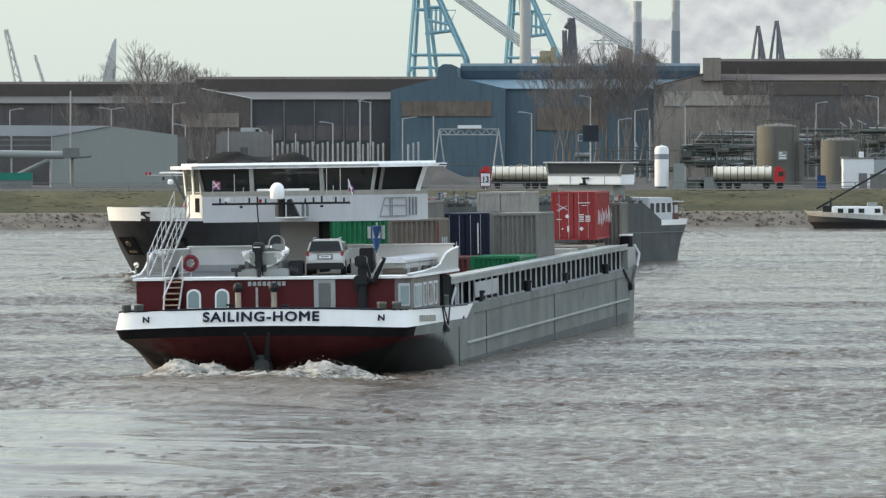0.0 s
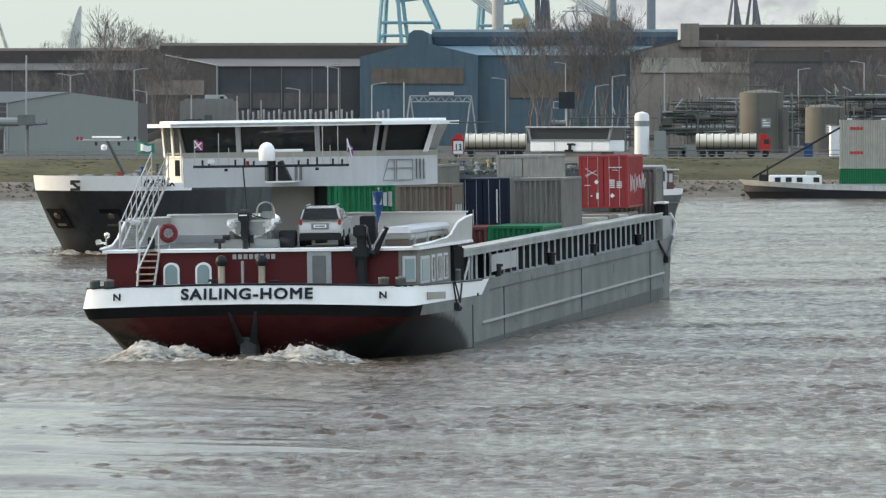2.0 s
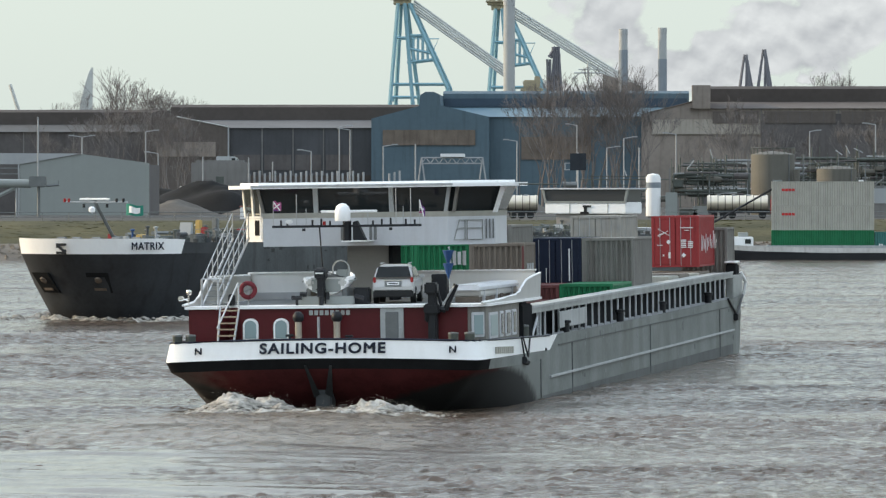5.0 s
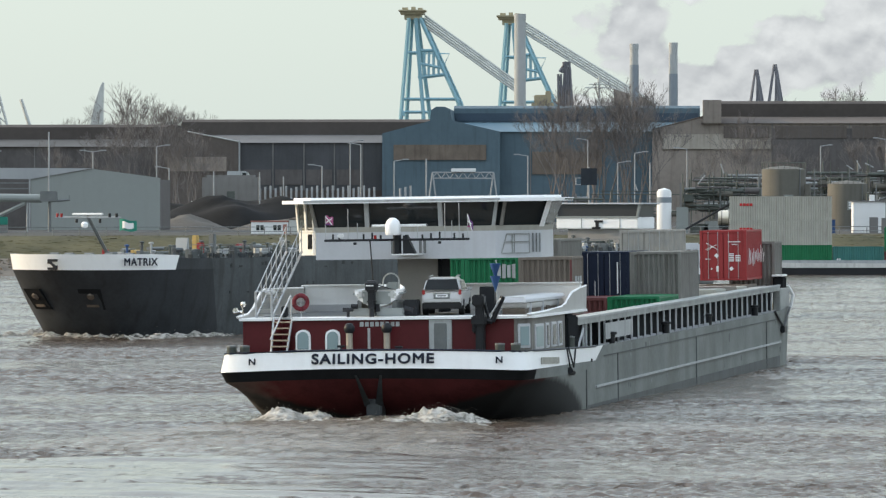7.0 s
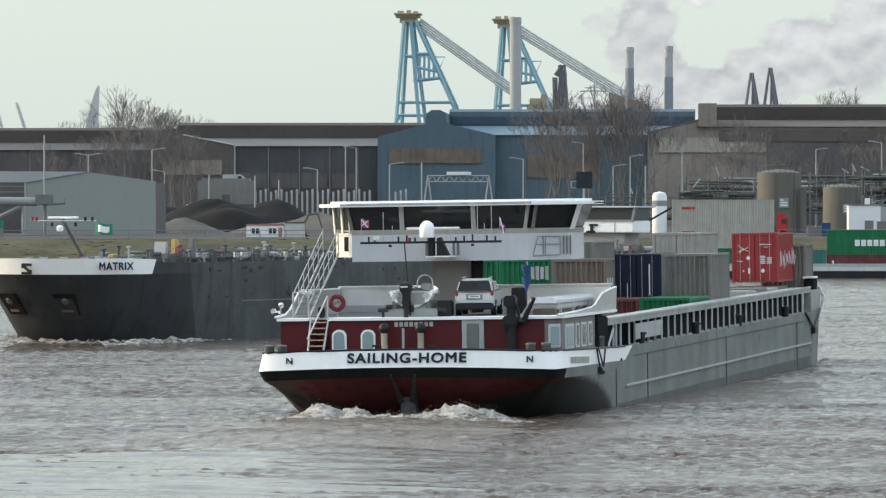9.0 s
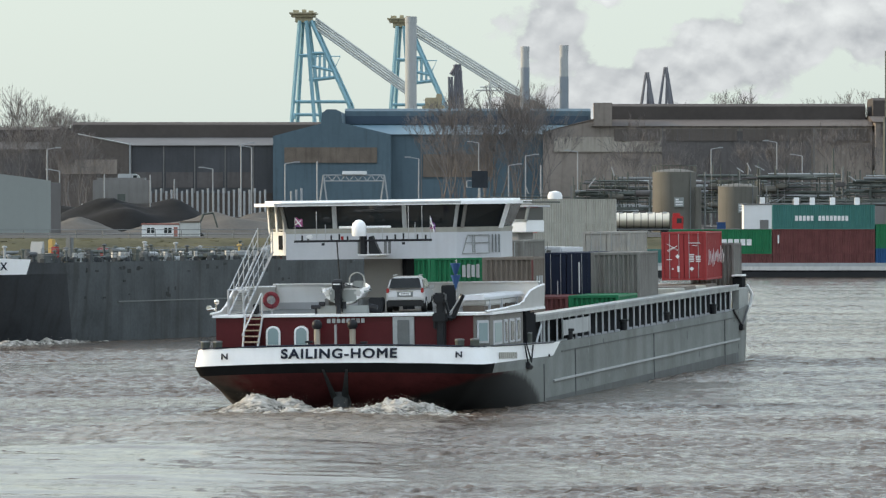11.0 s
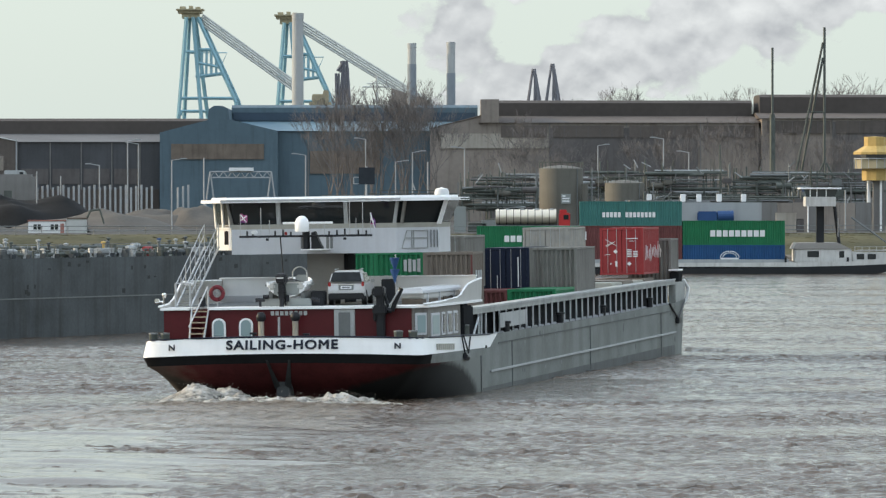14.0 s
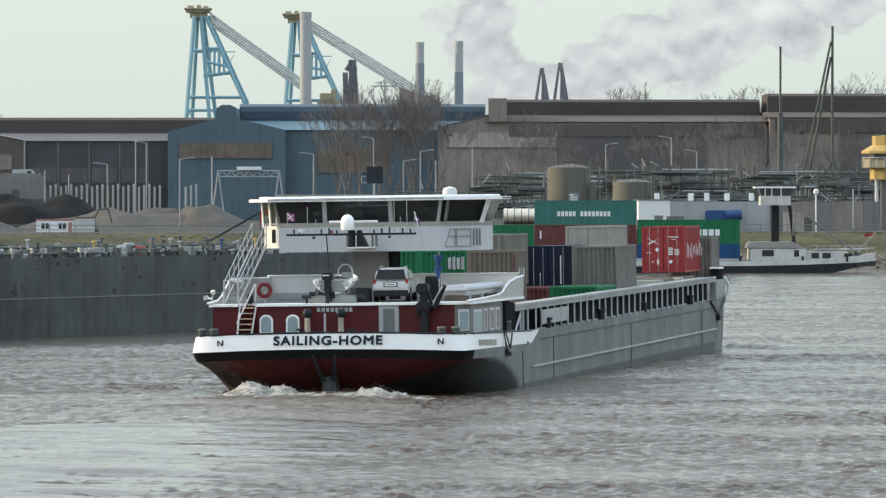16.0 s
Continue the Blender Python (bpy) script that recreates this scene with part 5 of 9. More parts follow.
# ---- far shore: large buildings ----
def long_hall(name, label, x0, x1, y, wall_z, slope_z, top_z, wall, roof, top, depth=60, posts=(), top_x0=None, top_x1=None):
    """A works hall seen along its eaves: wall, lower roof slope, raised roof monitor."""
    hall = thing(name, label, "industrial hall")
    part("wall", boxes((x0, x1, y, y + depth, 3.9, wall_z)), wall, hall)
    bm = bmesh.new()
    prism(bm, [(y - 0.6, wall_z + 0.02), (y + depth * 0.3, slope_z), (y + depth * 0.7, slope_z), (y + depth + 0.6, wall_z + 0.02)], 0, x0 - 0.5, x1 + 0.5)
    part("lower_roof", bm, roof, hall)
    bm = bmesh.new()
    prism(bm, [(y + depth * 0.3, slope_z - 0.3), (y + depth * 0.3, top_z - 0.6), (y + depth * 0.34, top_z), (y + depth * 0.66, top_z), (y + depth * 0.7, top_z - 0.6), (y + depth * 0.7, slope_z - 0.3)], 0, top_x0 or x0 + 0.5, top_x1 or x1 - 0.5)
    part("roof_monitor", bm, top, hall)
    for p in posts:
        part("pilaster", boxes((p - 0.12, p + 0.12, y - 0.25, y + 0.1, 3.9, wall_z - 0.1)), CONCRETE, hall)
    return hall


YS = 1250.0
long_hall("works_hall", "long dark works hall with bitumen roof", -175.50, -108.62, YS + 10, 20.75, 22.62, 26.00, SHEET_DARK, ROOF_LIGHT, ROOF_DARK, posts=[-139.25, -128.00, -118.00])
hallB = long_hall("works_hall", "dark glazed works hall with pale lower roof", -107.38, -60.62, YS, 21.50, 23.50, 27.00, SHEET_GLAZE, ROOF_MID, ROOF_DARK, posts=[-92.38, -85.12, -78.25, -71.50, -65.25], top_x1=-47.0)
bm = bmesh.new()
prism(bm, [(-110.5, 3.9), (-92.75, 3.9), (-92.75, 21.7), (-104.0, 24.0), (-107.4, 25.6), (-110.5, 24.4)], 1, YS - 0.8, YS - 0.02)
part("gable_wall", bm, ROOF_BROWN, hallB)
part("gable_verge", tubes(((-92.6, YS - 0.9, 21.75), (-104.0, YS - 0.9, 24.05), 0.14)), ROOF_PALE, hallB)
part("downpipe", boxes((-92.7, -92.4, YS - 1.0, YS - 0.7, 3.9, 22.00)), POST, hallB)
part("gable_panel", boxes((-108.5, -95.4, YS - 1.0, YS - 0.82, 15.20, 18.40)), BEIGE, hallB)
blue = thing("blue_hall", "blue sheet-clad gabled hall with brown band", "industrial hall")
bm = bmesh.new()
prism(bm, [(-60.50, 3.9), (-34.62, 3.9), (-34.62, 23.88), (-45.25, 26.38), (-45.50, 28.75), (-46.75, 29.38), (-48.62, 29.38), (-49.75, 28.62), (-50.00, 26.25), (-60.50, 23.50)], 1, YS - 8, YS + 60)
part("gable", bm, SHEET_BLUE, blue)
part("brown_band", boxes((-58.00, -37.62, YS - 8.3, YS - 8.02, 17.62, 21.00)), SHEET_BROWN, blue, "rusty brown window band")
side_hall = long_hall("blue_side_hall", "long blue hall with pale blue roof", -46.00, 10.00, YS - 4, 23.88, 26.25, 29.95, SHEET_BLUE, SHEET_ROOF_BLUE, SHEET_BLUE, posts=[-28.00, -20.50, -11.75])
part("clerestory", boxes((-45.20, 9.00, YS + 13.7, YS + 13.98, 26.40, 28.25)), SHEET_NAVY, side_hall, "dark blue clerestory strip")
part("wall_shade_panel", boxes((-27.60, -12.20, YS - 4.3, YS - 4.02, 14.50, 19.50)), SHEET_BROWN, side_hall, "rusty brown panel")
hallC = long_hall("works_hall", "weathered beige works hall with dark roof", 10.00, 71.00, YS - 10, 25.62, 27.38, 30.88, BEIGE, ROOF_BROWN, ROOF_DARK, posts=[25.12, 42.00, 58.25], top_x0=12.00)
part("gable_block", boxes((10.00, 14.00, YS - 11, YS + 4, 25.62, 30.75)), BEIGE, hallC)
bm = bmesh.new()
prism(bm, [(-1.12, 3.9), (9.98, 3.9), (9.98, 27.1), (-1.12, 24.3)], 1, YS - 10, YS + 50)
part("gable_wall", bm, BEIGE, hallC)
part("gable_verge", tubes(((-1.3, YS - 10.1, 24.3), (9.98, YS - 10.1, 27.15), 0.14)), ROOF_BROWN, hallC)
part("pale_panel", boxes((1.12, 24.88, YS - 10.4, YS - 10.05, 20.00, 23.25)), BEIGE_PALE, hallC)
part("dark_wall", boxes((25.12, 57.62, YS - 10.4, YS - 10.05, 3.9, 24.50)), SHEET_DARK, hallC)
hallD = long_hall("works_hall", "beige works hall with dark roof", 71.50, 139.50, YS - 14, 26.50, 28.00, 32.12, BEIGE, ROOF_BROWN, ROOF_DARK, posts=[87.00])
part("dark_wall", boxes((87.00, 114.50, YS - 14.4, YS - 14.05, 3.9, 25.75)), SHEET_DARK, hallD)

# bays and window bands that break up the long walls
for hall, xs, y, z0, z1 in ((hallB, (-91.50, -85.50, -84.62, -78.62, -77.75, -72.00, -71.00, -65.75), YS - 0.12, 12.20, 15.60),
                            (hallC, (14.50, 24.50, 25.75, 41.38, 42.62, 57.62, 58.88, 70.12), YS - 10.5, 22.38, 25.00),
                            (hallD, (72.62, 86.38, 87.62, 100.75, 102.00, 114.50), YS - 14.5, 23.25, 26.00)):
    for a, b in zip(xs[::2], xs[1::2]):
        w = part("window_band", boxes((a, b, y - 0.1, y + 0.08, z0, z1)), ROOF_BROWN if hall is not hallB else SHEET_DARK, hall)
        n = max(2, int((b - a) / 2.4))
        for i in range(1, n):
            part("glazing_bar", boxes((a + (b - a) * i / n - 0.07, a + (b - a) * i / n + 0.07, y - 0.16, y - 0.11, z0, z1)), SHEET_DARK, w)
part("lower_wall", boxes((-92.50, -61.00, YS - 0.3, YS - 0.05, 3.9, 11.0)), ROOF_DARK, hallB, "dark lower wall")
for x, w, h in ((12.00, 3.0, 4.0), (29.50, 5.0, 5.5), (47.00, 4.0, 5.0), (64.50, 5.0, 6.0)):
    part("sliding_door", boxes((x, x + w, YS - 10.7, YS - 10.45, 3.9, 3.9 + h)), SHEET_DARK, hallC)

# grey storage shed at the dike
shed = thing("storage_shed", "pale grey sheet-metal storage shed, one side open", "storage shed")
ySh = 851.1
bm = bmesh.new()
prism(bm, [(-94.64, 3.9), (-75.06, 3.9), (-75.06, 11.91), (-85.28, 13.28), (-94.64, 11.74)], 1, ySh, ySh + 0.4)
part("gable", bm, SHEET_GREY, shed)
bm = bmesh.new()
prism(bm, [(-126.30, 11.91), (-94.64, 11.74), (-85.28, 13.36), (-116.94, 13.53)], 1, ySh - 0.2, ySh + 0.5)
part("roof", bm, SHED_ROOF, shed)
part("back_wall", boxes((-126.30, -94.81, ySh + 18, ySh + 18.3, 3.9, 11.66)), SHEET_DARK, shed)
part("side_wall", boxes((-75.06 - 0.4, -75.06, ySh + 0.4, ySh + 18, 3.9, 11.66)), SHEET_DARK, shed)


def chimney(x, y, r, top, mats=CHIMNEY):
    c = thing("chimney", "tall pale concrete chimney", "chimney", "chimneys")
    bm = bmesh.new()
    lathe(bm, [(r * 1.05, 0), (r, (top - 4) * 0.97), (r * 1.06, (top - 4) * 0.97), (r * 1.06, top - 4)], 0, 0, 0, 20)
    smooth(part("shaft", bm, mats, c))
    c.location = (x, y, 4)
    return c


chimney(-37.38, 1538.5, 1.54, 59.69)
for c, lo, hi in ((chimney(-6.83, 1666.7, 1.25, 55.17), 0, 49.00 - 4), (chimney(4.67, 1666.7, 1.25, 55.50), 0, 46.33 - 4)):
    bm = bmesh.new()
    lathe(bm, [(1.35, lo), (1.33, hi)], 0, 0, 0, 20)
    smooth(part("lower_sleeve", bm, STACK_BLUE, c, "blue-grey painted lower part"))


def quay_crane(x, y, boom, slope):
    """Blue A-frame quay crane with a grey lattice boom lowered to the right; x is the apex."""
    k = 5.0
    cr = thing("quay_crane", "light blue quayside crane with grey lattice boom", "harbour crane", "quay cranes")
    def P(u, v, d=0):
        return (u / k, d, 8 - 4 + (358 - v) / k)
    legs = [((-2, 29), (-16, 203), 0), ((2, 29), (-10, 203), 18), ((10, 29), (24, 203), 0), ((12, 29), (32, 203), 18), ((18, 29), (86, 180), 0), ((20, 29), (88, 180), 18)]
    for a, b, d in legs:
        part("leg", tubes((P(*a, d * 0.4), P(*b, d), 0.78)), CRANE_BLUE, cr)
        part("leg", tubes((P(*b, d), (b[0] / k, d, 0), 0.78)), CRANE_BLUE, cr)
    for a, b in (((-14, 172), (86, 172)), ((-6, 90), (14, 90)), ((14, 134), (62, 128)), ((-12, 195), (30, 195)), ((20, 86), (44, 86))):
        for d in (0, 14):
            part("cross_beam", tubes((P(*a, d), P(*b, d), 0.5)), CRANE_BLUE, cr)
    part("machinery_top", boxes((-10 / k, 20 / k, 0, 9, P(0, 31)[2], P(0, 22)[2]), (-17 / k, 25 / k, -1, 10, P(0, 22)[2], P(0, 16)[2]), (-20 / k, 28 / k, -2, 11, P(0, 17)[2], P(0, 14.5)[2]),
                                (-14 / k, -4 / k, 1, 5, P(0, 15)[2], P(0, 10)[2]), (2 / k, 9 / k, 1, 6, P(0, 15)[2], P(0, 9)[2]), (14 / k, 22 / k, 0, 5, P(0, 15)[2], P(0, 11)[2])), CRANE_SAND, cr, "sand-coloured machinery platform")
    bm = bmesh.new()
    chain(bm, [P(22, 92), P(70, 92), P(58, 118)], 0.25)
    part("walkway", bm, CRANE_BLUE, cr)
    part("wheel_bogie", tubes((P(-14, 195), P(-14, 203), 1.0)), CRANE_BLUE, cr)
    part("hoist_gear", tubes(*[(P(26 + i * 8, 90), P(24 + i * 9, 132), 0.5) for i in range(4)], (P(20, 110), P(58, 118), 0.6)), CRANE_BLUE, cr)
    bm = bmesh.new()
    a, b = Vector(P(26, 24, 4)), Vector(P(26 + boom, 24 + boom * slope, 4))
    n = int(boom / 30)
    for off in ((0, 0, 0), (0, 3.5, -0.9), (0, 0, -1.9), (0, 3.5, -2.9), (0, 0, -3.8)):
        chain(bm, [a + Vector(off), b + Vector(off)], 0.4, 6)
    for i in range(n):
        p, q = a.lerp(b, i / n), a.lerp(b, (i + 1) / n)
        tube(bm, p, q + Vector((0, 0, -3.6)), 0.09, 4), tube(bm, p, p + Vector((0, 0, -3.7)), 0.14, 4)
    part("lattice_boom", bm, CRANE_GREY, cr)
    cr.location = (x, y, 4)
    return cr


quay_crane(-87.60, 2000.0, 165, 0.72)
quay_crane(-54.60, 2000.0 + 60, 245, 0.62)


# ---- things carried by the cargo ship ----
def suv():
    """Silver off-road car, rear at y 0, nose along y, wheels on z 0."""
    car = thing("car", "silver off-road car parked on the roof deck", "car")
    bm = bmesh.new()
    prism(bm, [(0.0, 0.42), (0.04, 0.9), (0.1, 1.0), (3.4, 1.02), (4.3, 0.92), (4.42, 0.6), (4.38, 0.36), (0.1, 0.34)], 0, -0.88, 0.88)
    bmesh.ops.bevel(bm, geom=bm.edges[:], offset=0.07, segments=3, affect="EDGES")
    smooth(part("body", bm, SILVER, car))
    bm = bmesh.new()
    lo, hi = [(0.06, 1.0), (3.25, 1.0)], [(0.42, 1.58), (2.35, 1.6)]
    v = [bm.verts.new(p) for p in ((-0.86, 0.06, 0.98), (0.86, 0.06, 0.98), (0.86, 3.3, 0.98), (-0.86, 3.3, 0.98), (-0.7, 0.34, 1.58), (0.7, 0.34, 1.58), (0.7, 2.35, 1.6), (-0.7, 2.35, 1.6))]
    for f in ((0, 1, 5, 4), (1, 2, 6, 5), (2, 3, 7, 6), (3, 0, 4, 7), (4, 5, 6, 7), (3, 2, 1, 0)):
        bm.faces.new([v[i] for i in f])
    bmesh.ops.bevel(bm, geom=bm.edges[:], offset=0.13, segments=4, affect="EDGES")
    smooth(part("cabin", bm, SILVER, car))
    bm = bmesh.new()
    f = [bm.verts.new(p) for p in ((-0.76, 0.06, 1.08), (0.76, 0.06, 1.08), (0.64, 0.29, 1.52), (-0.64, 0.29, 1.52))]
    bm.faces.new(f)
    bmesh.ops.solidify(bm, geom=bm.faces[:], thickness=0.05)
    part("rear_window", bm, GLASS, car)
    for s in (-1, 1):
        for y0, y1 in ((0.55, 1.35), (1.45, 2.5)):
            bm = bmesh.new()
            f = [bm.verts.new(p) for p in ((s * 0.87, y0 - 0.1, 1.08), (s * 0.87, y1 + 0.15, 1.08), (s * 0.755, y1 - 0.1, 1.46), (s * 0.755, y0 + 0.02, 1.46))]
            bm.faces.new(f)
            bmesh.ops.solidify(bm, geom=bm.faces[:], thickness=0.03)
            part("side_window", bm, GLASS, car)
        part("tail_lamp", boxes((s * 0.80 - 0.065, s * 0.80 + 0.065, -0.03, 0.12, 0.86, 1.08), bevel=0.03), LAMP_RED, car, "red tail lamp")
        part("mirror", boxes((s * 0.98 - 0.1, s * 0.98 + 0.1, 2.75, 2.85, 1.0, 1.16), bevel=0.03), SILVER, car)
        part("roof_bar", tubes(((s * 0.6, 0.6, 1.64), (s * 0.6, 2.2, 1.66)), r=0.025), STEEL, car)
        for y in (0.85, 3.5):
            bm = bmesh.new()
            tube(bm, (s * 0.68, y, 0.34), (s * 0.91, y, 0.34), 0.34, 20)
            w = part("wheel", bm, RUBBER, car, "black tyre")
            bm = bmesh.new()
            tube(bm, (s * 0.9, y, 0.34), (s * 0.93, y, 0.34), 0.2, 16)
            part("rim", bm, CHROME, w)
    part("bumper", boxes((-0.86, 0.86, -0.07, 0.3, 0.26, 0.56), bevel=0.05), RUBBER, car, "dark plastic bumper")
    part("bumper_cap", boxes((-0.87, 0.87, -0.08, 0.2, 0.55, 0.68), bevel=0.05), SILVER, car)
    part("plate_recess", boxes((-0.36, 0.36, -0.03, 0.02, 0.7, 0.94), bevel=0.01), PIPE_GREY, car)
    part("number_plate", boxes((-0.26, 0.26, -0.045, 0.0, 0.76, 0.88)), CLOTH_WHITE, car)
    part("plate_bar", boxes((-0.2, 0.2, -0.052, -0.04, 0.8, 0.84)), BLACK, car)
    part("tailgate_trim", boxes((-0.4, 0.4, -0.03, 0.02, 0.93, 0.96)), CHROME, car)
    return car


def dinghy():
    """White open boat with outboard, stern at y 0, on a steel cradle standing on z 0."""
    b = thing("dinghy", "small white open motor boat with black outboard on a cradle", "boat")
    # lapstrake-like hull: sections from the transom to the stem
    bm = bmesh.new()
    secs = []
    for k in range(10):
        f = k / 9
        y, fine = 3.3 * f, (1 - f ** 2.6)
        half = 0.92 * fine + 0.03
        rise = 0.22 * f ** 2
        prof = [(0, 0.36 + 0.5 * f ** 3), (half * 0.45, 0.46 + 0.4 * f ** 3), (half * 0.8, 0.66 + rise), (half * 0.92, 0.84 + rise), (half, 0.90 + rise), (half, 1.08 + rise), (half - 0.1 * fine, 1.10 + rise), (half - 0.14 * fine, 0.92 + rise), (half * 0.5, 0.70 + rise)]
        secs.append([bm.verts.new((x, y, z)) for x, z in prof] + [bm.verts.new((-x, y, z)) for x, z in prof[:0:-1]])
    n = len(secs[0])
    for a, c in zip(secs, secs[1:]):
        for i in range(n):
            bm.faces.new((a[i], a[(i + 1) % n], c[(i + 1) % n], c[i]))
    bm.faces.new(secs[0][::-1]), bm.faces.new(secs[-1])
    smooth(part("hull", bm, WHITE, b, "white plastic hull"), 40)
    for s in (-1, 1):
        bm = bmesh.new()
        chain(bm, [(s * (0.92 * (1 - (k / 9) ** 2.6) + 0.06), 3.3 * k / 9, 0.93 + 0.22 * (k / 9) ** 2) for k in range(10)], 0.045)
        part("rubbing_strip", bm, SHEET_GREY, b, "grey rubbing strip")
        part("quarter_tank", boxes((s * 0.68 - 0.16, s * 0.68 + 0.16, -0.16, 0.1, 0.74, 1.02), bevel=0.08), ROOF_PALE, b)
    part("transom", boxes((-0.6, 0.6, -0.05, 0.02, 0.5, 1.02), bevel=0.02), SHEET_GREY, b, "grey transom")
    part("thwart", boxes((-0.75, 0.75, 1.3, 1.6, 1.02, 1.08), (-0.75, 0.75, 0.3, 0.55, 1.02, 1.08), bevel=0.02), ROOF_PALE, b)
    part("cover", boxes((-0.55, 0.3, 0.35, 1.2, 1.06, 1.2), bevel=0.06), PIPE_GREY, b, "grey folded cover")
    bm = bmesh.new()
    prism(bm, [(-0.58, 1.05), (-0.6, 1.32), (-0.52, 1.44), (-0.2, 1.5), (-0.02, 1.4), (0.0, 1.1), (-0.15, 1.0), (-0.45, 1.0)], 0, -0.23, 0.23)
    bmesh.ops.bevel(bm, geom=bm.edges[:], offset=0.06, segments=3, affect="EDGES")
    bmesh.ops.translate(bm, verts=bm.verts[:], vec=(-0.14, 0, 0))
    m = smooth(part("outboard", bm, BLACK, b, "black outboard motor"))
    part("outboard_leg", boxes((-0.28, 0.0, -0.46, -0.16, 0.3, 1.05), (-0.34, 0.06, -0.5, -0.12, 0.58, 0.64), (-0.2, -0.08, -0.5, -0.1, 0.1, 0.32), bevel=0.03), BLACK, m)
    part("outboard_mark", boxes((-0.3, 0.02, -0.625, -0.61, 1.24, 1.29)), CLOTH_WHITE, m)
    bm = bmesh.new()
    chain(bm, [(0.06, 0.9, 1.1), (0.06, 0.9, 1.4)] + [(0.4 + 0.34 * math.cos(a), 0.9, 1.42 + 0.32 * math.sin(a)) for a in np.linspace(math.pi, 0, 9)] + [(0.76, 0.9, 1.1)], 0.035)
    part("hoop", bm, COAMING_GREY, b, "pale tubular hoop")
    part("console", boxes((0.15, 0.65, 1.0, 1.35, 1.04, 1.38), bevel=0.06), SHEET_GREY, b)
    cradle = part("cradle", boxes((-1.2, 1.15, -0.12, 0.12, 0.0, 0.34), bevel=0.02), SHEET_GREY, b, "pale grey steel beam")
    part("fore_beam", boxes((-1.0, 1.0, 2.0, 2.2, 0.0, 0.3), bevel=0.02), SHEET_GREY, b)
    for x, w in ((-0.78, 0.1), (0.72, 0.1)):
        part("chock", boxes((x - w, x + w, 0.1, 2.2, 0.3, 0.66), bevel=0.03), PIPE_GREY, cradle)
    part("winch", tubes(((-1.05, -0.2, 0.42), (-0.8, -0.2, 0.42), 0.11)), BLACK, cradle)
    part("guide_post", tubes(((0.1, -0.25, 0.2), (0.1, -0.25, 0.5), 0.09)), BLACK, cradle)
    part("rope", tubes(((0.1, -0.4, 1.3), (0.5, 0.2, 1.12)), ((0.5, 0.2, 1.12), (0.95, 1.2, 1.0)), r=0.02), BLACK, b)
    return b


the_car = load(suv(), "cargo", 2.07, 4.2, 3.575, 5.0)
the_car.scale = (0.9, 0.9, 0.93)
the_dinghy = load(dinghy(), "cargo", -0.42, 3.6, 3.57, -3)
the_dinghy.scale = (0.94, 0.94, 0.96)
crate = thing("locker", "black deck locker beside the parked car", "locker")
part("body", boxes((-0.3, 0.3, -0.3, 0.3, 0, 1.05), bevel=0.03), BLACK, crate)
load(crate, "cargo", 3.2, 8.2, 3.575)
# hatch boards over the forward hold
for i in range(4):
    y = 62.5 + i * 3.95
    part("hatch_board", boxes((-4.4, 4.8, y, y + 3.85, 3.25 + 0.02 * (i % 3), 3.55 + 0.05 * (i % 2)), bevel=0.04), BOX_TAUPE if i % 2 else BOX_BEIGE, cargo_ship)


def marking(con, spots, material):
    for x0, x1, z0, z1 in spots:
        part("label", boxes((x0, x1, -0.035, 0.02, z0, z1)), material, con)


boxes_aboard = [o for o, key, m in LOADS if o.name.startswith("shipping_container")]
red_box, grey_box, taupe, green = boxes_aboard[7], boxes_aboard[6], boxes_aboard[0], boxes_aboard[1]
marking(red_box, [(0.3, 0.55, z, z + 0.05) for z in (0.98, 1.07, 1.16, 1.25, 1.34)] + [(0.64, 0.9, z, z + 0.05) for z in (0.98, 1.07, 1.16, 1.25)] + [(-0.36, -0.25, 0.45, 0.75), (-0.65, -0.58, 0.56, 0.65), (-0.95, -0.65, 1.1, 1.13), (0.25, 0.9, 1.97, 2.01), (0.45, 0.72, 1.84, 1.87)], CLOTH_WHITE)
for x, z in ((-0.35, 1.28), (0.42, 0.6)):
    bm = bmesh.new()
    prism(bm, [(x - 0.12, z), (x, z - 0.12), (x + 0.12, z), (x, z + 0.12)], 1, -0.04, 0.02)
    part("hazard_label", bm, CLOTH_WHITE, red_box)
for a, b in (((-0.9, 1.95), (-0.3, 1.6)), ((-0.9, 1.6), (-0.55, 1.78)), ((-0.85, 1.55), (-0.35, 1.85))):
    part("painted_stroke", tubes(((a[0], -0.02, a[1]), (b[0], -0.02, b[1])), r=0.016), CLOTH_WHITE, red_box)
rr = random.Random(3)
for i in range(7):
    y = 0.7 + i * 1.15
    bm = bmesh.new()
    pts = [(1.235, y, 0.75 + rr.uniform(0, 0.2)), (1.235, y + 0.25, 1.35 + rr.uniform(0, 0.5)), (1.235, y + 0.55, 0.7 + rr.uniform(0, 0.3)), (1.235, y + 0.85, 1.3 + rr.uniform(0, 0.4))]
    chain(bm, pts, 0.017, 5)
    part("painted_scrawl", bm, CLOTH_WHITE, red_box)
marking(grey_box, [(-0.85, -0.45, 0.8, 1.15)], CLOTH_WHITE)
marking(grey_box, [(0.1, 0.75, 1.3, 1.42), (0.3, 0.55, 1.12, 1.2)], BOX_NAVY)
for i in range(4):
    part("label", boxes((1.215, 1.235, 2.2 + i * 0.75, 2.75 + i * 0.75, 0.55, 0.95)), BOX_NAVY, grey_box)
for i in range(3):
    part("label", boxes((1.215, 1.235, 0.7 + i * 0.65, 1.1 + i * 0.65, 1.25, 1.7)), BOX_PALE, taupe)
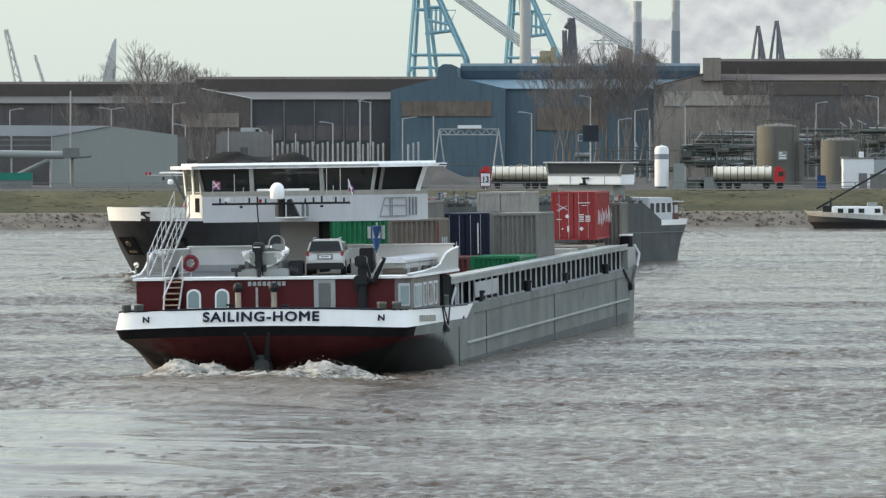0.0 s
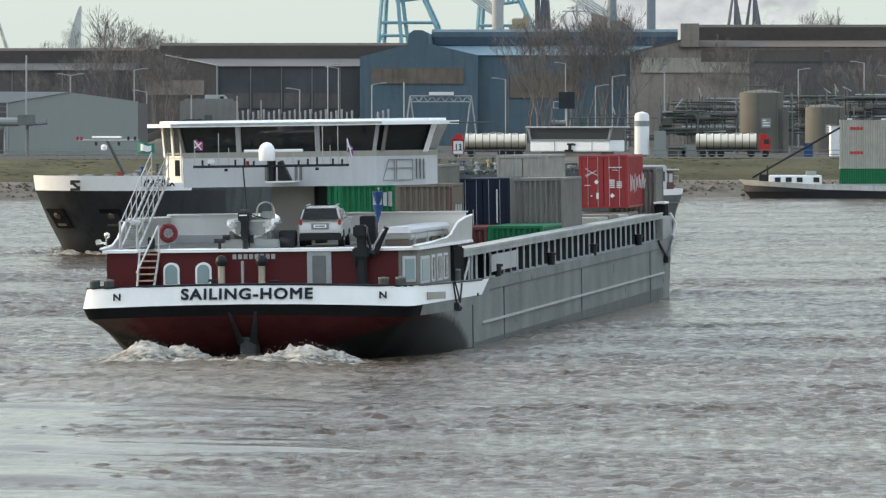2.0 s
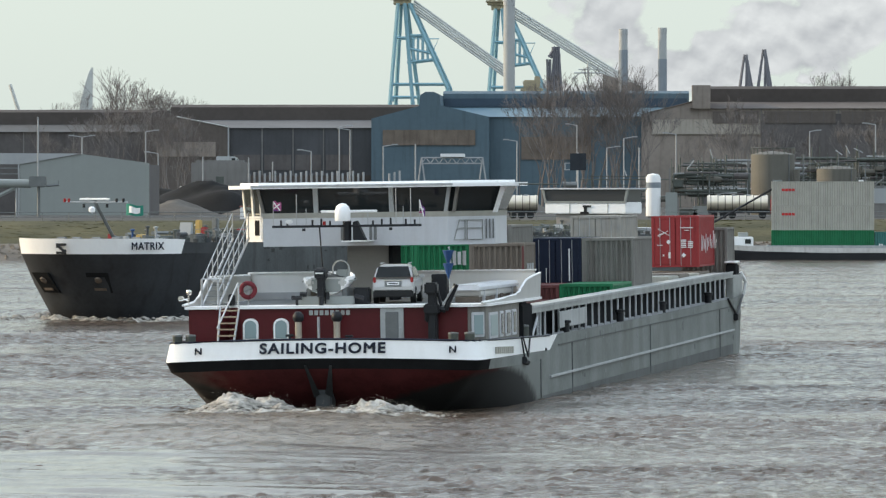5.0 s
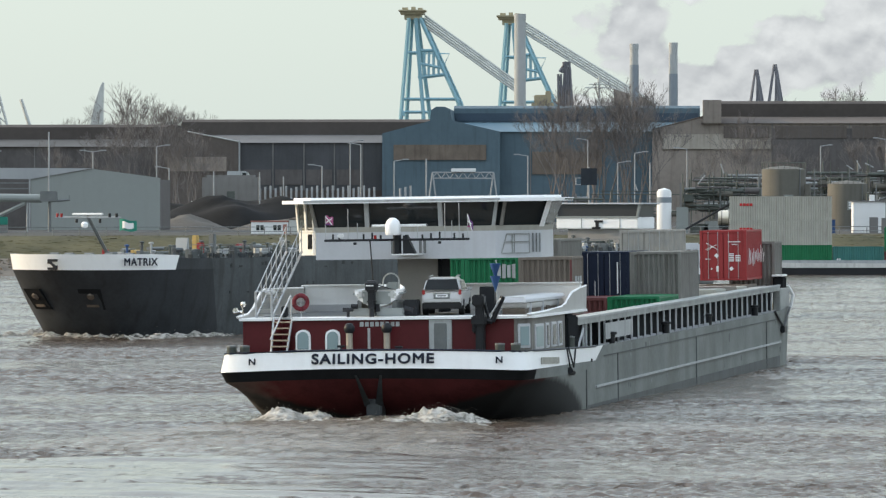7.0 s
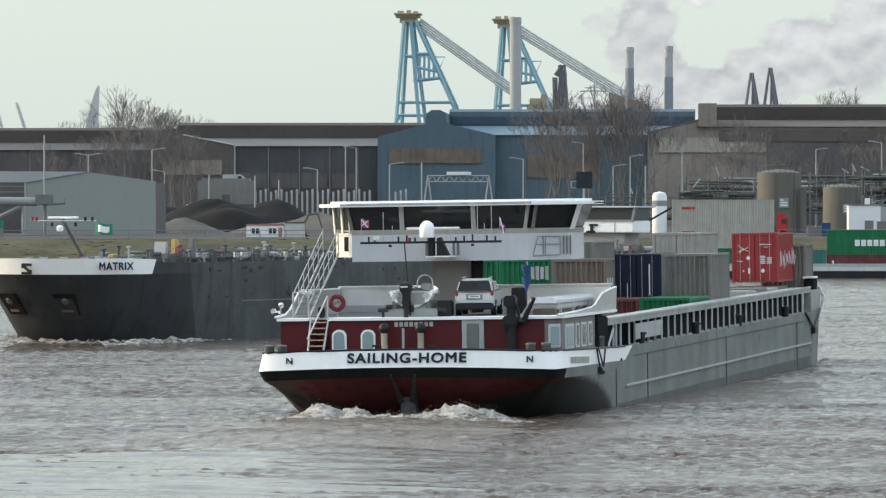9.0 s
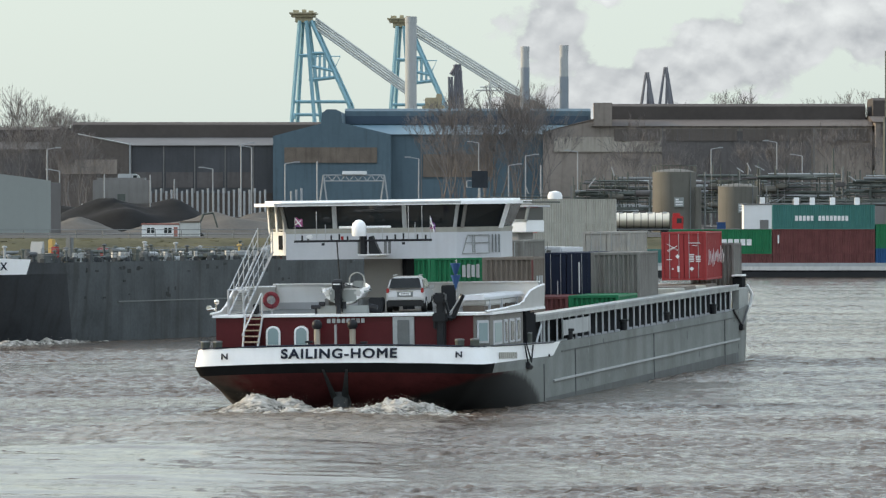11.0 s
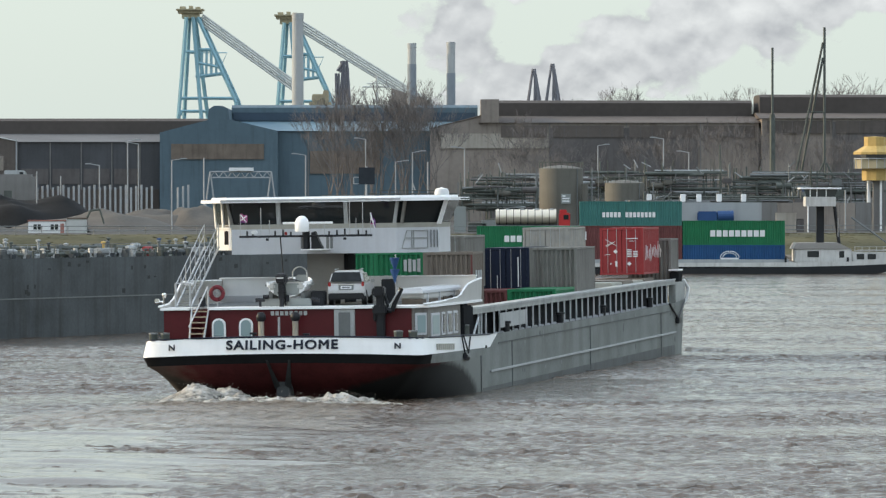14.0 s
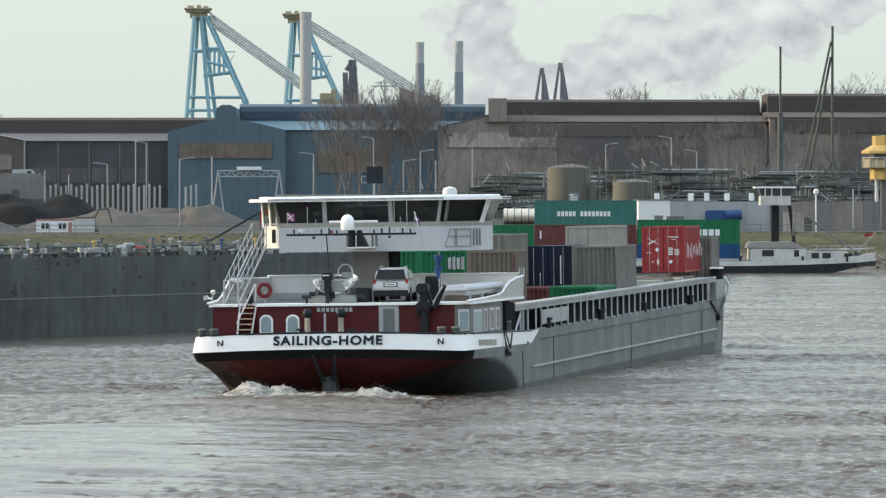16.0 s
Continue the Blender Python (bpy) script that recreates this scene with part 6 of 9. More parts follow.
for i in range(4):
    part("letter_block", boxes((0.27 + i * 0.22, 0.43 + i * 0.22, -0.03, 0.03, 1.66 - 0.03 * (i % 2), 2.22 + 0.04 * (i % 2))), BOX_PALE, green)
part("rust_edge", boxes((1.11, 1.2, -0.012, 0.01, 0.15, 2.45)), BOX_RUST, taupe)
navy_box = boxes_aboard[4]
part("label", boxes((0.62, 0.68, -0.03, 0.0, 0.6, 2.1)), CLOTH_WHITE, navy_box)
part("label", boxes((-0.45, -0.42, -0.03, 0.0, 0.5, 1.2)), CLOTH_WHITE, navy_box)
on_barge = [o for o, key, m in LOADS if key == "barge" and o.name.startswith("shipping_container")]


def side_blocks(con, y0, n, w, gap, z0, z1, material, skip=()):
    """Plain blocks in place of lettering on the side towards the camera."""
    for i in range(n):
        if i not in skip:
            part("letter_block", boxes((-1.245, -1.215, y0 - i * (w + gap) - w, y0 - i * (w + gap), z0, z1)), material, con)


side_blocks(on_barge[1], 11.0, 4, 0.34, 0.06, 1.75, 2.05, RED), side_blocks(on_barge[2], 11.0, 4, 0.34, 0.06, 1.75, 2.05, RED)
side_blocks(on_barge[0], 8.0, 9, 0.52, 0.14, 0.4, 1.0, CLOTH_WHITE)
side_blocks(on_barge[10], 8.9, 9, 0.58, 0.16, 1.0, 1.75, CLOTH_WHITE)
side_blocks(on_barge[8], 9.5, 14, 0.34, 0.12, 1.0, 1.6, CLOTH_WHITE, (5,))
for r in (0.55, 0.75):
    bm = bmesh.new()
    chain(bm, [(-1.25, 6.6 + 1.5 * r * math.cos(a), 1.4 + r * math.sin(a)) for a in np.linspace(0, math.pi, 10)], 0.05, 4)
    part("emblem_arc", bm, CLOTH_WHITE, on_barge[9])
part("emblem_base", boxes((-1.25, -1.215, 5.5, 7.7, 1.1, 1.38)), CLOTH_WHITE, on_barge[9])
side_blocks(on_barge[3], 5.6, 2, 0.18, 0.1, 0.7, 1.5, CLOTH_WHITE)
side_blocks(on_barge[4], 11.6, 1, 0.2, 0.1, 1.2, 2.2, CLOTH_WHITE), side_blocks(on_barge[7], 11.6, 1, 0.2, 0.1, 1.2, 2.2, CLOTH_WHITE)
side_blocks(on_barge[5], 8.9, 9, 0.58, 0.16, 1.0, 1.75, CLOTH_WHITE)


# ---- tanker fittings ----
def fit_tanker(ship):
    lettering("name_lettering", "MATRIX", 0.64, 2.58, NAVY, ship, Matrix.Translation((-4.73, -2.88, 4.34)) @ pose(0, 0, 0, 90, 0, -115.6), "dark letters MATRIX")
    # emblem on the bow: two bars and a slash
    bm = bmesh.new()
    box(bm, -0.36, 0.36, 0.18, 0.34, -0.02, 0.02), box(bm, -0.36, 0.36, -0.34, -0.18, -0.02, 0.02)
    tube(bm, (-0.3, 0.25, 0), (0.3, -0.25, 0), 0.09, 5), box(bm, -0.36, -0.2, 0.05, 0.2, -0.02, 0.02), box(bm, 0.2, 0.36, -0.2, -0.05, -0.02, 0.02)
    bm.transform(Matrix.Translation((-0.05, 0.03, 4.2)) @ pose(0, 0, 0, 90, 0, 180))
    part("bow_emblem", bm, BLACK, ship)
    for x, rz in ((2.2, -20), (-1.7, 9)):
        w = 0.74
        rake = Matrix.Identity(4)
        rake[1][2], rake[1][3] = 0.83, -0.83 * 2.0
        q = Matrix.Translation((x, -2.02, 0)) @ pose(0, 0, 0, 0, 0, rz) @ rake
        bm = boxes((-w, w, -0.5, 0.06, 1.35, 2.65))
        bm.transform(q)
        a = part("anchor_pocket", bm, MATT_BLACK, ship, "dark anchor pocket in the bow")
        bm = bmesh.new()
        lathe(bm, [(0.08, 0), (0.26, 0.12), (0.26, 0.3), (0.08, 0.42)], 0, 0.0, 1.95, 12)
        box(bm, -0.4, 0.4, 0.0, 0.14, 1.5, 1.66)
        bm.transform(q)
        part("anchor", bm, SHEET_BROWN, a, "dull brown anchor")
    # bow mast leaning forward
    mast = part("bow_mast", tubes(((0, -7.6, 4.3), (0, -4.5, 7.2), 0.12)), PIPE_GREY, ship, "leaning bow mast")
    for x in (-0.7, 0.7):
        part("mast_stay", tubes(((x, -8.2, 4.3), (0, -6.9, 5.0), 0.07)), PIPE_GREY, mast)
    part("radar_scanner", boxes((-1.1, 1.1, -4.6, -4.4, 7.28, 7.42), bevel=0.04), WHITE, mast)
    part("crossbar", tubes(((-2.4, -4.5, 7.15), (2.3, -4.5, 7.15)), r=0.05), STEEL, mast)
    for x, z in ((-2.1, 7.15), (-1.6, 7.15), (-0.9, 6.8), (0.8, 6.8), (1.9, 7.15), (2.2, 7.15)):
        bm = bmesh.new()
        lathe(bm, [(0.09, 0), (0.09, 0.24), (0, 0.26)], x, -4.5, z, 8)
        part("navigation_lamp", bm, LAMP_RED if x > 1.8 else BLACK, mast)
    bm = bmesh.new()
    lathe(bm, [(0.05, 0), (0.2, 0.08), (0.22, 0.3), (0.1, 0.42)], 0.1, -4.3, 6.45, 12)
    part("horn", bm, WHITE, mast)
    bm, field = bmesh.new(), bmesh.new()
    for b_, x0, x1, z0, z1, y in ((bm, -2.3, -3.5, 6.3, 7.05, -4.5), (field, -2.52, -3.3, 6.45, 6.9, -4.44)):
        v0 = None
        for j in range(7):
            f = j / 6
            x, dy, dz = x0 + (x1 - x0) * f, 0.1 * math.sin(f * 5), -0.12 * f + 0.04 * math.sin(f * 7)
            v = (b_.verts.new((x, y + dy, z0 + dz + 0.1 * f)), b_.verts.new((x, y + dy, z1 + dz)))
            if v0:
                b_.faces.new((v0[0], v[0], v[1], v0[1]))
            v0 = v
    fl = part("flag", bm, TEAL_TARP, ship, "green-edged flag with white field")
    part("flag_field", field, CLOTH_WHITE, fl)
    # deck pipes, fittings and rails
    for x in (-4.2, -3.0, -1.6, -0.4, 0.9, 2.4, 3.7):
        z = 4.75 + (0.35 if abs(x) < 1 else 0)
        part("deck_pipe", tubes(((x, -84, z), (x, -14, z), 0.13)), PIPE_GREY if int(x * 10) % 2 else PIPE_DARK, ship)
    r = random.Random(11)
    paints = (PIPE_GREY, PIPE_DARK, PIPE_DARK, DECK, DARK_HULL, PALE_STEEL)
    for i in range(290):
        y, x, h = -8.5 - i * 0.26, r.uniform(-5.3, 3.0), r.uniform(0.4, 1.3)
        kind = r.random()
        bm = bmesh.new()
        if kind < 0.4:
            lathe(bm, [(0.08, 0), (0.08, h), (0.17, h + 0.02), (0.17, h + 0.11), (0, h + 0.16)], x, y, 4.3, 8)
        elif kind < 0.7:
            tube(bm, (x, y - 0.5, 4.3 + h * 0.7), (x, y + 0.5, 4.3 + h * 0.7), 0.15, 8)
            box(bm, x - 0.1, x + 0.1, y - 0.1, y + 0.1, 4.3, 4.3 + h * 0.7)
        else:
            box(bm, x - 0.14, x + 0.14, y - 0.2, y + 0.2, 4.3, 4.3 + h * 0.8)
        part("deck_fitting", bm, BLUE if i % 29 == 5 else BOX_RED if i % 67 == 7 else YELLOW if i % 97 == 9 else PALE_STEEL if i % 13 == 3 else r.choice(paints), ship)
    shapes = []
    for k in range(5):  # small valves and vents along the near side
        bm = bmesh.new()
        h = 0.3 + 0.13 * k
        tube(bm, (0, 0, 4.3), (0, 0, 4.3 + h), 0.03 + 0.01 * k, 6)
        if k % 2:
            tube(bm, (-0.1, 0, 4.3 + h), (0.14, 0.1, 4.3 + h), 0.07, 6)
        else:
            box(bm, -0.08, 0.08, -0.16, 0.16, 4.3 + h * 0.6, 4.3 + h)
        shapes.append(part("deck_valve", bm, (PIPE_GREY, PALE_STEEL, DARK_HULL, PIPE_DARK, STEEL)[k], ship))
        shapes[-1].location = (-4.9, -9.0 - k, 0)
    for i in range(250):
        ob = new("deck_valve", r.choice(shapes).data)
        ob.parent, ob.location, ob.rotation_euler = ship, (r.uniform(-5.3, -3.4), -10 - i * 0.29, 0), (0, 0, r.uniform(0, 3))
    for i in range(42):
        y = -8.0 - i * 1.8
        part("rail_post", tubes(((-5.4, y, 4.5), (-5.4, y, 5.4)), r=0.022), PIPE_GREY, ship)
        part("deck_bracket", boxes((-5.66, -5.35, y - 0.1, y + 0.1, 4.5, 4.8), bevel=0.02), DARK_HULL, ship)
        if i % 7 == 1:
            part("deck_box", boxes((-5.0, -4.5, y - 0.75, y + 0.75, 4.3, 5.1), bevel=0.04), r.choice((PALE_STEEL, DECK, PIPE_GREY)), ship)
    for z in (5.4, 5.0):
        part("hand_rail", tubes(((-5.4, -8, z), (-5.4, -82, z)), r=0.018), PIPE_GREY, ship)
    part("deck_locker", boxes((-1.15, -0.8, -17.2, -16.8, 4.3, 5.95), bevel=0.05), YELLOW, ship, "ochre yellow hose cabinet")
    part("deck_locker", boxes((-1.9, -1.5, -18.2, -17.8, 4.3, 6.05), bevel=0.05), PIPE_GREY, ship)
    part("deck_locker", boxes((-3.6, -3.2, -13.4, -13.0, 4.3, 5.5), bevel=0.05), BOX_RED, ship, "red fire cabinet")
    bm = bmesh.new()
    prism(bm, [(-15.0, 5.0), (-14.6, 5.0), (-14.8, 5.8), (-14.95, 5.8)], 0, -1.6, -0.75)
    part("tilted_cover", bm, PALE_SHEET, ship)
    # scuffs on the side plating
    for i in range(46):
        y, z, h = r.uniform(-12, -80), r.choice((2.9, 3.3, 4.05, 4.3, 2.5)) + r.uniform(-0.15, 0.15), r.uniform(0.08, 0.3)
        part("scuff_mark", boxes((-5.758, -5.74, y - r.uniform(0.1, 0.4), y + 0.1, z - h, z)), BLACK, ship)
    # anchor gear on the foredeck
    for x in (-3.0, -1.8, -0.6, 0.9, 2.3):
        part("windlass", tubes(((x - 0.3, -3.4 - abs(x) * 0.4, 4.75), (x + 0.3, -3.4 - abs(x) * 0.4, 4.75), 0.17), ((x, -3.4 - abs(x) * 0.4, 4.3), (x, -3.4 - abs(x) * 0.4, 4.75), 0.08), seg=10), PIPE_GREY, ship)
    # accommodation and wheelhouse aft
    part("deckhouse", boxes((-4.6, 4.6, -91.5, -86, 2.9, 5.0), bevel=0.1), HOUSE_WHITE, ship, "white aft deckhouse")
    part("wheelhouse_trunk", boxes((-2.6, 2.6, -85.4, -82.8, 2.9, 6.15), bevel=0.06), INNER_GREY, ship)
    wh = part("wheelhouse", boxes((-3.4, 3.4, -85.6, -82.5, 6.1, 7.0), bevel=0.06), WHITE, ship, "white wheelhouse")
    part("window_band", boxes((-3.38, 3.38, -85.4, -82.52, 7.0, 7.95)), DULL_GLASS, wh, "dark wheelhouse windows")
    bm = bmesh.new()
    prism(bm, [(-3.4, 7.0), (-3.25, 7.0), (-3.45, 7.98), (-3.65, 7.98)], 1, -82.6, -82.4)
    part("corner_post", bm, SHEET_GREY, wh)
    bm = bmesh.new()
    prism(bm, [(3.4, 7.0), (3.25, 7.0), (3.45, 7.98), (3.65, 7.98)], 1, -82.6, -82.4)
    part("corner_post", bm, SHEET_GREY, wh)
    part("wheelhouse_roof", boxes((-3.75, 3.75, -85.9, -82.25, 7.96, 8.08), bevel=0.04), HOUSE_WHITE, wh)
    part("window_sill", boxes((-3.44, 3.44, -82.58, -82.44, 6.92, 7.06)), SHEET_GREY, wh)
    for x in (-1.9, 1.3):
        part("panel_seam", boxes((x - 0.025, x + 0.025, -82.52, -82.47, 6.15, 6.9)), SHEET_GREY, wh)
    part("emblem", boxes((-0.5, 0.2, -82.48, -82.42, 6.6, 6.75), (-0.3, 0.4, -82.48, -82.42, 6.1, 6.25), (-0.15, 0.1, -82.48, -82.42, 6.2, 6.65)), BLACK, wh)
    for i in range(4):
        for x in (-4.63, 4.57):
            part("window", boxes((x, x + 0.06, -91.0 + i * 1.3, -90.2 + i * 1.3, 3.7, 4.5), bevel=0.02), GLASS, ship)
    aft_house = part("stern_cabin", boxes((-3.8, 3.8, -95.0, -91.5, 2.9, 4.55), bevel=0.12), MAROON, ship, "maroon stern cabin")
    for y in (-94.6, -93.5, -92.4):
        for x in (-3.83, 3.77):
            part("window", boxes((x, x + 0.06, y, y + 0.75, 3.6, 4.3), bevel=0.02), HOUSE_WHITE, aft_house)
    part("cabin_roof", boxes((-4.1, 4.1, -95.4, -91.4, 4.55, 4.65), bevel=0.03), HOUSE_WHITE, aft_house)
    part("stern_gear", boxes((2.0, 4.0, -91.0, -88.4, 5.0, 5.9), bevel=0.25), SILVER, ship, "silver car on the after deckhouse")
    part("stern_rail", tubes(((-3.8, -95.8, 3.2), (-3.8, -95.8, 4.1)), ((3.8, -95.8, 3.2), (3.8, -95.8, 4.1)), ((-3.8, -95.8, 4.1), (3.8, -95.8, 4.1)), r=0.04), STEEL, ship)


fit_tanker(tanker_ship)


def fit_barge(ship):
    # stern accommodation, raised wheelhouse on two posts
    house = part("deckhouse", boxes((-3.6, 3.6, -75.1, -68.4, 1.1, 2.75), bevel=0.12), PALE_WHITE, ship, "off-white stern deckhouse")
    bm = bmesh.new()
    prism(bm, [(-75.0, 2.75), (-68.1, 2.75), (-68.5, 3.45), (-73.4, 3.5)], 0, -3.7, 3.7)
    part("deckhouse_roof", bm, INNER_GREY, house)
    part("aft_house", boxes((-3.2, 3.2, -80.1, -75.1, 1.2, 2.35), bevel=0.12), PALE_WHITE, ship)
    for y0, y1, z0, z1 in ((-71.2, -69.8, 1.75, 2.5), (-74.2, -73.6, 1.7, 2.5), (-76.6, -75.7, 1.5, 2.15), (-78.0, -77.0, 1.5, 2.15), (-80.6, -79.6, 1.6, 2.1)):
        part("window", boxes((-3.64, -3.58, y0, y1, z0, z1), bevel=0.02) if y0 > -74.8 else boxes((-3.24, -3.18, y0, y1, z0, z1), bevel=0.02), GLASS, house)
    part("wheelhouse_post", boxes((-0.6, 0.6, -72.0, -71.1, 3.4, 7.85), bevel=0.05), BLACK, ship, "black lifting column")
    part("wheelhouse_post", tubes(((0.3, -73.9, 3.0), (0.3, -73.3, 7.9), 0.22), seg=10), BLACK, ship)
    wh = part("wheelhouse", boxes((-2.2, 2.2, -73.3, -69.7, 7.8, 8.95), bevel=0.05), PALE_WHITE, ship, "off-white raised wheelhouse")
    bm = bmesh.new()
    prism(bm, [(-73.2, 8.95), (-69.8, 8.95), (-69.5, 9.85), (-73.5, 9.85)], 0, -2.1, 2.1)
    part("window_band", bm, GLASS, wh)
    part("wheelhouse_roof", boxes((-2.6, 2.6, -74.0, -69.0, 9.85, 10.05), bevel=0.05), WHITE, wh)
    for y in (-72.2, -71.1, -70.3):
        part("window_post", boxes((-2.16, -2.1, y, y + 0.12, 8.95, 9.85)), WHITE, wh)
    part("mast_pole", tubes(((-1.5, -73.6, 4.2), (-1.5, -73.6, 6.4)), r=0.05), POST, ship)
    part("jib", tubes(((0, -75.3, 6.5), (0, -81.3, 2.2), 0.12)), PIPE_GREY, ship)
    part("flagstaff", tubes(((0, -81.0, 1.8), (0.0, -83.6, 4.6)), r=0.04), STEEL, ship)
    bm = bmesh.new()
    for i, mt in enumerate((0,)):
        v = [bm.verts.new(p) for p in ((0, -83.2, 4.2), (0.2, -82.3, 4.0), (0.2, -82.2, 4.4), (0, -83.3, 4.6))]
        bm.faces.new(v)
    part("flag", bm, BOX_RED, ship, "small faded ensign")
    part("stern_rail", tubes(((-3.0, -80.6, 2.6), (0, -83.4, 2.7)), ((3.0, -79.6, 2.6), (0, -83.4, 2.7)), ((-3.0, -79.6, 1.6), (-3.0, -79.6, 2.6)), r=0.04), STEEL, ship)
    for i in range(9):  # rail and gear on the after deck
        y = -75.5 - i * 0.85
        part("aft_rail_post", tubes(((-3.2, y, 2.0), (-3.2, y, 3.0)), r=0.03), STEEL, ship)
    for z in (2.55, 3.0):
        part("aft_rail", tubes(((-3.2, -75.5, z), (-3.2, -82.3, z)), r=0.025), STEEL, ship)
    part("awning", boxes((-2.6, 2.6, -80.2, -76.2, 2.5, 2.6), bevel=0.03), INNER_GREY, ship)
    part("stern_winch", boxes((-1.2, 1.2, -81.8, -81.0, 1.4, 2.2), bevel=0.1), PIPE_DARK, ship)
    for y in (-67.2, -74.6, -79.9):
        part("bollard", tubes(((-3.9, y, 1.1), (-3.9, y, 1.75)), r=0.14, seg=10), BLACK, ship)
    # fore cabin, derrick
    part("fore_cabin", boxes((-2.6, 2.6, -9.8, -3.6, 1.2, 2.5), bevel=0.1), WHITE, ship, "white forward cabin")
    for y in (-4.9, -6.2, -7.5, -9.5):
        part("window", boxes((-2.66, -2.58, y, y + 0.7, 1.7, 2.25)), GLASS, ship)
    part("cabin_box", boxes((-1.5, 1.5, -9.2, -8.0, 2.45, 3.0), bevel=0.05), SHEET_GREY, ship)
    part("fore_derrick", tubes(((0, -1.6, 2.2), (0, -13.5, 9.0), 0.14), ((0, -3.4, 1.6), (0, -3.4, 3.6), 0.12)), BLACK, ship, "black lowered derrick boom")
    part("windlass", boxes((-1.0, 1.0, -3.4, -2.4, 1.6, 2.6), bevel=0.1), BLACK, ship)
    part("stem_anchor", boxes((-1.9, -1.6, -2.6, -2.2, 0.5, 1.3)), PIPE_GREY, ship)


fit_barge(barge)


# ---- broken water round the moving ships ----
def foam(name, label, x0, x1, y0, y1, height, step, key, seed, material=None, drops=260):
    """Broken water as a rough sheet that only rises above the river where height() lifts it."""
    nx, ny = int((x1 - x0) / step), int((y1 - y0) / step)
    bm = bmesh.new()
    grid = []
    for i in range(nx + 1):
        row = []
        for j in range(ny + 1):
            x, y = x0 + i * step, y0 + j * step
            n1 = noise.noise((x * 0.9 + seed, y * 0.9, 0.3)) + 0.6 * noise.noise((x * 2.3, y * 2.3 + seed, 1.7)) + 0.45 * noise.noise((x * 5.1, y * 5.1, seed)) + 0.22 * noise.noise((x * 11.3, y * 11.3, seed + 4))
            row.append(bm.verts.new((x + 0.3 * step * noise.noise((x * 4, y * 4, 9)), y, height(x, y, n1))))
        grid.append(row)
    for i in range(nx):
        for j in range(ny):
            q = (grid[i][j], grid[i + 1][j], grid[i + 1][j + 1], grid[i][j + 1])
            if max(v.co.z for v in q) > -0.12:
                bm.faces.new(q)
    bmesh.ops.delete(bm, geom=[v for v in bm.verts if not v.link_faces], context="VERTS")
    r = random.Random(int(seed * 10))
    crest = [v.co.copy() for v in bm.verts if v.co.z > 0.12]
    for c in r.sample(crest, min(len(crest), drops)):  # spray
        p, s = c + Vector((r.uniform(-0.3, 0.3), r.uniform(-0.3, 0.3), abs(r.gauss(0, 0.12)))), r.uniform(0.007, 0.02)
        v = [bm.verts.new(p + Vector(q) * s) for q in ((-1, -0.6, -0.5), (1, -0.5, -0.6), (0, 1, -0.4), (0.1, 0, 0.9))]
        for f in ((0, 1, 2), (0, 1, 3), (1, 2, 3), (2, 0, 3)):
            bm.faces.new([v[q] for q in f])
    ob = part(name, bm, material or FOAM)
    if sum(f.normal.z * f.area for f in ob.data.polygons) < 0:
        ob.data.flip_normals()
    ob.data.shade_smooth()
    tagged(ob, label, "wake" if material else "foam", kind="stuff")
    return load(ob, key, 0, 0, WATER_Z)


def crest(cx, cy, sx, sy, top):
    """Height of one lump of broken water."""
    def height(x, y, n):
        base = -0.34 + top * math.exp(-((x - cx) / sx) ** 2 - ((y - cy) / sy) ** 2)
        return base + n * (0.10 + 0.26 * max(0, base + 0.34))
    return height


WASH = [foam("stern_wash", label, x0, x1, y0, y1, crest(*c), 0.075, "wash", sd) for label, x0, x1, y0, y1, c, sd in (
    ("creamy broken water behind the port propeller", -6.5, 0.6, -4.0, 2.2, (-2.7, -0.6, 2.3, 1.9, 0.86), 2.0),
    ("creamy broken water behind the starboard propeller", -0.6, 6.2, -4.5, 2.2, (2.6, -0.9, 2.5, 1.9, 0.76), 3.1),
    ("low broken water spread behind the stern", -7.5, 8.0, -7.0, 1.6, (0.3, -2.8, 6.2, 2.4, 0.54), 4.4))]


def wake(x, y, n):
    w = 5.6 + 0.17 * abs(y)
    env = math.exp(-(abs(x + 0.02 * y) / w) ** 2) * min(1.0, max(0.0, (y + 120) / 30))
    ridge = math.sin(y * 1.1 + 0.3 * x + 1.3 * math.sin(x * 0.5)) * 0.014 + 0.012 * n
    streak = noise.noise((x * 0.09, y * 0.30, 2.0)) + 0.6 * noise.noise((x * 0.3, y * 0.8, 5.0))  # slicks drawn out across the trail
    return -0.17 + 0.27 * env + ridge * (0.3 + 0.7 * env) + 0.16 * streak * min(1.0, max(0.0, (-12 - y) / 20))


def churned(x, y, n):
    env = math.exp(-(abs(x) / (7.6 + 0.12 * abs(y))) ** 4) * min(1.0, max(0.0, (y + 38) / 14))
    return wake(x, y, 0) - 0.05 + 0.09 * env + n * 0.10 * env


foam("wake", "smoothed brown water trailing behind the stern", -34, 34, -122, 0.5, wake, 0.33, "level", 4.0, WAKE_WATER, 0)
foam("churned_wake", "lumpy stirred-up brown water behind the stern", -13, 13, -38, 0.8, churned, 0.22, "level", 5.0, CHURNED_WATER, 0)


def side_wave(x, y, n):
    """The low crest that the bow throws off to its side."""
    back = y - 86.0 + 1.1 * (x - 6.0)
    fade = math.exp(-((x - 6.0) / 5.5) ** 2)
    return -0.22 + 0.42 * math.exp(-(back / 2.2) ** 2) * fade + n * 0.12 * fade


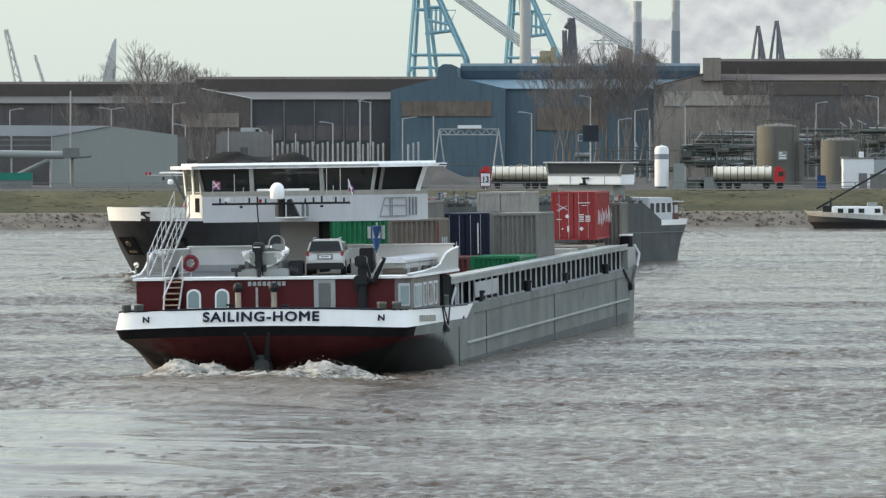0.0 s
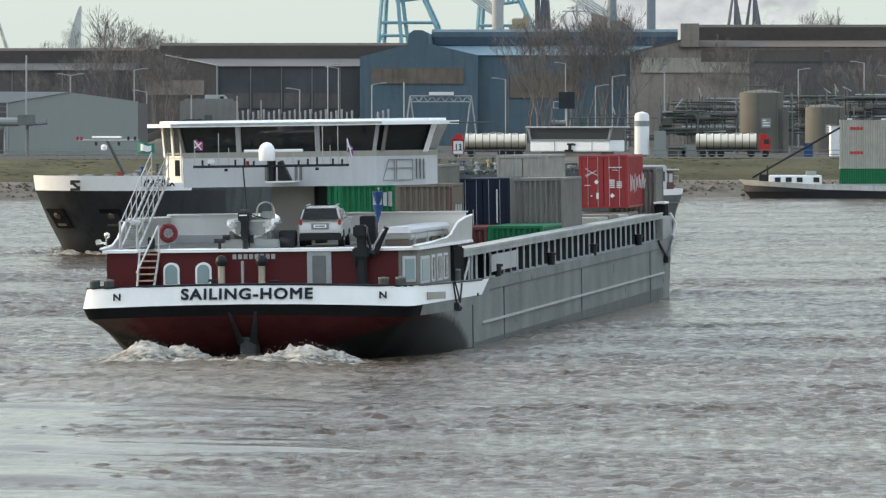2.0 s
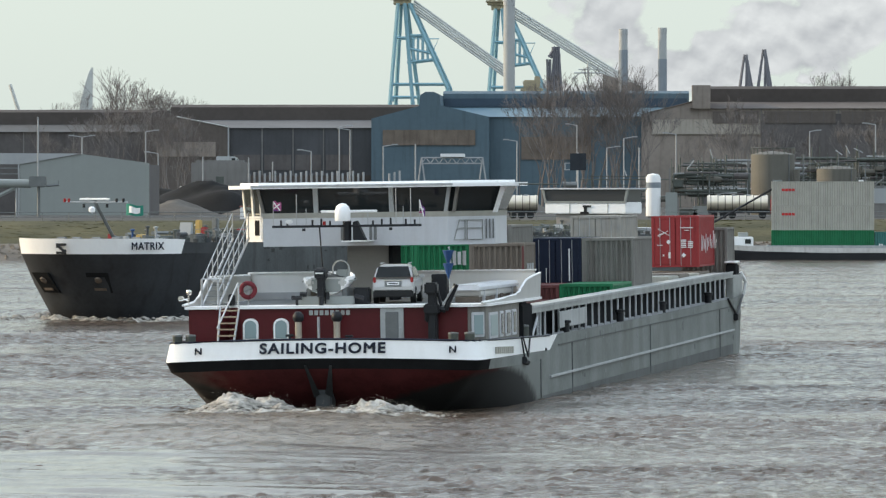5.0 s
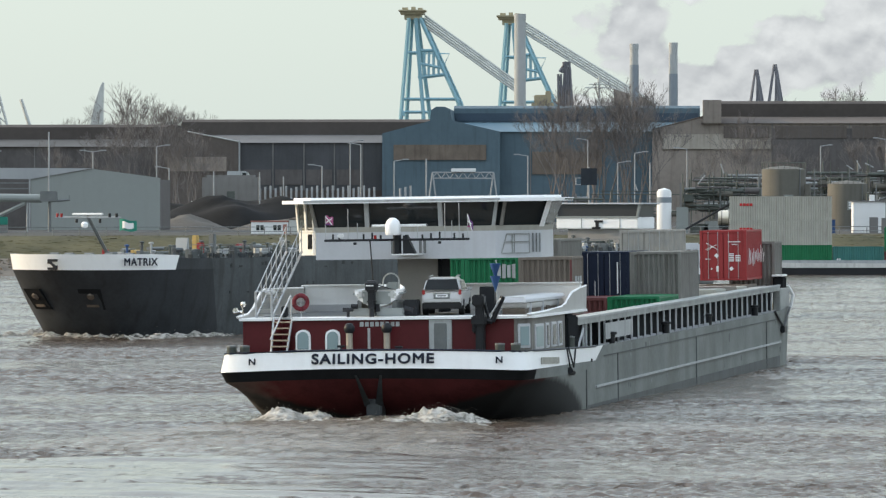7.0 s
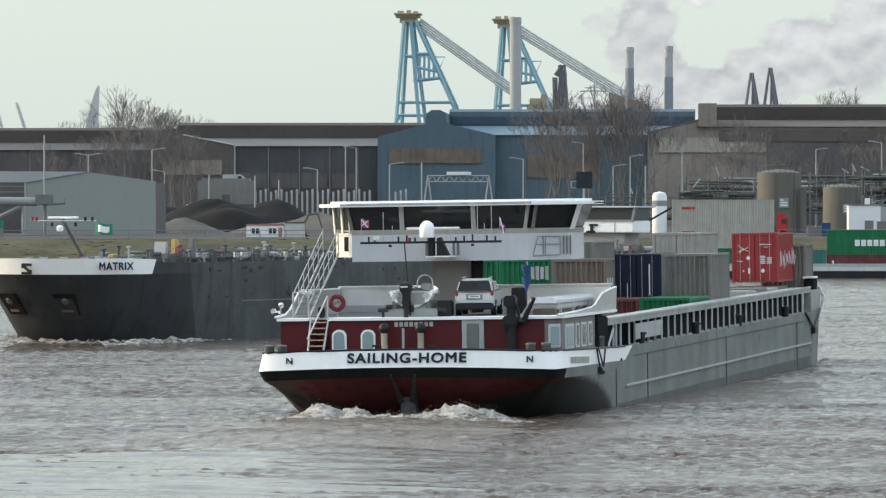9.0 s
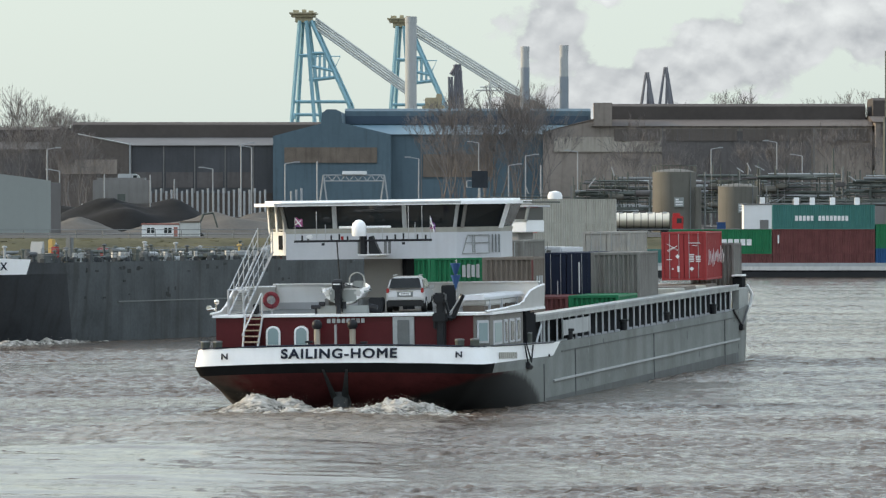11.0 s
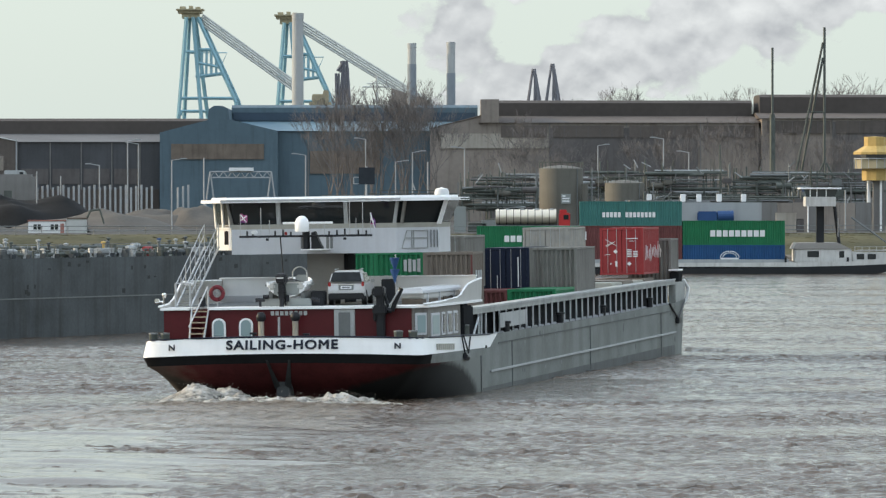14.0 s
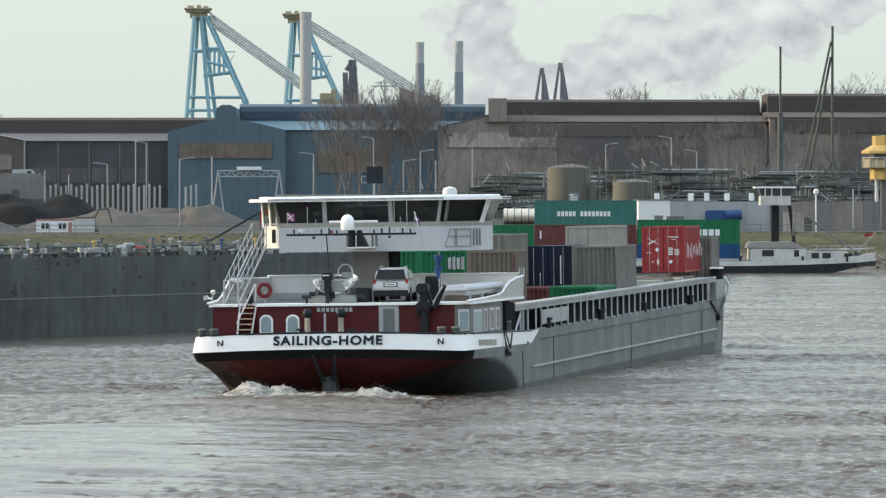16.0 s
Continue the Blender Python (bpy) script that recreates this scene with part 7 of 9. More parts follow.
foam("side_wave", "brown wave running off the bow", 5.6, 19, 68, 92, side_wave, 0.25, "level", 6.0, CHURNED_WATER, 0)


def bow_wash(x, y, n):
    f = min(abs(x) / 5.3, 1.0)
    edge = -3.2 - 5.5 * f ** 3.2  # waterline of the bow
    d = y - edge
    out = math.exp(-((d - 0.5) / 0.9) ** 2) if abs(x) < 5.3 else math.exp(-((abs(x) - 5.9) / 0.8) ** 2) * math.exp(-max(0, -9.0 - y) / 9.0)
    return -0.36 + 0.54 * out + n * (0.12 + 0.16 * out)


foam("bow_wash", "white bow wave of the tanker", -8, 8, -34, 1.5, bow_wash, 0.15, "tank", 7.0)


# ---- far shore: trees ----
def bare_tree(seed, height, spread=0.5):
    """A leafless tree: tapered trunk and limbs, and a crown of fine twigs."""
    r = random.Random(seed)
    tree = thing("bare_tree", "leafless grey-brown tree in winter", "tree", "bare trees")
    trunk, twigs = bmesh.new(), bmesh.new()

    def grow(p, d, length, rad, depth):
        n = 2
        for i in range(n):
            q = p + d * length / n
            tube(trunk if depth < 3 else twigs, p, q, max(rad, 0.016), 5 if depth < 2 else 3, max(rad * 0.8, 0.012))
            p, rad = q, rad * 0.8
            d = (d + Vector((r.uniform(-1, 1), r.uniform(-1, 1), r.uniform(-0.2, 0.5))) * 0.16).normalized()
        if depth >= 7:
            return
        k = 3 if depth == 1 else 2
        for i in range(k + (r.random() < 0.3)):
            side = Vector((r.uniform(-1, 1), r.uniform(-1, 1), r.uniform(-0.15, 0.6)))
            grow(p, (d * 0.95 + side * spread * (0.85 if depth else 0.6) + Vector((0, 0, 0.06))).normalized(), length * r.uniform(0.68, 0.9), rad * 0.66, depth + 1)
    grow(Vector((0, 0, 0)), Vector((0, 0, 1)), height * 0.27, height * 0.017, 0)
    part("trunk", trunk, BARK, tree)
    part("crown", twigs, BARK, tree)
    return tree


TREES = [bare_tree(s, 14.0, sp) for s, sp in ((1, 0.55), (2, 0.5), (3, 0.6), (4, 0.55), (5, 0.65), (6, 0.5))]
# each tree: x, y, size
SPOTS = [(-144.5, 1389, 1.73), (-148.5, 1394, 1.60), (-135.6, 1389, 1.80), (-130.8, 1401, 2.01), (-128.0, 1392, 2.09), (-124.7, 1398, 1.98), (-119.9, 1389, 1.95), (-115.8, 1395, 1.86), (-112.8, 1390, 1.71)]  # behind the western halls
SPOTS += [(-142.37, 1149.4, 0.94), (-122.22, 1149.4, 1.07), (-107.85, 1149.4, 1.32), (-104.76, 1149.4 + 4, 1.26), (-95.18, 1123.6, 1.13), (-92.82, 1123.6 + 6, 1.20), (-97.54, 1123.6 + 9, 1.01)]  # before the western halls
SPOTS += [(-20.00, 1162.8, 1.75), (-16.74, 1162.8 + 7, 1.83), (-13.49, 1162.8 + 3, 1.90), (-9.77, 1162.8 + 9, 1.98), (-6.98, 1162.8, 1.90), (-3.72, 1162.8 + 6, 1.83), (-1.05, 1162.8 + 2, 1.75)]  # thicket before the blue hall
SPOTS += [(-14.42, 1162.8 + 15, 1.62), (-10.93, 1162.8 + 19, 1.68), (-5.12, 1162.8 + 17, 1.68)]
SPOTS += [(16.78, 1149.4, 1.26), (20.80, 1149.4 + 5, 1.45), (23.10, 1149.4 + 9, 1.20), (42.07, 1149.4, 1.20), (51.84, 1149.4 + 4, 1.32), (58.16, 1149.4, 1.45), (60.69, 1149.4 + 7, 1.39), (65.06, 1149.4 + 3, 1.26), (70.23, 1149.4 + 8, 1.26), (83.45, 1149.4, 1.26), (89.20, 1149.4 + 5, 1.26)]  # before the beige halls
SPOTS += [(33.70, 1369.9, 1.97), (39.18, 1369.9 + 8, 2.04), (43.29, 1369.9, 2.08), (48.08, 1369.9 + 5, 1.97), (52.19, 1369.9, 1.93), (59.73, 1369.9, 1.93), (72.33, 1369.9, 2.13), (76.85, 1369.9 + 6, 2.08), (95.34, 1369.9, 2.13), (100.14, 1369.9 + 4, 2.18), (104.93, 1369.9, 2.18)]  # behind the beige halls
SPOTS += [(9.89, 1149.4, 1.01), (33.45, 1149.4 + 6, 1.07)]  # low ones at the pipework
SPOTS += [(-107.67, 1111.1, 1.3), (-103.78, 1111.1 + 5, 1.4), (-99.56, 1111.1 + 2, 1.45), (-95.11, 1111.1 + 7, 1.35), (-92.44, 1111.1 + 3, 1.25)]
rt = random.Random(8)
SPOTS += [(-24.30 + rt.random() * 25.00, 1162.8 + rt.uniform(0, 30), rt.uniform(1.15, 1.6)) for i in range(10)]  # thicket before the blue hall
SPOTS += [(8.64 + rt.random() * 75.00, 1136.4 + rt.uniform(-4, 18), rt.uniform(0.7, 1.25)) for i in range(12)]
SPOTS += [(-126.59 + rt.random() * 37.50, 1136.4 + rt.uniform(-4, 18), rt.uniform(0.6, 1.0)) for i in range(8)]
SPOTS += [(29.59 + rt.random() * 76.71, 1369.9 + rt.uniform(0, 20), rt.uniform(1.75, 2.0)) for i in range(7)]
for i, (x, y, s) in enumerate(SPOTS):
    src = TREES[i % 6]
    m = pose(x, y, 3.9, 0, 0, rt.uniform(0, 360))
    tr = src if i < 6 else copy_thing(src, m)
    tr.matrix_basis = m @ Matrix.Diagonal((s * 0.98, s * 0.98, s * 0.92, 1))


# ---- lamp posts, masts, signs ----
def lamp_post(x, y, top, arm=1, double=False):
    p = thing("street_lamp", "tall pale lamp post with bent arm", "street lamp", "street lamps")
    h = top - 4.0
    part("pole", tubes(((0, 0, 0), (0, 0, h), 0.1)), POST, p)
    for a in ((-1, 1) if double else (arm,)):
        part("arm", tubes(((0, 0, h), (a * 1.5, 0, h + 0.25), 0.08)), POST, p)
        part("lamp_head", boxes((min(a * 1.3, a * 2.3), max(a * 1.3, a * 2.3), -0.18, 0.18, h + 0.18, h + 0.38), bevel=0.05), POST, p)
    p.location = (x, y, 3.95)
    return p


for x, y, top, arm, dbl in (
        (-108.14, 909.1, 16.31, 1, False), (-95.37, 952.4, 16.82, 1, True), (-84.57, 952.4, 17.71, 1, False), (-78.71, 909.1, 13.76, -1, False),
        (-51.81, 952.4, 18.48, 1, False), (-54.00, 909.1, 14.09, -1, False), (-40.52, 869.6, 14.61, 1, False), (-51.47, 980.4, 18.29, -1, False),
        (-20.82, 909.1, 15.73, -1, False), (-3.81, 952.4, 16.57, 1, False), (-6.67, 952.4, 14.95, 1, False), (-13.67, 1111.1, 20.56, -1, False),
        (38.48, 952.4, 18.86, -1, False), (4.95, 952.4, 17.24, -1, False), (47.26, 1052.6, 17.47, -1, False), (31.30, 1087.0, 19.09, 1, False)):
    lamp_post(x, y, top, arm, dbl)
for x, y, top, rad in ((-37.18, 909.1, 15.27, 0.12), (-1.24, 952.4, 14.95, 0.12), (-71.49, 909.1, 13.23, 0.1), (-63.09, 952.4, 12.59, 0.1), (-64.09, 909.1, 13.09, 0.1), (55.85, 769.2, 9.77, 0.1), (56.00, 1111.1, 19.44, 0.18), (-89.97, 833.3, 18.64, 0.12)):
    p = thing("mast", "plain slender steel pole in the yard", "pole", "yard poles")
    part("pole", tubes(((0, 0, 0), (0, 0, top - 3.95), rad)), POST if rad < 0.15 else PIPE_DARK, p)
    part("foot", boxes((-0.3, 0.3, -0.3, 0.3, 0, 0.3)), CONCRETE, p)
    p.location = (x, y, 3.95)
mast = thing("derrick_mast", "tall dark steel mast over the works", "mast")
part("lower_pole", tubes(((0, 0, 0), (0, 0, 25.56 - 4), 0.55)), PIPE_DARK, mast)
part("upper_pole", tubes(((0, 0, 25.56 - 4), (0, 0, 38.67 - 4), 0.22)), PIPE_DARK, mast)
mast.location = (66.33, 1111.1, 3.9)
der = thing("derrick", "dark steel shear-leg derrick", "derrick")
zt = 42.67 - 4
part("king_post", tubes(((0, 0, 0), (0, 0, zt), 0.25)), PIPE_DARK, der)
for a, b, rr in (((-0.3, 0, zt - 3), (-7.00, 0, 3.5), 0.25), ((-0.3, 0, zt - 6), (-5.78, 2, 3.0), 0.25), ((0.4, 0, 12), (4.44, 0, 3.5), 0.22), ((-3.11, 0, 22), (0, 0, 22), 0.15), ((-4.44, 0, 2), (0, 0, 12.5), 0.2)):
    part("stay", tubes((a, b, rr)), PIPE_DARK, der)
der.location = (76.56, 1111.1, 3.9)

# portal gantry, sign board, palisade
gan = thing("portal_gantry", "white lattice portal gantry on A-shaped legs", "gantry")
w, h = 10.49, 13.44 - 4
for sx in (-1, 1):
    for dx in (-1.5, 1.5):
        part("leg", tubes(((sx * w / 2, 0, h), (sx * w / 2 + dx * 0.85, 0, 0), 0.16)), POST, gan)
bm = bmesh.new()
for z in (h, h - 1.0):
    tube(bm, (-w / 2, 0, z), (w / 2, 0, z), 0.13, 6)
for i in range(14):
    tube(bm, (-w / 2 + w * i / 14, 0, h if i % 2 else h - 1), (-w / 2 + w * (i + 1) / 14, 0, h - 1 if i % 2 else h), 0.08, 4)
part("lattice_beam", bm, POST, gan)
part("trolley", boxes((-2.0, 2.2, -0.6, 0.6, h + 0.1, h + 0.7), bevel=0.05), CLOTH_WHITE, gan)
gan.location = (-33.40, 970.9, 3.95)
sg = thing("sign_board", "dark sign board on a post beside the works", "sign")
part("board", boxes((-1.35, 1.35, -0.1, 0.1, 7.2, 10.05)), SIGN_DARK, sg)
part("post", tubes(((0, 0.1, 0), (0, 0.1, 10.2), 0.12)), POST, sg)
part("side_frame", tubes(((-2.2, 0, 7.3), (-2.2, 0, 8.4)), ((-2.2, 0, 7.3), (-1.35, 0, 7.3)), ((-2.2, 0, 8.4), (-1.35, 0, 8.4)), r=0.08), POST, sg)
sg.location = (-11.52, 952.4, 3.95)
pal = thing("palisade", "row of pale upright tubes standing in the yard", "fence")
for i in range(30):
    if 22 < i < 27:
        continue
    x = 0.96 * i
    part("upright", tubes(((x, 0, 0), (x, 0, 10.92 - 4 + 0.25 * (i % 3)), 0.2)), POST, pal)
part("base_beam", boxes((-0.5, 28.12, -0.2, 0.2, 0, 0.4)), CONCRETE, pal)
pal.location = (-73.33, 1041.7, 3.95)


def heap(name, label, material, x, y, rx, ry, h, seed):
    bm = bmesh.new()
    N, M = 40, 14
    rings = []
    for j in range(M + 1):
        f = j / M
        rings.append([bm.verts.new((rx * f * math.cos(a), ry * f * math.sin(a), max(0, h * (1 - f ** 1.7) * (0.85 + 0.4 * noise.noise((math.cos(a) * 2.2 * f + seed, math.sin(a) * 2.2 * f, 0.4)) + 0.06 * noise.noise((math.cos(a) * 9 * f + seed, math.sin(a) * 9 * f, 2.0)))))) for a in np.linspace(0, 2 * math.pi, N, endpoint=False)])
    for j in range(M):
        for i in range(N):
            bm.faces.new((rings[j][i], rings[j][(i + 1) % N], rings[j + 1][(i + 1) % N], rings[j + 1][i]))
    bmesh.ops.remove_doubles(bm, verts=bm.verts[:], dist=0.01)
    ob = part(name, bm, material)
    ob.data.shade_smooth()
    ob.location = (x, y, 3.95)
    return tagged(ob, label, "heap")


heap("coal_mound", "dark coal heap in the yard", COAL, -67.6, 909.1, 17, 12, 6.9, 1)
heap("coal_mound", "dark coal heap beside the sand", COAL, -78.15, 925.9, 12, 10, 5.2, 4)
heap("sand_mound", "long grey-brown sand heap", SAND, -52.54, 877.2, 14, 8, 3.1, 2)
heap("coal_mound", "long low ridge of dark earth and coal", COAL, -52.29, 952.4, 14, 9, 3.6, 8)
heap("sand_mound", "grey-brown sand heap behind the fence", SAND, -37.41, 892.9, 8, 9, 4.0, 3)
heap("sand_mound", "low grey sand heap", SAND, -43.21, 892.9, 12, 8, 3.3, 6)
heap("sand_mound", "sand heap next to the storage shed", SAND, -74.04, 877.2, 8, 7, 2.4, 5)
heap("sand_mound", "sand heap beside the tank lorries", SAND, -21.79, 892.9, 8, 8, 3.2, 9)

bun = thing("concrete_bunker", "dark grey concrete storage bunker", "bunker")
part("wall", boxes((0, 10.31, 0, 6, 0, 12.85 - 3.95), bevel=0.1), CONCRETE, bun)
part("door_opening", boxes((4.54, 5.98, -0.05, 0.05, 0, 10.27 - 3.95)), PIPE_DARK, bun)
part("parapet", boxes((0.82, 9.48, 0.5, 5, 12.85 - 3.95, 13.26 - 3.95)), CONCRETE, bun)
bun.location = (-83.20, 1030.9, 3.95)


def van(x, y, z, label):
    """A pale delivery van seen from its side, nose to +x, wheels on z 0."""
    v = thing("van", label, "van", "parked vans")
    bm = bmesh.new()
    prism(bm, [(-2.5, 0.4), (2.5, 0.4), (2.55, 0.95), (1.7, 1.15), (1.1, 1.95), (0.7, 2.1), (-2.45, 2.1)], 1, -0.95, 0.95)
    bmesh.ops.bevel(bm, geom=bm.edges[:], offset=0.08, segments=2, affect="EDGES")
    smooth(part("body", bm, PALE_STEEL, v))
    bm = bmesh.new()
    prism(bm, [(1.75, 1.2), (1.2, 1.9), (1.12, 1.86), (1.66, 1.16)], 1, -0.85, 0.85)
    part("windscreen", bm, GLASS, v)
    part("side_window", boxes((0.35, 1.05, -0.99, -0.94, 1.25, 1.8)), GLASS, v)
    for wx in (-1.6, 1.7):
        bm = bmesh.new()
        tube(bm, (wx, -0.97, 0.36), (wx, -0.7, 0.36), 0.36, 14)
        part("wheel", bm, RUBBER, v)
    v.location = (x, y, z)
    return v


van(-76.5, 1036.5, 11.9, "pale grey van parked on the bunker roof")
pole = thing("marker_pole", "black and white banded marker pole", "pole")
for i in range(6):
    part("band", tubes(((0, 0, i * 0.75), (0, 0, i * 0.75 + 0.75), 0.16)), CLOTH_WHITE if i % 2 else BLACK, pole)
pole.location = (-78.57, 952.4, 3.95)

# white site cabin with red trim, excavator arm
cab = thing("site_cabin", "small white site cabin with dull red roof and lean-to", "cabin")
part("body", boxes((-3.4, 1.6, -1.2, 1.2, 0, 2.0), bevel=0.05), CLOTH_WHITE, cab)
part("roof", boxes((-3.5, 1.68, -1.3, 1.3, 2.0, 2.18), bevel=0.05), SOFT_RED, cab, "faded red roof edge")
part("lean_to", boxes((1.65, 4.3, -1.1, 1.1, 0, 2.3), bevel=0.05), ROOF_PALE, cab, "cream lean-to")
part("lean_to_roof", boxes((1.72, 4.4, -1.2, 1.2, 2.3, 2.5), bevel=0.04), SHEET_BROWN, cab)
for x in (-2.7, -0.4):
    wdw = part("window", boxes((x, x + 1.0, -1.24, -1.18, 0.9, 1.6)), GLASS, cab)
    part("mullion", boxes((x + 0.45, x + 0.55, -1.27, -1.2, 0.9, 1.6)), CLOTH_WHITE, wdw)
part("door", boxes((0.9, 1.4, -1.24, -1.18, 0.1, 1.7)), SOFT_RED, cab)
cab.location = (-51.06, 757.6, 3.55)
ex = thing("excavator", "dark excavator with bent arm", "excavator")
part("arm", tubes(((0, 0, 1.0), (0.9, 0, 3.0), 0.18), ((0.9, 0, 3.0), (2.2, 0, 3.2), 0.16), ((2.2, 0, 3.2), (2.8, 0, 1.2), 0.13)), PIPE_DARK, ex)
part("cab_body", boxes((-0.8, 0.5, -1, 1, 0.3, 1.6), bevel=0.1), PIPE_DARK, ex)
part("tracks", boxes((-1.0, 0.9, -1.2, 1.2, 0, 0.45), bevel=0.1), BLACK, ex)
ex.location = (-47.85, 769.2, 3.95)


def fence(name, label, x0, x1, dback, h, step, material, rails=(1.0, 0.5)):
    f = thing(name, label, "fence")
    n = int((x1 - x0) / step)
    base = None
    for i in range(n + 1):
        x = x0 + i * step
        if base is None:
            base = part("post", tubes(((0, 0, 0), (0, 0, h), 0.06), seg=5), material, f)
            base.location = (x, BANK(x) + dback, 3.95)
        else:
            ob = new("post", base.data)
            ob.parent, ob.location = f, (x, BANK(x) + dback, 3.95)
    for r in rails:
        part("rail", tubes(((x0, BANK(x0) + dback, 3.95 + h * r), (x1, BANK(x1) + dback, 3.95 + h * r), 0.05), seg=5), material, f)
    return f


fence("guard_fence", "pale steel guard rail along the dike road", -110, -2, 38, 1.15, 3.2, PIPE_GREY)
fence("guard_fence", "pale steel guard rail beside the works", 2, 100, 40, 1.1, 3.6, PIPE_GREY)

# conveyor, teal screen and wall at the open shed
con = thing("conveyor", "grey enclosed conveyor tube on steel posts", "conveyor")
part("tube", tubes(((-115.46, 0, 9.14), (-86.71, 0, 8.76), 0.62), seg=14), SHEET_GREY, con)
part("head", boxes((-86.89, -84.48, -0.8, 0.8, 8.30, 9.78), bevel=0.1), PIPE_GREY, con)
part("platform", tubes(((-85.32, 0, 8.39), (-82.72, 0, 8.58), 0.2), ((-82.81, 0, 8.39), (-82.81, 0, 9.23), 0.06)), PIPE_GREY, con)
part("post", tubes(((-85.59, 0, 3.95), (-85.59, 0, 8.67), 0.22)), PIPE_GREY, con)
part("post", tubes(((-88.75, 0, 3.95), (-88.75, 0, 8.86), 0.15)), POST, con)
part("chute", tubes(((-93.66, 0, 5.89), (-89.03, 0, 8.12), 0.3)), SHEET_GREY, con)
part("post", tubes(((-99.69, 0, 3.95), (-99.69, 0, 9.32), 0.15)), POST, con)
con.location = (0, 793.7, 0)
tw = thing("yard_wall", "concrete yard wall topped with a teal screen", "wall")
part("wall", boxes((-111.91, -88.71, -0.4, 0.4, 3.8, 5.14)), CONCRETE, tw)
part("screen", boxes((-111.91, -88.71, -0.45, 0.45, 5.14, 6.22), bevel=0.05), TEAL_TARP, tw, "teal windbreak screen")
tw.location = (0, 769.2, 0)
for x in (-101.19, -107.57, -113.96, -94.81):
    part("column", boxes((x - 0.12, x + 0.12, ySh - 0.1, ySh + 0.2, 3.9, 11.83)), POST, shed)
for v in (11.06, 10.21):
    part("girt", boxes((-126.30, -94.81, ySh - 0.05, ySh + 0.05, v, v + 0.2)), PIPE_GREY, shed)

# tower at the edge of the works
tow = thing("hopper_tower", "dark hopper tower with raised bin", "tower")
part("block", boxes((-3.6, 1.4, 0, 6, 0, 31.69 - 4)), BEIGE, tow)
part("bin", boxes((-2.6, -0.2, -1, 3, 35.25 - 4, 39.10 - 4), bevel=0.1), SHEET_DARK, tow)
for dx in (-2.4, -0.4):
    part("bin_leg", tubes(((dx, 0, 31.69 - 4), (dx, 0, 35.25 - 4), 0.15)), PIPE_DARK, tow)
bm = bmesh.new()
prism(bm, [(-2.0, 0), (1.6, 0), (1.6, 3.2), (0.4, 4.4), (-0.8, 4.4), (-2.0, 3.2)], 1, -2.2, -0.2)
bmesh.ops.translate(bm, verts=bm.verts[:], vec=(0, 0, 20.86 - 4))
part("hood", bm, BEIGE_PALE, tow)
part("hood_post", boxes((-0.4, 0.0, -1.4, -1.0, 0, 20.86 - 4)), PIPE_DARK, tow)
tow.location = (-157.46, 1219.5, 3.9)


# ---- harbour cranes in the distance ----
def jib_crane(label, x, y, segs, material, lattice=0.0):
    c = thing("harbour_crane", label, "harbour crane", "distant cranes")
    for a, b, r in segs:
        bm = bmesh.new()
        a, b = Vector((a[0], 0, a[1])), Vector((b[0], 0, b[1]))
        if lattice:
            d = (b - a).normalized()
            nrm = Vector((-d.z, 0, d.x))
            n = max(3, int((b - a).length / 3))
            wd = lambda f: r * (1 - 0.75 * f)
            for s in (-1, 1):
                tube(bm, a + nrm * s * wd(0), b + nrm * s * wd(1), 0.45, 4)
            for i in range(n):
                p, q = i / n, (i + 1) / n
                s = 1 if i % 2 else -1
                tube(bm, a.lerp(b, p) + nrm * s * wd(p), a.lerp(b, q) - nrm * s * wd(q), 0.22, 4)
        else:
            tube(bm, a, b, r, 6, r * 0.5)
        part("boom" if lattice else "strut", bm, material, c)
    part("base", boxes((-3, 3, -3, 3, 0, 12), bevel=0.3), material, c)
    c.location = (x, y, 3.9)
    return c


Q = lambda v: 4 + (358 - v) / 5.0
jib_crane("pale grey lattice jib crane far off", -227.85, 2000.0, [((1.5, 8), (-8.5, 54.57 - 4), 2.0), ((12, 10), (2, 45.22 - 4), 0.6)], CRANE_GREY, 1)
sail = thing("harbour_crane", "slender pale upright crane jib far off", "harbour crane", "distant cranes")
bm = bmesh.new()
prism(bm, [(-4.6, 18), (1.9, 18), (1.9, 38), (2.1, 47.0), (1.7, 47.3), (0.7, 45.4), (-0.9, 40.4), (-2.4, 34)], 1, -1.0, 1.0)
part("boom", bm, CRANE_GREY, sail)
part("base", boxes((-2.0, 2.0, -3, 3, 0, 18), bevel=0.3), CRANE_GREY, sail)
sail.location = (-198.40, 2000.0, 3.9)
for x0, tv in ((33.60, 120), (40.20, 111)):
    zt = Q(tv)
    jib_crane("dark grey shipyard crane behind the roof", x0, 2000.0, [((-3.5, 20), (1.0, zt), 0.9), ((1.2, 20), (1.8, zt), 0.7), ((5.2, 20), (1.5, zt), 1.3), ((7.5, 18), (2.2, zt - 2), 0.5)], CRANE_DIM)
jib_crane("grey-brown floating crane behind the blue hall", -31.20, 2000.0, [((-4, 10), (-1, Q(106)), 0.9), ((-1, Q(106)), (3, 10), 1.0), ((-3, Q(125)), (-1, Q(106)), 0.5), ((-3.4, Q(128)), (-3, 15), 0.5), ((0, 10), (0, Q(118)), 1.3)], CRANE_DIM, 1)
sm = thing("ship_mast", "mast of a ship moored behind the halls", "ship mast")
part("pole", tubes(((0, 0, 0), (0, 0, Q(132)), 0.4)), CRANE_GREY, sm)
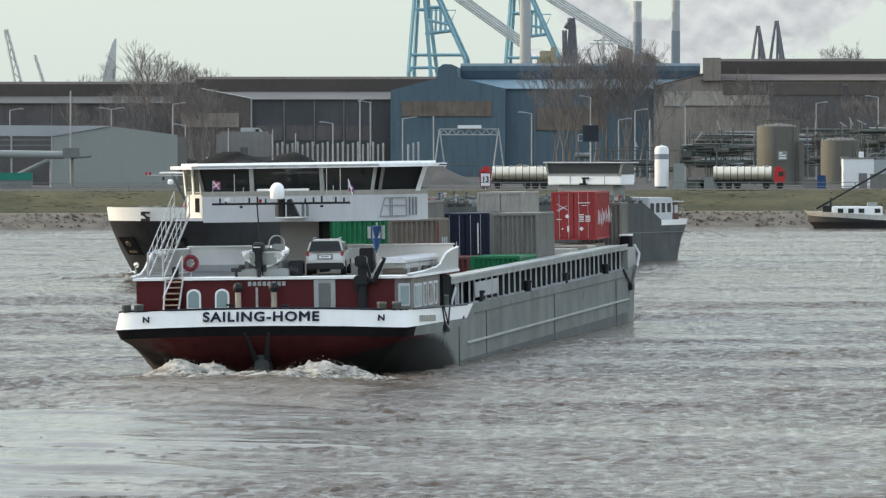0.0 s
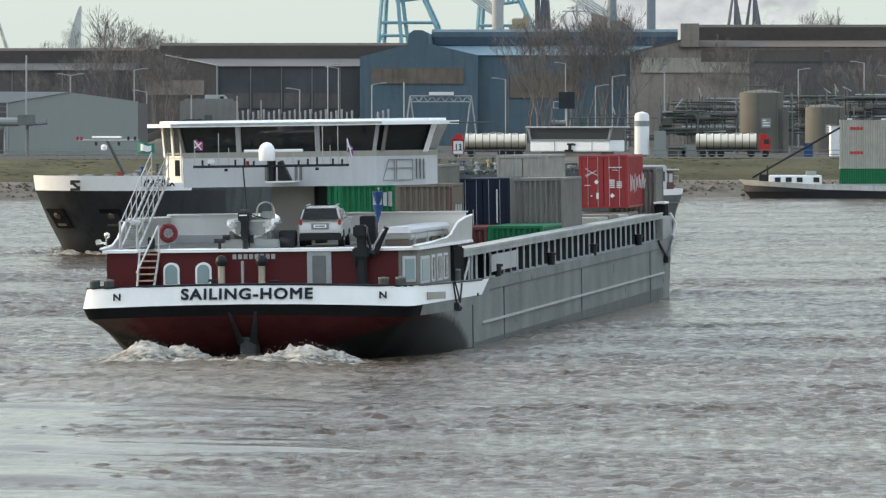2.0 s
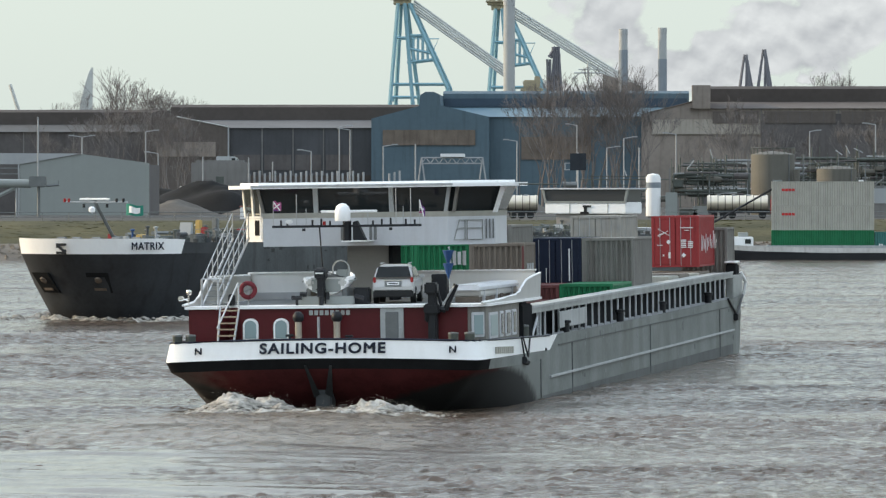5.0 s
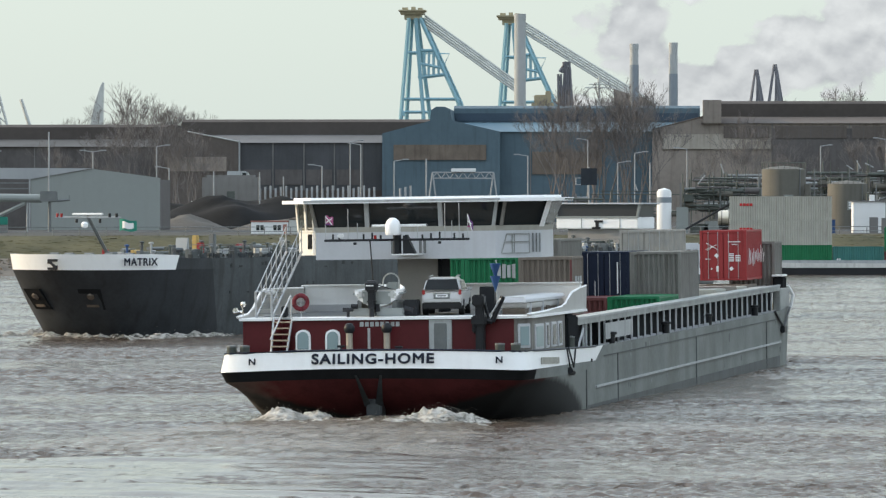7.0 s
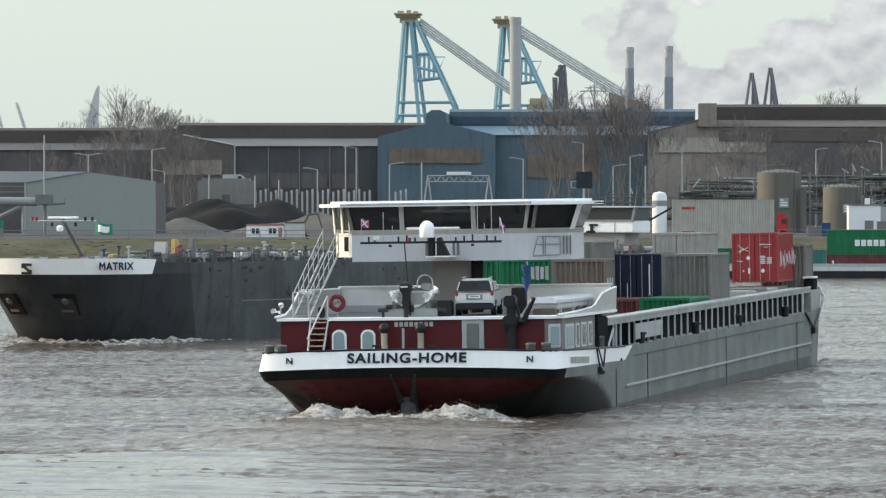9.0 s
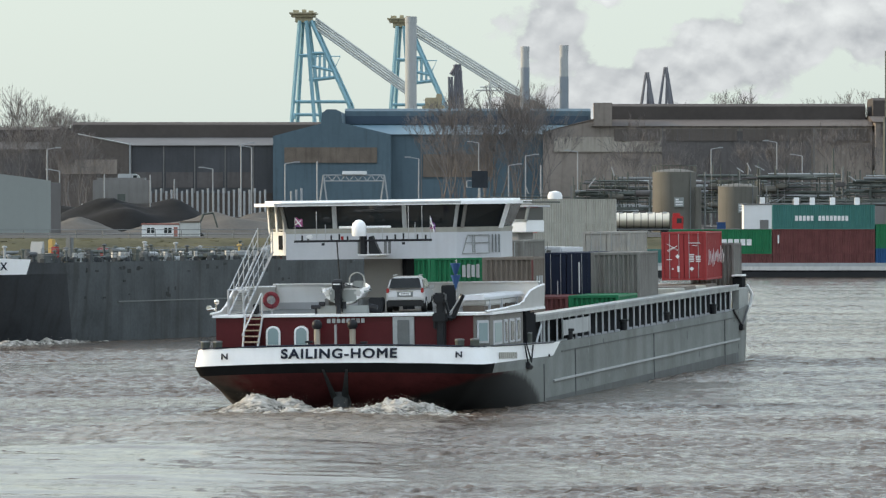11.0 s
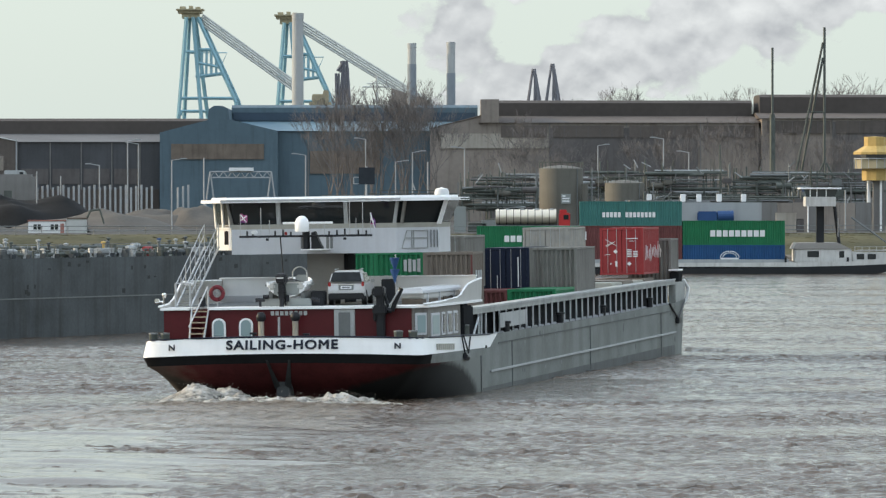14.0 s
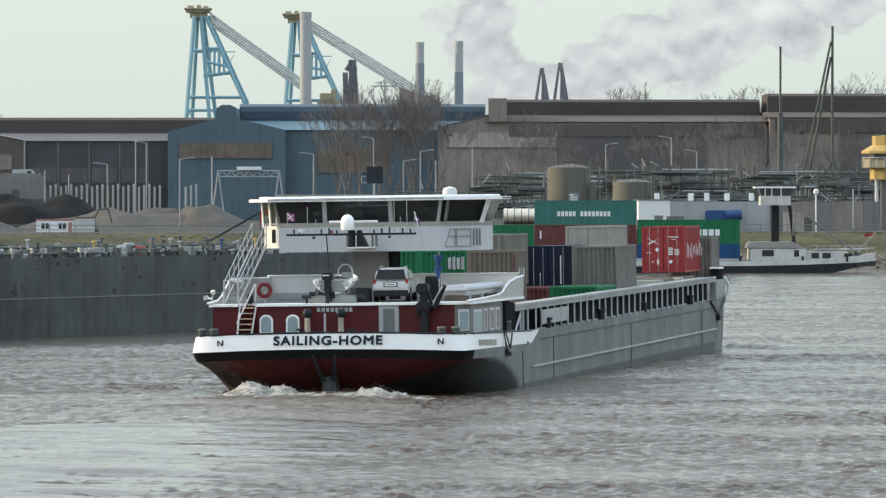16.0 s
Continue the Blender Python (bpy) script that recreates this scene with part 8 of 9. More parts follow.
part("yard", tubes(((-5, 0, Q(152)), (5, 0, Q(152)), 0.3), ((-3.5, 0, Q(146)), (3.5, 0, Q(146)), 0.25), ((-6, 0, Q(165)), (0, 0, Q(140)), 0.2), ((6, 0, Q(165)), (0, 0, Q(140)), 0.2)), CRANE_GREY, sm)
sm.location = (-20.60, 2000.0, 3.9)
bx = thing("loader", "sand-coloured bulk loader behind the blue hall", "bulk loader")
part("body", boxes((-4, 4, -3, 3, 0, Q(176)), (-3, 1.5, -2, 2, Q(176), Q(162)), (1.0, 3.0, -2, 2, Q(176), Q(155)), bevel=0.3), CRANE_SAND, bx)
bx.location = (-41.20, 2000.0 + 30, 3.9)
lw = thing("low_conveyor", "brown covered conveyor bridge behind the roofs", "conveyor")
bm = bmesh.new()
prism(bm, [(0, 26), (17.00, 26), (17.00, 42.40 - 4), (11.00, 46.40 - 4), (5.00, 48.00 - 4), (0, 49.60 - 4)], 1, 0, 6)
part("gallery", bm, BEIGE, lw)
part("trestle", boxes((2, 4, 1, 5, 0, 26), (12, 14, 1, 5, 0, 26)), BEIGE, lw)
lw.location = (-15.80, 2000.0 + 40, 3.9)


# ---- works: tanks, pipe racks, lorries ----
def tank(x, y, r, top, label):
    t = thing("storage_tank", label, "storage tank", "storage tanks")
    h = top - 3.95
    bm = bmesh.new()
    lathe(bm, [(r, 0), (r, h), (r * 0.6, h + 0.35), (0, h + 0.55)], 0, 0, 0, 32)
    smooth(part("shell", bm, TANK_TAN, t), 30)
    part("sign", boxes((-0.1, 1.4, -r - 0.12, -r + 0.25, h * 0.42, h * 0.42 + 1.5)), SHEET_GREY, t, "white hazard sign")
    part("sign_mark", boxes((0.1, 1.2, -r - 0.15, -r - 0.1, h * 0.42 + 0.25, h * 0.42 + 0.5), (0.1, 1.2, -r - 0.15, -r - 0.1, h * 0.42 + 0.7, h * 0.42 + 0.9), (0.1, 0.6, -r - 0.15, -r - 0.1, h * 0.42 + 1.05, h * 0.42 + 1.3)), CLOTH_WHITE, t)
    bm = bmesh.new()
    for i in range(24):
        a0, a1 = 2 * math.pi * i / 24, 2 * math.pi * (i + 1) / 24
        tube(bm, (r * math.cos(a0), r * math.sin(a0), h + 1.0), (r * math.cos(a1), r * math.sin(a1), h + 1.0), 0.05, 4)
        tube(bm, (r * math.cos(a0), r * math.sin(a0), h), (r * math.cos(a0), r * math.sin(a0), h + 1.0), 0.04, 4)
    part("top_rail", bm, PIPE_DARK, t)
    part("side_vessel", tubes(((r + 0.2, -r * 0.75, 0), (r + 0.2, -r * 0.75, h * 0.75), 0.55), seg=12), TANK_TAN, t)
    part("pipe_riser", tubes(((r + 1.3, -r * 0.7, 0), (r + 1.3, -r * 0.7, h), 0.12), ((r * 0.72, -r * 0.72, 0), (r * 0.72, -r * 0.72, h), 0.09)), PIPE_GREY, t)
    t.location = (x, y, 3.95)
    return t


tank(19.75, 885.0, 3.42, 13.4, "tan storage tank with white sign")
tank(30.5, 909.1, 3.2, 11.2, "smaller tan storage tank with white sign")
silo = thing("silo", "white upright silo with blue band", "silo")
bm = bmesh.new()
lathe(bm, [(1.0, 0), (1.0, 5.25), (0.8, 5.65), (0, 5.85)], 0, 0, 0.35, 20)
smooth(part("shell", bm, CLOTH_WHITE, silo))
bm = bmesh.new()
lathe(bm, [(1.015, 0), (1.015, 0.75)], 0, 0, 4.2, 20)
part("band", bm, STACK_BLUE, silo)
part("skirt", boxes((-0.7, 0.7, -0.7, 0.7, 0, 0.4)), CONCRETE, silo)
silo.location = (0.92, 769.2, 3.95)
ut = thing("equipment_cabinet", "grey equipment cabinet beside the silo", "cabinet")
part("body", boxes((-0.8, 0.8, -0.6, 0.6, 0, 3.6), bevel=0.05), SHEET_GREY, ut)
ut.location = (3.38, 769.2, 3.95)


def pipe_rack(label, x0, x1, y, top, seed, density=1.0):
    r = random.Random(seed)
    rack = thing("pipe_rack", label, "pipe rack", "pipe racks")
    L, h = x1 - x0, top - 3.95
    n = max(2, int(L / 5))
    for i in range(n + 1):
        x = L * i / n
        part("post", boxes((x - 0.14, x + 0.14, -0.14, 0.14, 0, h * r.uniform(0.75, 1.05)), (x - 0.14, x + 0.14, 2.2, 2.48, 0, h * 0.9)), r.choice((PIPE_DARK, PIPE_DARK, CONCRETE)), rack)
    for i in range(int(14 * density)):
        z, a, b = h * r.uniform(0.3, 1.0), L * r.uniform(0, 0.35), L * r.uniform(0.6, 1.0)
        part("pipe", tubes(((a, r.uniform(-0.3, 2.4), z), (b, r.uniform(-0.3, 2.4), z), r.choice((0.06, 0.09, 0.13, 0.26))), seg=8), r.choice((PIPE_DARK, PIPE_DARK, PIPE_DARK, PIPE_DARK, PIPE_DARK, PIPE_GREY, SHEET_DARK, PALE_STEEL)), rack)
    for i in range(int(L * 0.9 * density)):
        x, z0, z1 = L * r.random(), h * r.uniform(0, 0.5), h * r.uniform(0.6, 1.2)
        part("riser", tubes(((x, r.uniform(-0.5, 2.5), z0), (x, r.uniform(-0.5, 2.5), z1), r.choice((0.05, 0.08, 0.13))), seg=6), r.choice((PIPE_DARK, PIPE_DARK, PIPE_GREY)), rack)
    for i in range(int(L * 0.22 * density)):
        x, z = L * r.random(), h * r.uniform(0.1, 0.8)
        part("vessel", boxes((x - 0.8, x + 0.8, -0.5, 1.5, z, z + r.uniform(0.4, 1.3)), bevel=0.15) if r.random() < 0.5 else tubes(((x - 1.2, 0.5, z), (x + 1.2, 0.5, z), 0.5), seg=12), r.choice((PIPE_DARK, PIPE_GREY, SHEET_DARK, TANK_TAN)), rack)
    for i in range(int(L * 0.12 * density)):
        x, z = L * r.random(), h * r.uniform(0.7, 1.15)
        part("strut", tubes(((x, 0, z), (x + r.uniform(-1.8, 1.8), 0, z + r.uniform(0.6, 1.6)), 0.1), seg=5), r.choice((POST, PIPE_GREY)), rack)
    rack.location = (x0, y, 3.95)
    return rack


pipe_rack("dark tangle of pipework behind the dike", -13.33, 4.26, 925.9, 10.22, 11, 0.8)
pipe_rack("dense dark pipework of a chemical plant", 3.60, 15.88, 877.2, 12.04, 12, 2.7)
pipe_rack("dense dark pipework behind the tanks", 5.28, 28.87, 943.4, 13.00, 13, 1.8)
pipe_rack("dark pipe bridge between tanks", 24.62, 38.08, 961.5, 13.38, 14, 2.4)
pipe_rack("long dark pipe bridge", 31.70, 51.51, 943.4, 13.47, 15, 2.6)
pipe_rack("long dark pipe bridge near the masts", 46.42, 63.85, 917.4, 13.14, 16, 2.7)
pipe_rack("dark pipework at the control tower", 54.51, 75.75, 885.0, 12.69, 17, 2.6)
pipe_rack("dark low pipework behind the pale building", 30.50, 64.67, 833.3, 9.08, 18, 2.1)


def tank_lorry(x, y, flip, label):
    """Tank lorry seen from the side, cab at +x (or -x when flipped)."""
    t = thing("tank_lorry", label, "lorry", "tank lorries")
    s = -1 if flip else 1
    X = lambda a, b: (min(s * a, s * b), max(s * a, s * b))
    bm = bmesh.new()
    tube(bm, (s * -4.9, 0, 2.15), (s * 3.4, 0, 2.15), 1.02, 24)
    smooth(part("tank", bm, RIBBED, t, "polished ribbed steel tank"), 50)
    for i in range(9):
        bm = bmesh.new()
        tube(bm, (s * (-4.6 + i * 0.97) - 0.09, 0, 2.15), (s * (-4.6 + i * 0.97) + 0.09, 0, 2.15), 1.1, 24)
        part("rib", bm, RIBBED, t)
        # added dark band that colours in the shaded gap beside the rib
        bm = bmesh.new()
        tube(bm, (s * (-4.6 + i * 0.97) + 0.14, 0, 2.15), (s * (-4.6 + i * 0.97) + 0.24, 0, 2.15), 1.03, 24)
        part("rib_shade", bm, SHEET_BROWN, t)
    for i in range(4):
        part("manhole", boxes((*X(-3.6 + i * 2, -3.0 + i * 2), -0.35, 0.35, 3.1, 3.32), bevel=0.05), STEEL, t)
    part("chassis", boxes((*X(-4.8, 5.1), -0.9, 0.9, 0.75, 1.15)), BLACK, t)
    cabm = part("cab", boxes((*X(3.7, 5.2), -1.2, 1.2, 0.7, 2.75), (*X(3.75, 4.8), -1.15, 1.15, 2.7, 3.15), bevel=0.12), RED, t, "red lorry cab")
    part("side_window", boxes((*X(4.3, 5.0), -1.23, -1.17, 1.8, 2.45)), GLASS, cabm)
    part("windscreen", boxes((*X(5.16, 5.24), -1.0, 1.0, 1.7, 2.6)), GLASS, cabm)
    for xx in (-3.9, -2.7, -1.5, 2.6, 4.5):
        for yy in (-1.05, 1.05):
            bm = bmesh.new()
            tube(bm, (s * xx, yy - 0.15, 0.5), (s * xx, yy + 0.15, 0.5), 0.5, 16)
            part("wheel", bm, RUBBER, t)
    t.location = (x, y, 3.95)
    return t


tank_lorry(13.15, 769.2, False, "tank lorry with polished tank and red cab")
tank_lorry(-19.69, 769.2, True, "tank lorry with red cab by the sign")
s13 = thing("river_sign", "white board with red border and number", "sign")
part("board", boxes((-0.65, 0.65, -0.06, 0.06, 0.6, 2.3)), CLOTH_WHITE, s13)
part("border", boxes((-0.75, -0.62, -0.08, 0.07, 0.5, 2.4), (0.62, 0.75, -0.08, 0.07, 0.5, 2.4), (-0.75, 0.75, -0.08, 0.07, 2.28, 2.42), (-0.75, 0.75, -0.08, 0.07, 0.48, 0.62)), LAMP_RED, s13)
lettering("number", "13", 1.1, 0.75, BLACK, s13, Matrix.Translation((0, -0.09, 1.45)) @ pose(0, 0, 0, 90, 0, 0))
part("post", tubes(((0, 0.1, 0), (0, 0.1, 2.3), 0.07)), POST, s13)
s13.location = (-23.01, 735.3, 3.95)

# pale flat-roofed plant building, boundary wall, control tower
pb = thing("plant_building", "white and pale grey flat-roofed plant building", "building")
part("white_wall", boxes((0, 4.38, 0, 8, 0, 8.23 - 3.95)), CLOTH_WHITE, pb)
part("grey_wall", boxes((4.38 + 0.01, 18.12, 0.1, 8, 0, 8.08 - 3.95)), PALE_SHEET, pb)
part("door", boxes((2.2, 3.4, -0.05, 0.02, 0, 2.2)), CONCRETE, pb)
part("roof_edge", boxes((-0.15, 4.38 + 0.1, -0.1, 8.1, 8.23 - 3.95, 8.39 - 3.95)), CONCRETE, pb)
for x in (2.3, 7.0, 9.2, 12.0, 15.4):
    part("roof_vent", boxes((x, x + 0.7, 2, 2.7, 8.23 - 4, 9.25 - 3.95), bevel=0.05), CLOTH_WHITE, pb)
part("pump", boxes((9.2, 12.0, -1.2, -0.2, 1.5, 2.9), bevel=0.15), BLUE, pb, "blue pump set")
part("pump", tubes(((12.0, -0.7, 2.2), (14.2, -0.7, 2.3), 0.75), seg=14), BLUE, pb)
part("pump_stand", boxes((9.0, 14.6, -1.4, -0.1, 0, 1.5)), SHEET_GREY, pb)
pb.location = (27.03, 781.2, 3.95)
bw = thing("boundary_wall", "weathered grey-brown concrete boundary wall", "wall")
for i in range(7):
    part("panel", boxes((i * 2.2, i * 2.2 + 2.15, 0, 0.3, 0, 8.08 - 3.95 - 0.05 * (i % 2))), BEIGE if i % 3 else CONCRETE, bw)
bw.location = (45.87, 793.7, 3.95)
ct = thing("control_tower", "ochre yellow octagonal control tower with gallery", "control tower")
zz = lambda v: (358 - v) / 12.4 + 8 - 3.95
bm = bmesh.new()
lathe(bm, [(1.9, zz(318)), (1.9, zz(297))], 0, 0, 0, 8)
part("lower_ring", bm, YELLOW, ct)
bm = bmesh.new()
lathe(bm, [(2.9, zz(297)), (2.9, zz(294)), (2.9, zz(281)), (2.75, zz(281)), (2.75, zz(293))], 0, 0, 0, 8)
part("gallery", bm, CRANE_SAND, ct)
bm = bmesh.new()
lathe(bm, [(2.0, zz(296)), (2.0, zz(270))], 0, 0, 0, 8)
part("glazing", bm, GLASS, ct)
bm = bmesh.new()
lathe(bm, [(3.1, zz(272)), (3.1, zz(268)), (1.6, zz(257)), (1.6, zz(241)), (0, zz(240))], 0, 0, 0, 8)
part("roof", bm, YELLOW, ct)
for a in range(4):
    part("leg", tubes(((1.3 * math.cos(a * 1.57 + 0.6), 1.3 * math.sin(a * 1.57 + 0.6), 0), (1.3 * math.cos(a * 1.57 + 0.6), 1.3 * math.sin(a * 1.57 + 0.6), zz(318)), 0.16)), CLOTH_WHITE, ct)
part("stair_core", boxes((-0.3, 1.2, -0.4, 1.0, 0, zz(318))), CONCRETE, ct)
for k in range(16):
    a = 2 * math.pi * k / 16
    part("gallery_post", tubes(((3.0 * math.cos(a), 3.0 * math.sin(a), zz(297)), (3.0 * math.cos(a), 3.0 * math.sin(a), zz(279))), r=0.05), BOX_PALE, ct)
bm = bmesh.new()
lathe(bm, [(2.96, zz(280)), (3.06, zz(280)), (3.06, zz(278.6)), (2.96, zz(278.6))], 0, 0, 0, 16)
part("gallery_rail", bm, BOX_PALE, ct)
ct.location = (62.82, 806.5, 3.95)
lp2 = thing("ball_lamp", "white post with ball-shaped head", "lamp")
part("post", tubes(((0, 0, 0), (0, 0, 9.00 - 3.95), 0.1)), CLOTH_WHITE, lp2)
bm = bmesh.new()
lathe(bm, [(0, 0), (0.3, 0.12), (0.38, 0.4), (0.3, 0.68), (0, 0.8)], 0, 0, 9.00 - 3.95, 12)
smooth(part("globe", bm, CLOTH_WHITE, lp2))
lp2.location = (50.77, 769.2, 3.95)
for x, w, h, mt in ((31.86, 2.4, 2.0, CONCRETE), (48.14, 2.8, 2.6, BEIGE_PALE), (50.08, 1.0, 1.8, SHEET_DARK), (7.44, 2.2, 1.6, SHEET_GREY), (9.13, 1.4, 2.4, CONCRETE), (22.17, 1.8, 1.2, CONCRETE), (23.72, 1.2, 1.8, BLUE), (5.76, 2.5, 1.2, PIPE_DARK)):
    k = thing("yard_cabinet", "small plain utility cabinet in the yard", "cabinet", "yard cabinets")
    part("body", boxes((-w / 2, w / 2, -0.5, 0.5, 0, h), bevel=0.05), mt, k)
    part("lid", boxes((-w / 2 - 0.05, w / 2 + 0.05, -0.55, 0.55, h, h + 0.1)), mt, k)
    k.location = (x, 10000 / 12.9, 3.95)


# ---- shrubs and rough grass on the dike ----
def scrub():
    r = random.Random(21)
    bm = bmesh.new()
    for i in range(2200):
        x = r.uniform(-125, 105)
        d = r.uniform(9, 33)
        z = np.interp(d, [9, 14, 22, 28, 36], [1.4, 2.2, 3.4, 4.0, 4.05])
        px, py = x - 0.33 * d, BANK(x) + d
        h, w = r.uniform(0.03, 0.09), r.uniform(0.4, 1.2)
        a = r.uniform(-0.6, 0.6)
        v = [bm.verts.new(p) for p in ((px - w, py, z - 0.05), (px + w, py + a, z - 0.05), (px + r.uniform(-w, w), py + 0.2, z + h))]
        bm.faces.new(v)
    return tagged(part("grass_tufts", bm, GRASS), "uneven dull green grass tufts on the dike", "grass", kind="stuff")


scrub()


def riprap():
    r = random.Random(4)
    bm = bmesh.new()
    for i in range(2600):
        x = r.uniform(-130, 110)
        d = r.uniform(-0.8, 7.5)
        z = np.interp(d, [-6, 0.5, 4, 9], [-2, 0.15, 0.9, 1.5])
        s = r.uniform(0.15, 0.45)
        m = Matrix.Translation((x - 0.33 * d, BANK(x) + d, z)) @ Euler((r.uniform(0, 3), r.uniform(0, 3), r.uniform(0, 3))).to_matrix().to_4x4()
        v = [bm.verts.new(m @ Vector(p)) for p in ((-s, 0, -s * 0.6), (s, -s * 0.3, -s * 0.5), (0, s, -s * 0.4), (0, 0, s * 0.8))]
        for f in ((0, 1, 2), (0, 1, 3), (1, 2, 3), (2, 0, 3)):
            bm.faces.new([v[k] for k in f])
    return tagged(part("riprap", bm, STONE), "loose grey-brown stones along the waterline", "stones", kind="stuff")


riprap()


# ---- steam over the works, far behind everything ----
def steam():
    m = bpy.data.materials.new("steam")
    m.use_nodes = True
    n, l = m.node_tree.nodes, m.node_tree.links
    n.remove(n["Principled BSDF"])
    co, mp, off = n.new("ShaderNodeTexCoord"), n.new("ShaderNodeMapping"), n.new("ShaderNodeMapping")
    mp.inputs["Rotation"].default_value = (0, radians(-24), 0)
    mp.inputs["Scale"].default_value = (0.0095, 0.0095, 0.0125)
    off.inputs["Location"].default_value = (0.07, 0, -0.12)  # the same billows shifted, to shade them
    l.new(co.outputs["Object"], mp.inputs[0]), l.new(mp.outputs[0], off.inputs[0])

    def billow(vec):
        tx, vo, a1, a2 = n.new("ShaderNodeTexNoise"), n.new("ShaderNodeTexVoronoi"), n.new("ShaderNodeMath"), n.new("ShaderNodeMath")
        tx.inputs["Scale"].default_value, tx.inputs["Detail"].default_value, tx.inputs["Roughness"].default_value = 1.0, 7, 0.55
        wob, wv = n.new("ShaderNodeTexNoise"), n.new("ShaderNodeVectorMath")
        wob.inputs["Scale"].default_value, wob.inputs["Detail"].default_value = 4.0, 5
        wv.operation = "MULTIPLY_ADD"
        wv.inputs[1].default_value = (0.35, 0.35, 0.35)
        l.new(vec, wob.inputs["Vector"]), l.new(wob.outputs[1], wv.inputs[0]), l.new(vec, wv.inputs[2])
        vo.feature = "SMOOTH_F1"
        vo.inputs["Scale"].default_value, vo.inputs["Smoothness"].default_value = 3.4, 0.25
        l.new(vec, tx.inputs["Vector"]), l.new(wv.outputs[0], vo.inputs["Vector"])
        a1.operation, a1.inputs[1].default_value = "MULTIPLY", -0.20
        l.new(vo.outputs[0], a1.inputs[0]), l.new(a1.outputs[0], a2.inputs[0]), l.new(tx.outputs[0], a2.inputs[1])
        return a2.outputs[0]
    field, shifted = billow(mp.outputs[0]), billow(off.outputs[0])
    sep = n.new("ShaderNodeSeparateXYZ")
    l.new(co.outputs["Object"], sep.inputs[0])
    # two plumes: a long one rising to the right and a rounder one to its left
    line, dist, ridge = n.new("ShaderNodeMath"), n.new("ShaderNodeMath"), n.new("ShaderNodeMapRange")
    line.operation, line.inputs[1].default_value = "MULTIPLY_ADD", -0.25
    dist.operation = "ABSOLUTE"
    l.new(sep.outputs[0], line.inputs[0]), l.new(sep.outputs[2], line.inputs[2]), l.new(line.outputs[0], dist.inputs[0])
    ridge.inputs["From Min"].default_value, ridge.inputs["From Max"].default_value = 5, 66
    ridge.inputs["To Min"].default_value, ridge.inputs["To Max"].default_value = 0.25, -0.26
    l.new(dist.outputs[0], ridge.inputs["Value"])
    start = n.new("ShaderNodeMapRange")
    start.inputs["From Min"].default_value, start.inputs["From Max"].default_value = -110, 20
    start.inputs["To Min"].default_value, start.inputs["To Max"].default_value = -0.3, 0.0
    l.new(sep.outputs[0], start.inputs["Value"])
    long_, cen, puff, both = n.new("ShaderNodeMath"), n.new("ShaderNodeVectorMath"), n.new("ShaderNodeMapRange"), n.new("ShaderNodeMath")
    l.new(ridge.outputs[0], long_.inputs[0]), l.new(start.outputs[0], long_.inputs[1])
    cen.operation = "DISTANCE"
    cen.inputs[1].default_value = (-62, 0, 48)
    l.new(co.outputs["Object"], cen.inputs[0])
    puff.inputs["From Min"].default_value, puff.inputs["From Max"].default_value = 8, 95
    puff.inputs["To Min"].default_value, puff.inputs["To Max"].default_value = 0.235, -0.26
    l.new(cen.outputs["Value"], puff.inputs["Value"])
    both.operation = "MAXIMUM"
    l.new(long_.outputs[0], both.inputs[0]), l.new(puff.outputs[0], both.inputs[1])
    add2 = n.new("ShaderNodeMath")
    l.new(field, add2.inputs[0]), l.new(both.outputs[0], add2.inputs[1])
    a = n.new("ShaderNodeMapRange")
    a.interpolation_type = "SMOOTHSTEP"
    a.inputs["From Min"].default_value, a.inputs["From Max"].default_value, a.inputs["To Max"].default_value = 0.405, 0.475, 0.96
    l.new(add2.outputs[0], a.inputs["Value"])
    # light and dark sides of the billows are coloured in from the shift
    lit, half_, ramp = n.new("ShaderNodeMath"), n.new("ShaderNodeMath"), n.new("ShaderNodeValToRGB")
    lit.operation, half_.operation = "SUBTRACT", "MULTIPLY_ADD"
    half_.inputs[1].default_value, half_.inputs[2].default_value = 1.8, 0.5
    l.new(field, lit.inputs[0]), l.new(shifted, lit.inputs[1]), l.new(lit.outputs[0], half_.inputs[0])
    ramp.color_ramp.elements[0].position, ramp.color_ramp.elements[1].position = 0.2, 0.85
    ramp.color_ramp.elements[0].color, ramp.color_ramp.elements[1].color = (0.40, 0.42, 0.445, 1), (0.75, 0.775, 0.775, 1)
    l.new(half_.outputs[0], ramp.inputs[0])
    # the sheet gives off this colour itself instead of catching the sun
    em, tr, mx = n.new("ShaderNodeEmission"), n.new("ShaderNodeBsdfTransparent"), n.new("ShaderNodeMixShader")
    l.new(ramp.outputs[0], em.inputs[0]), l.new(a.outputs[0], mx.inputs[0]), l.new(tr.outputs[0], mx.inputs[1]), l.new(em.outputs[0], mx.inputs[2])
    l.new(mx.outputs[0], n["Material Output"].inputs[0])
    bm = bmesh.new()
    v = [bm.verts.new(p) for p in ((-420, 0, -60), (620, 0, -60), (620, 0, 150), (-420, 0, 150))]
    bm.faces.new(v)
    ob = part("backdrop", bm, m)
    return tagged(ob, "drifting grey-white steam clouds far behind the works", "steam clouds", kind="structure")


clouds = steam()


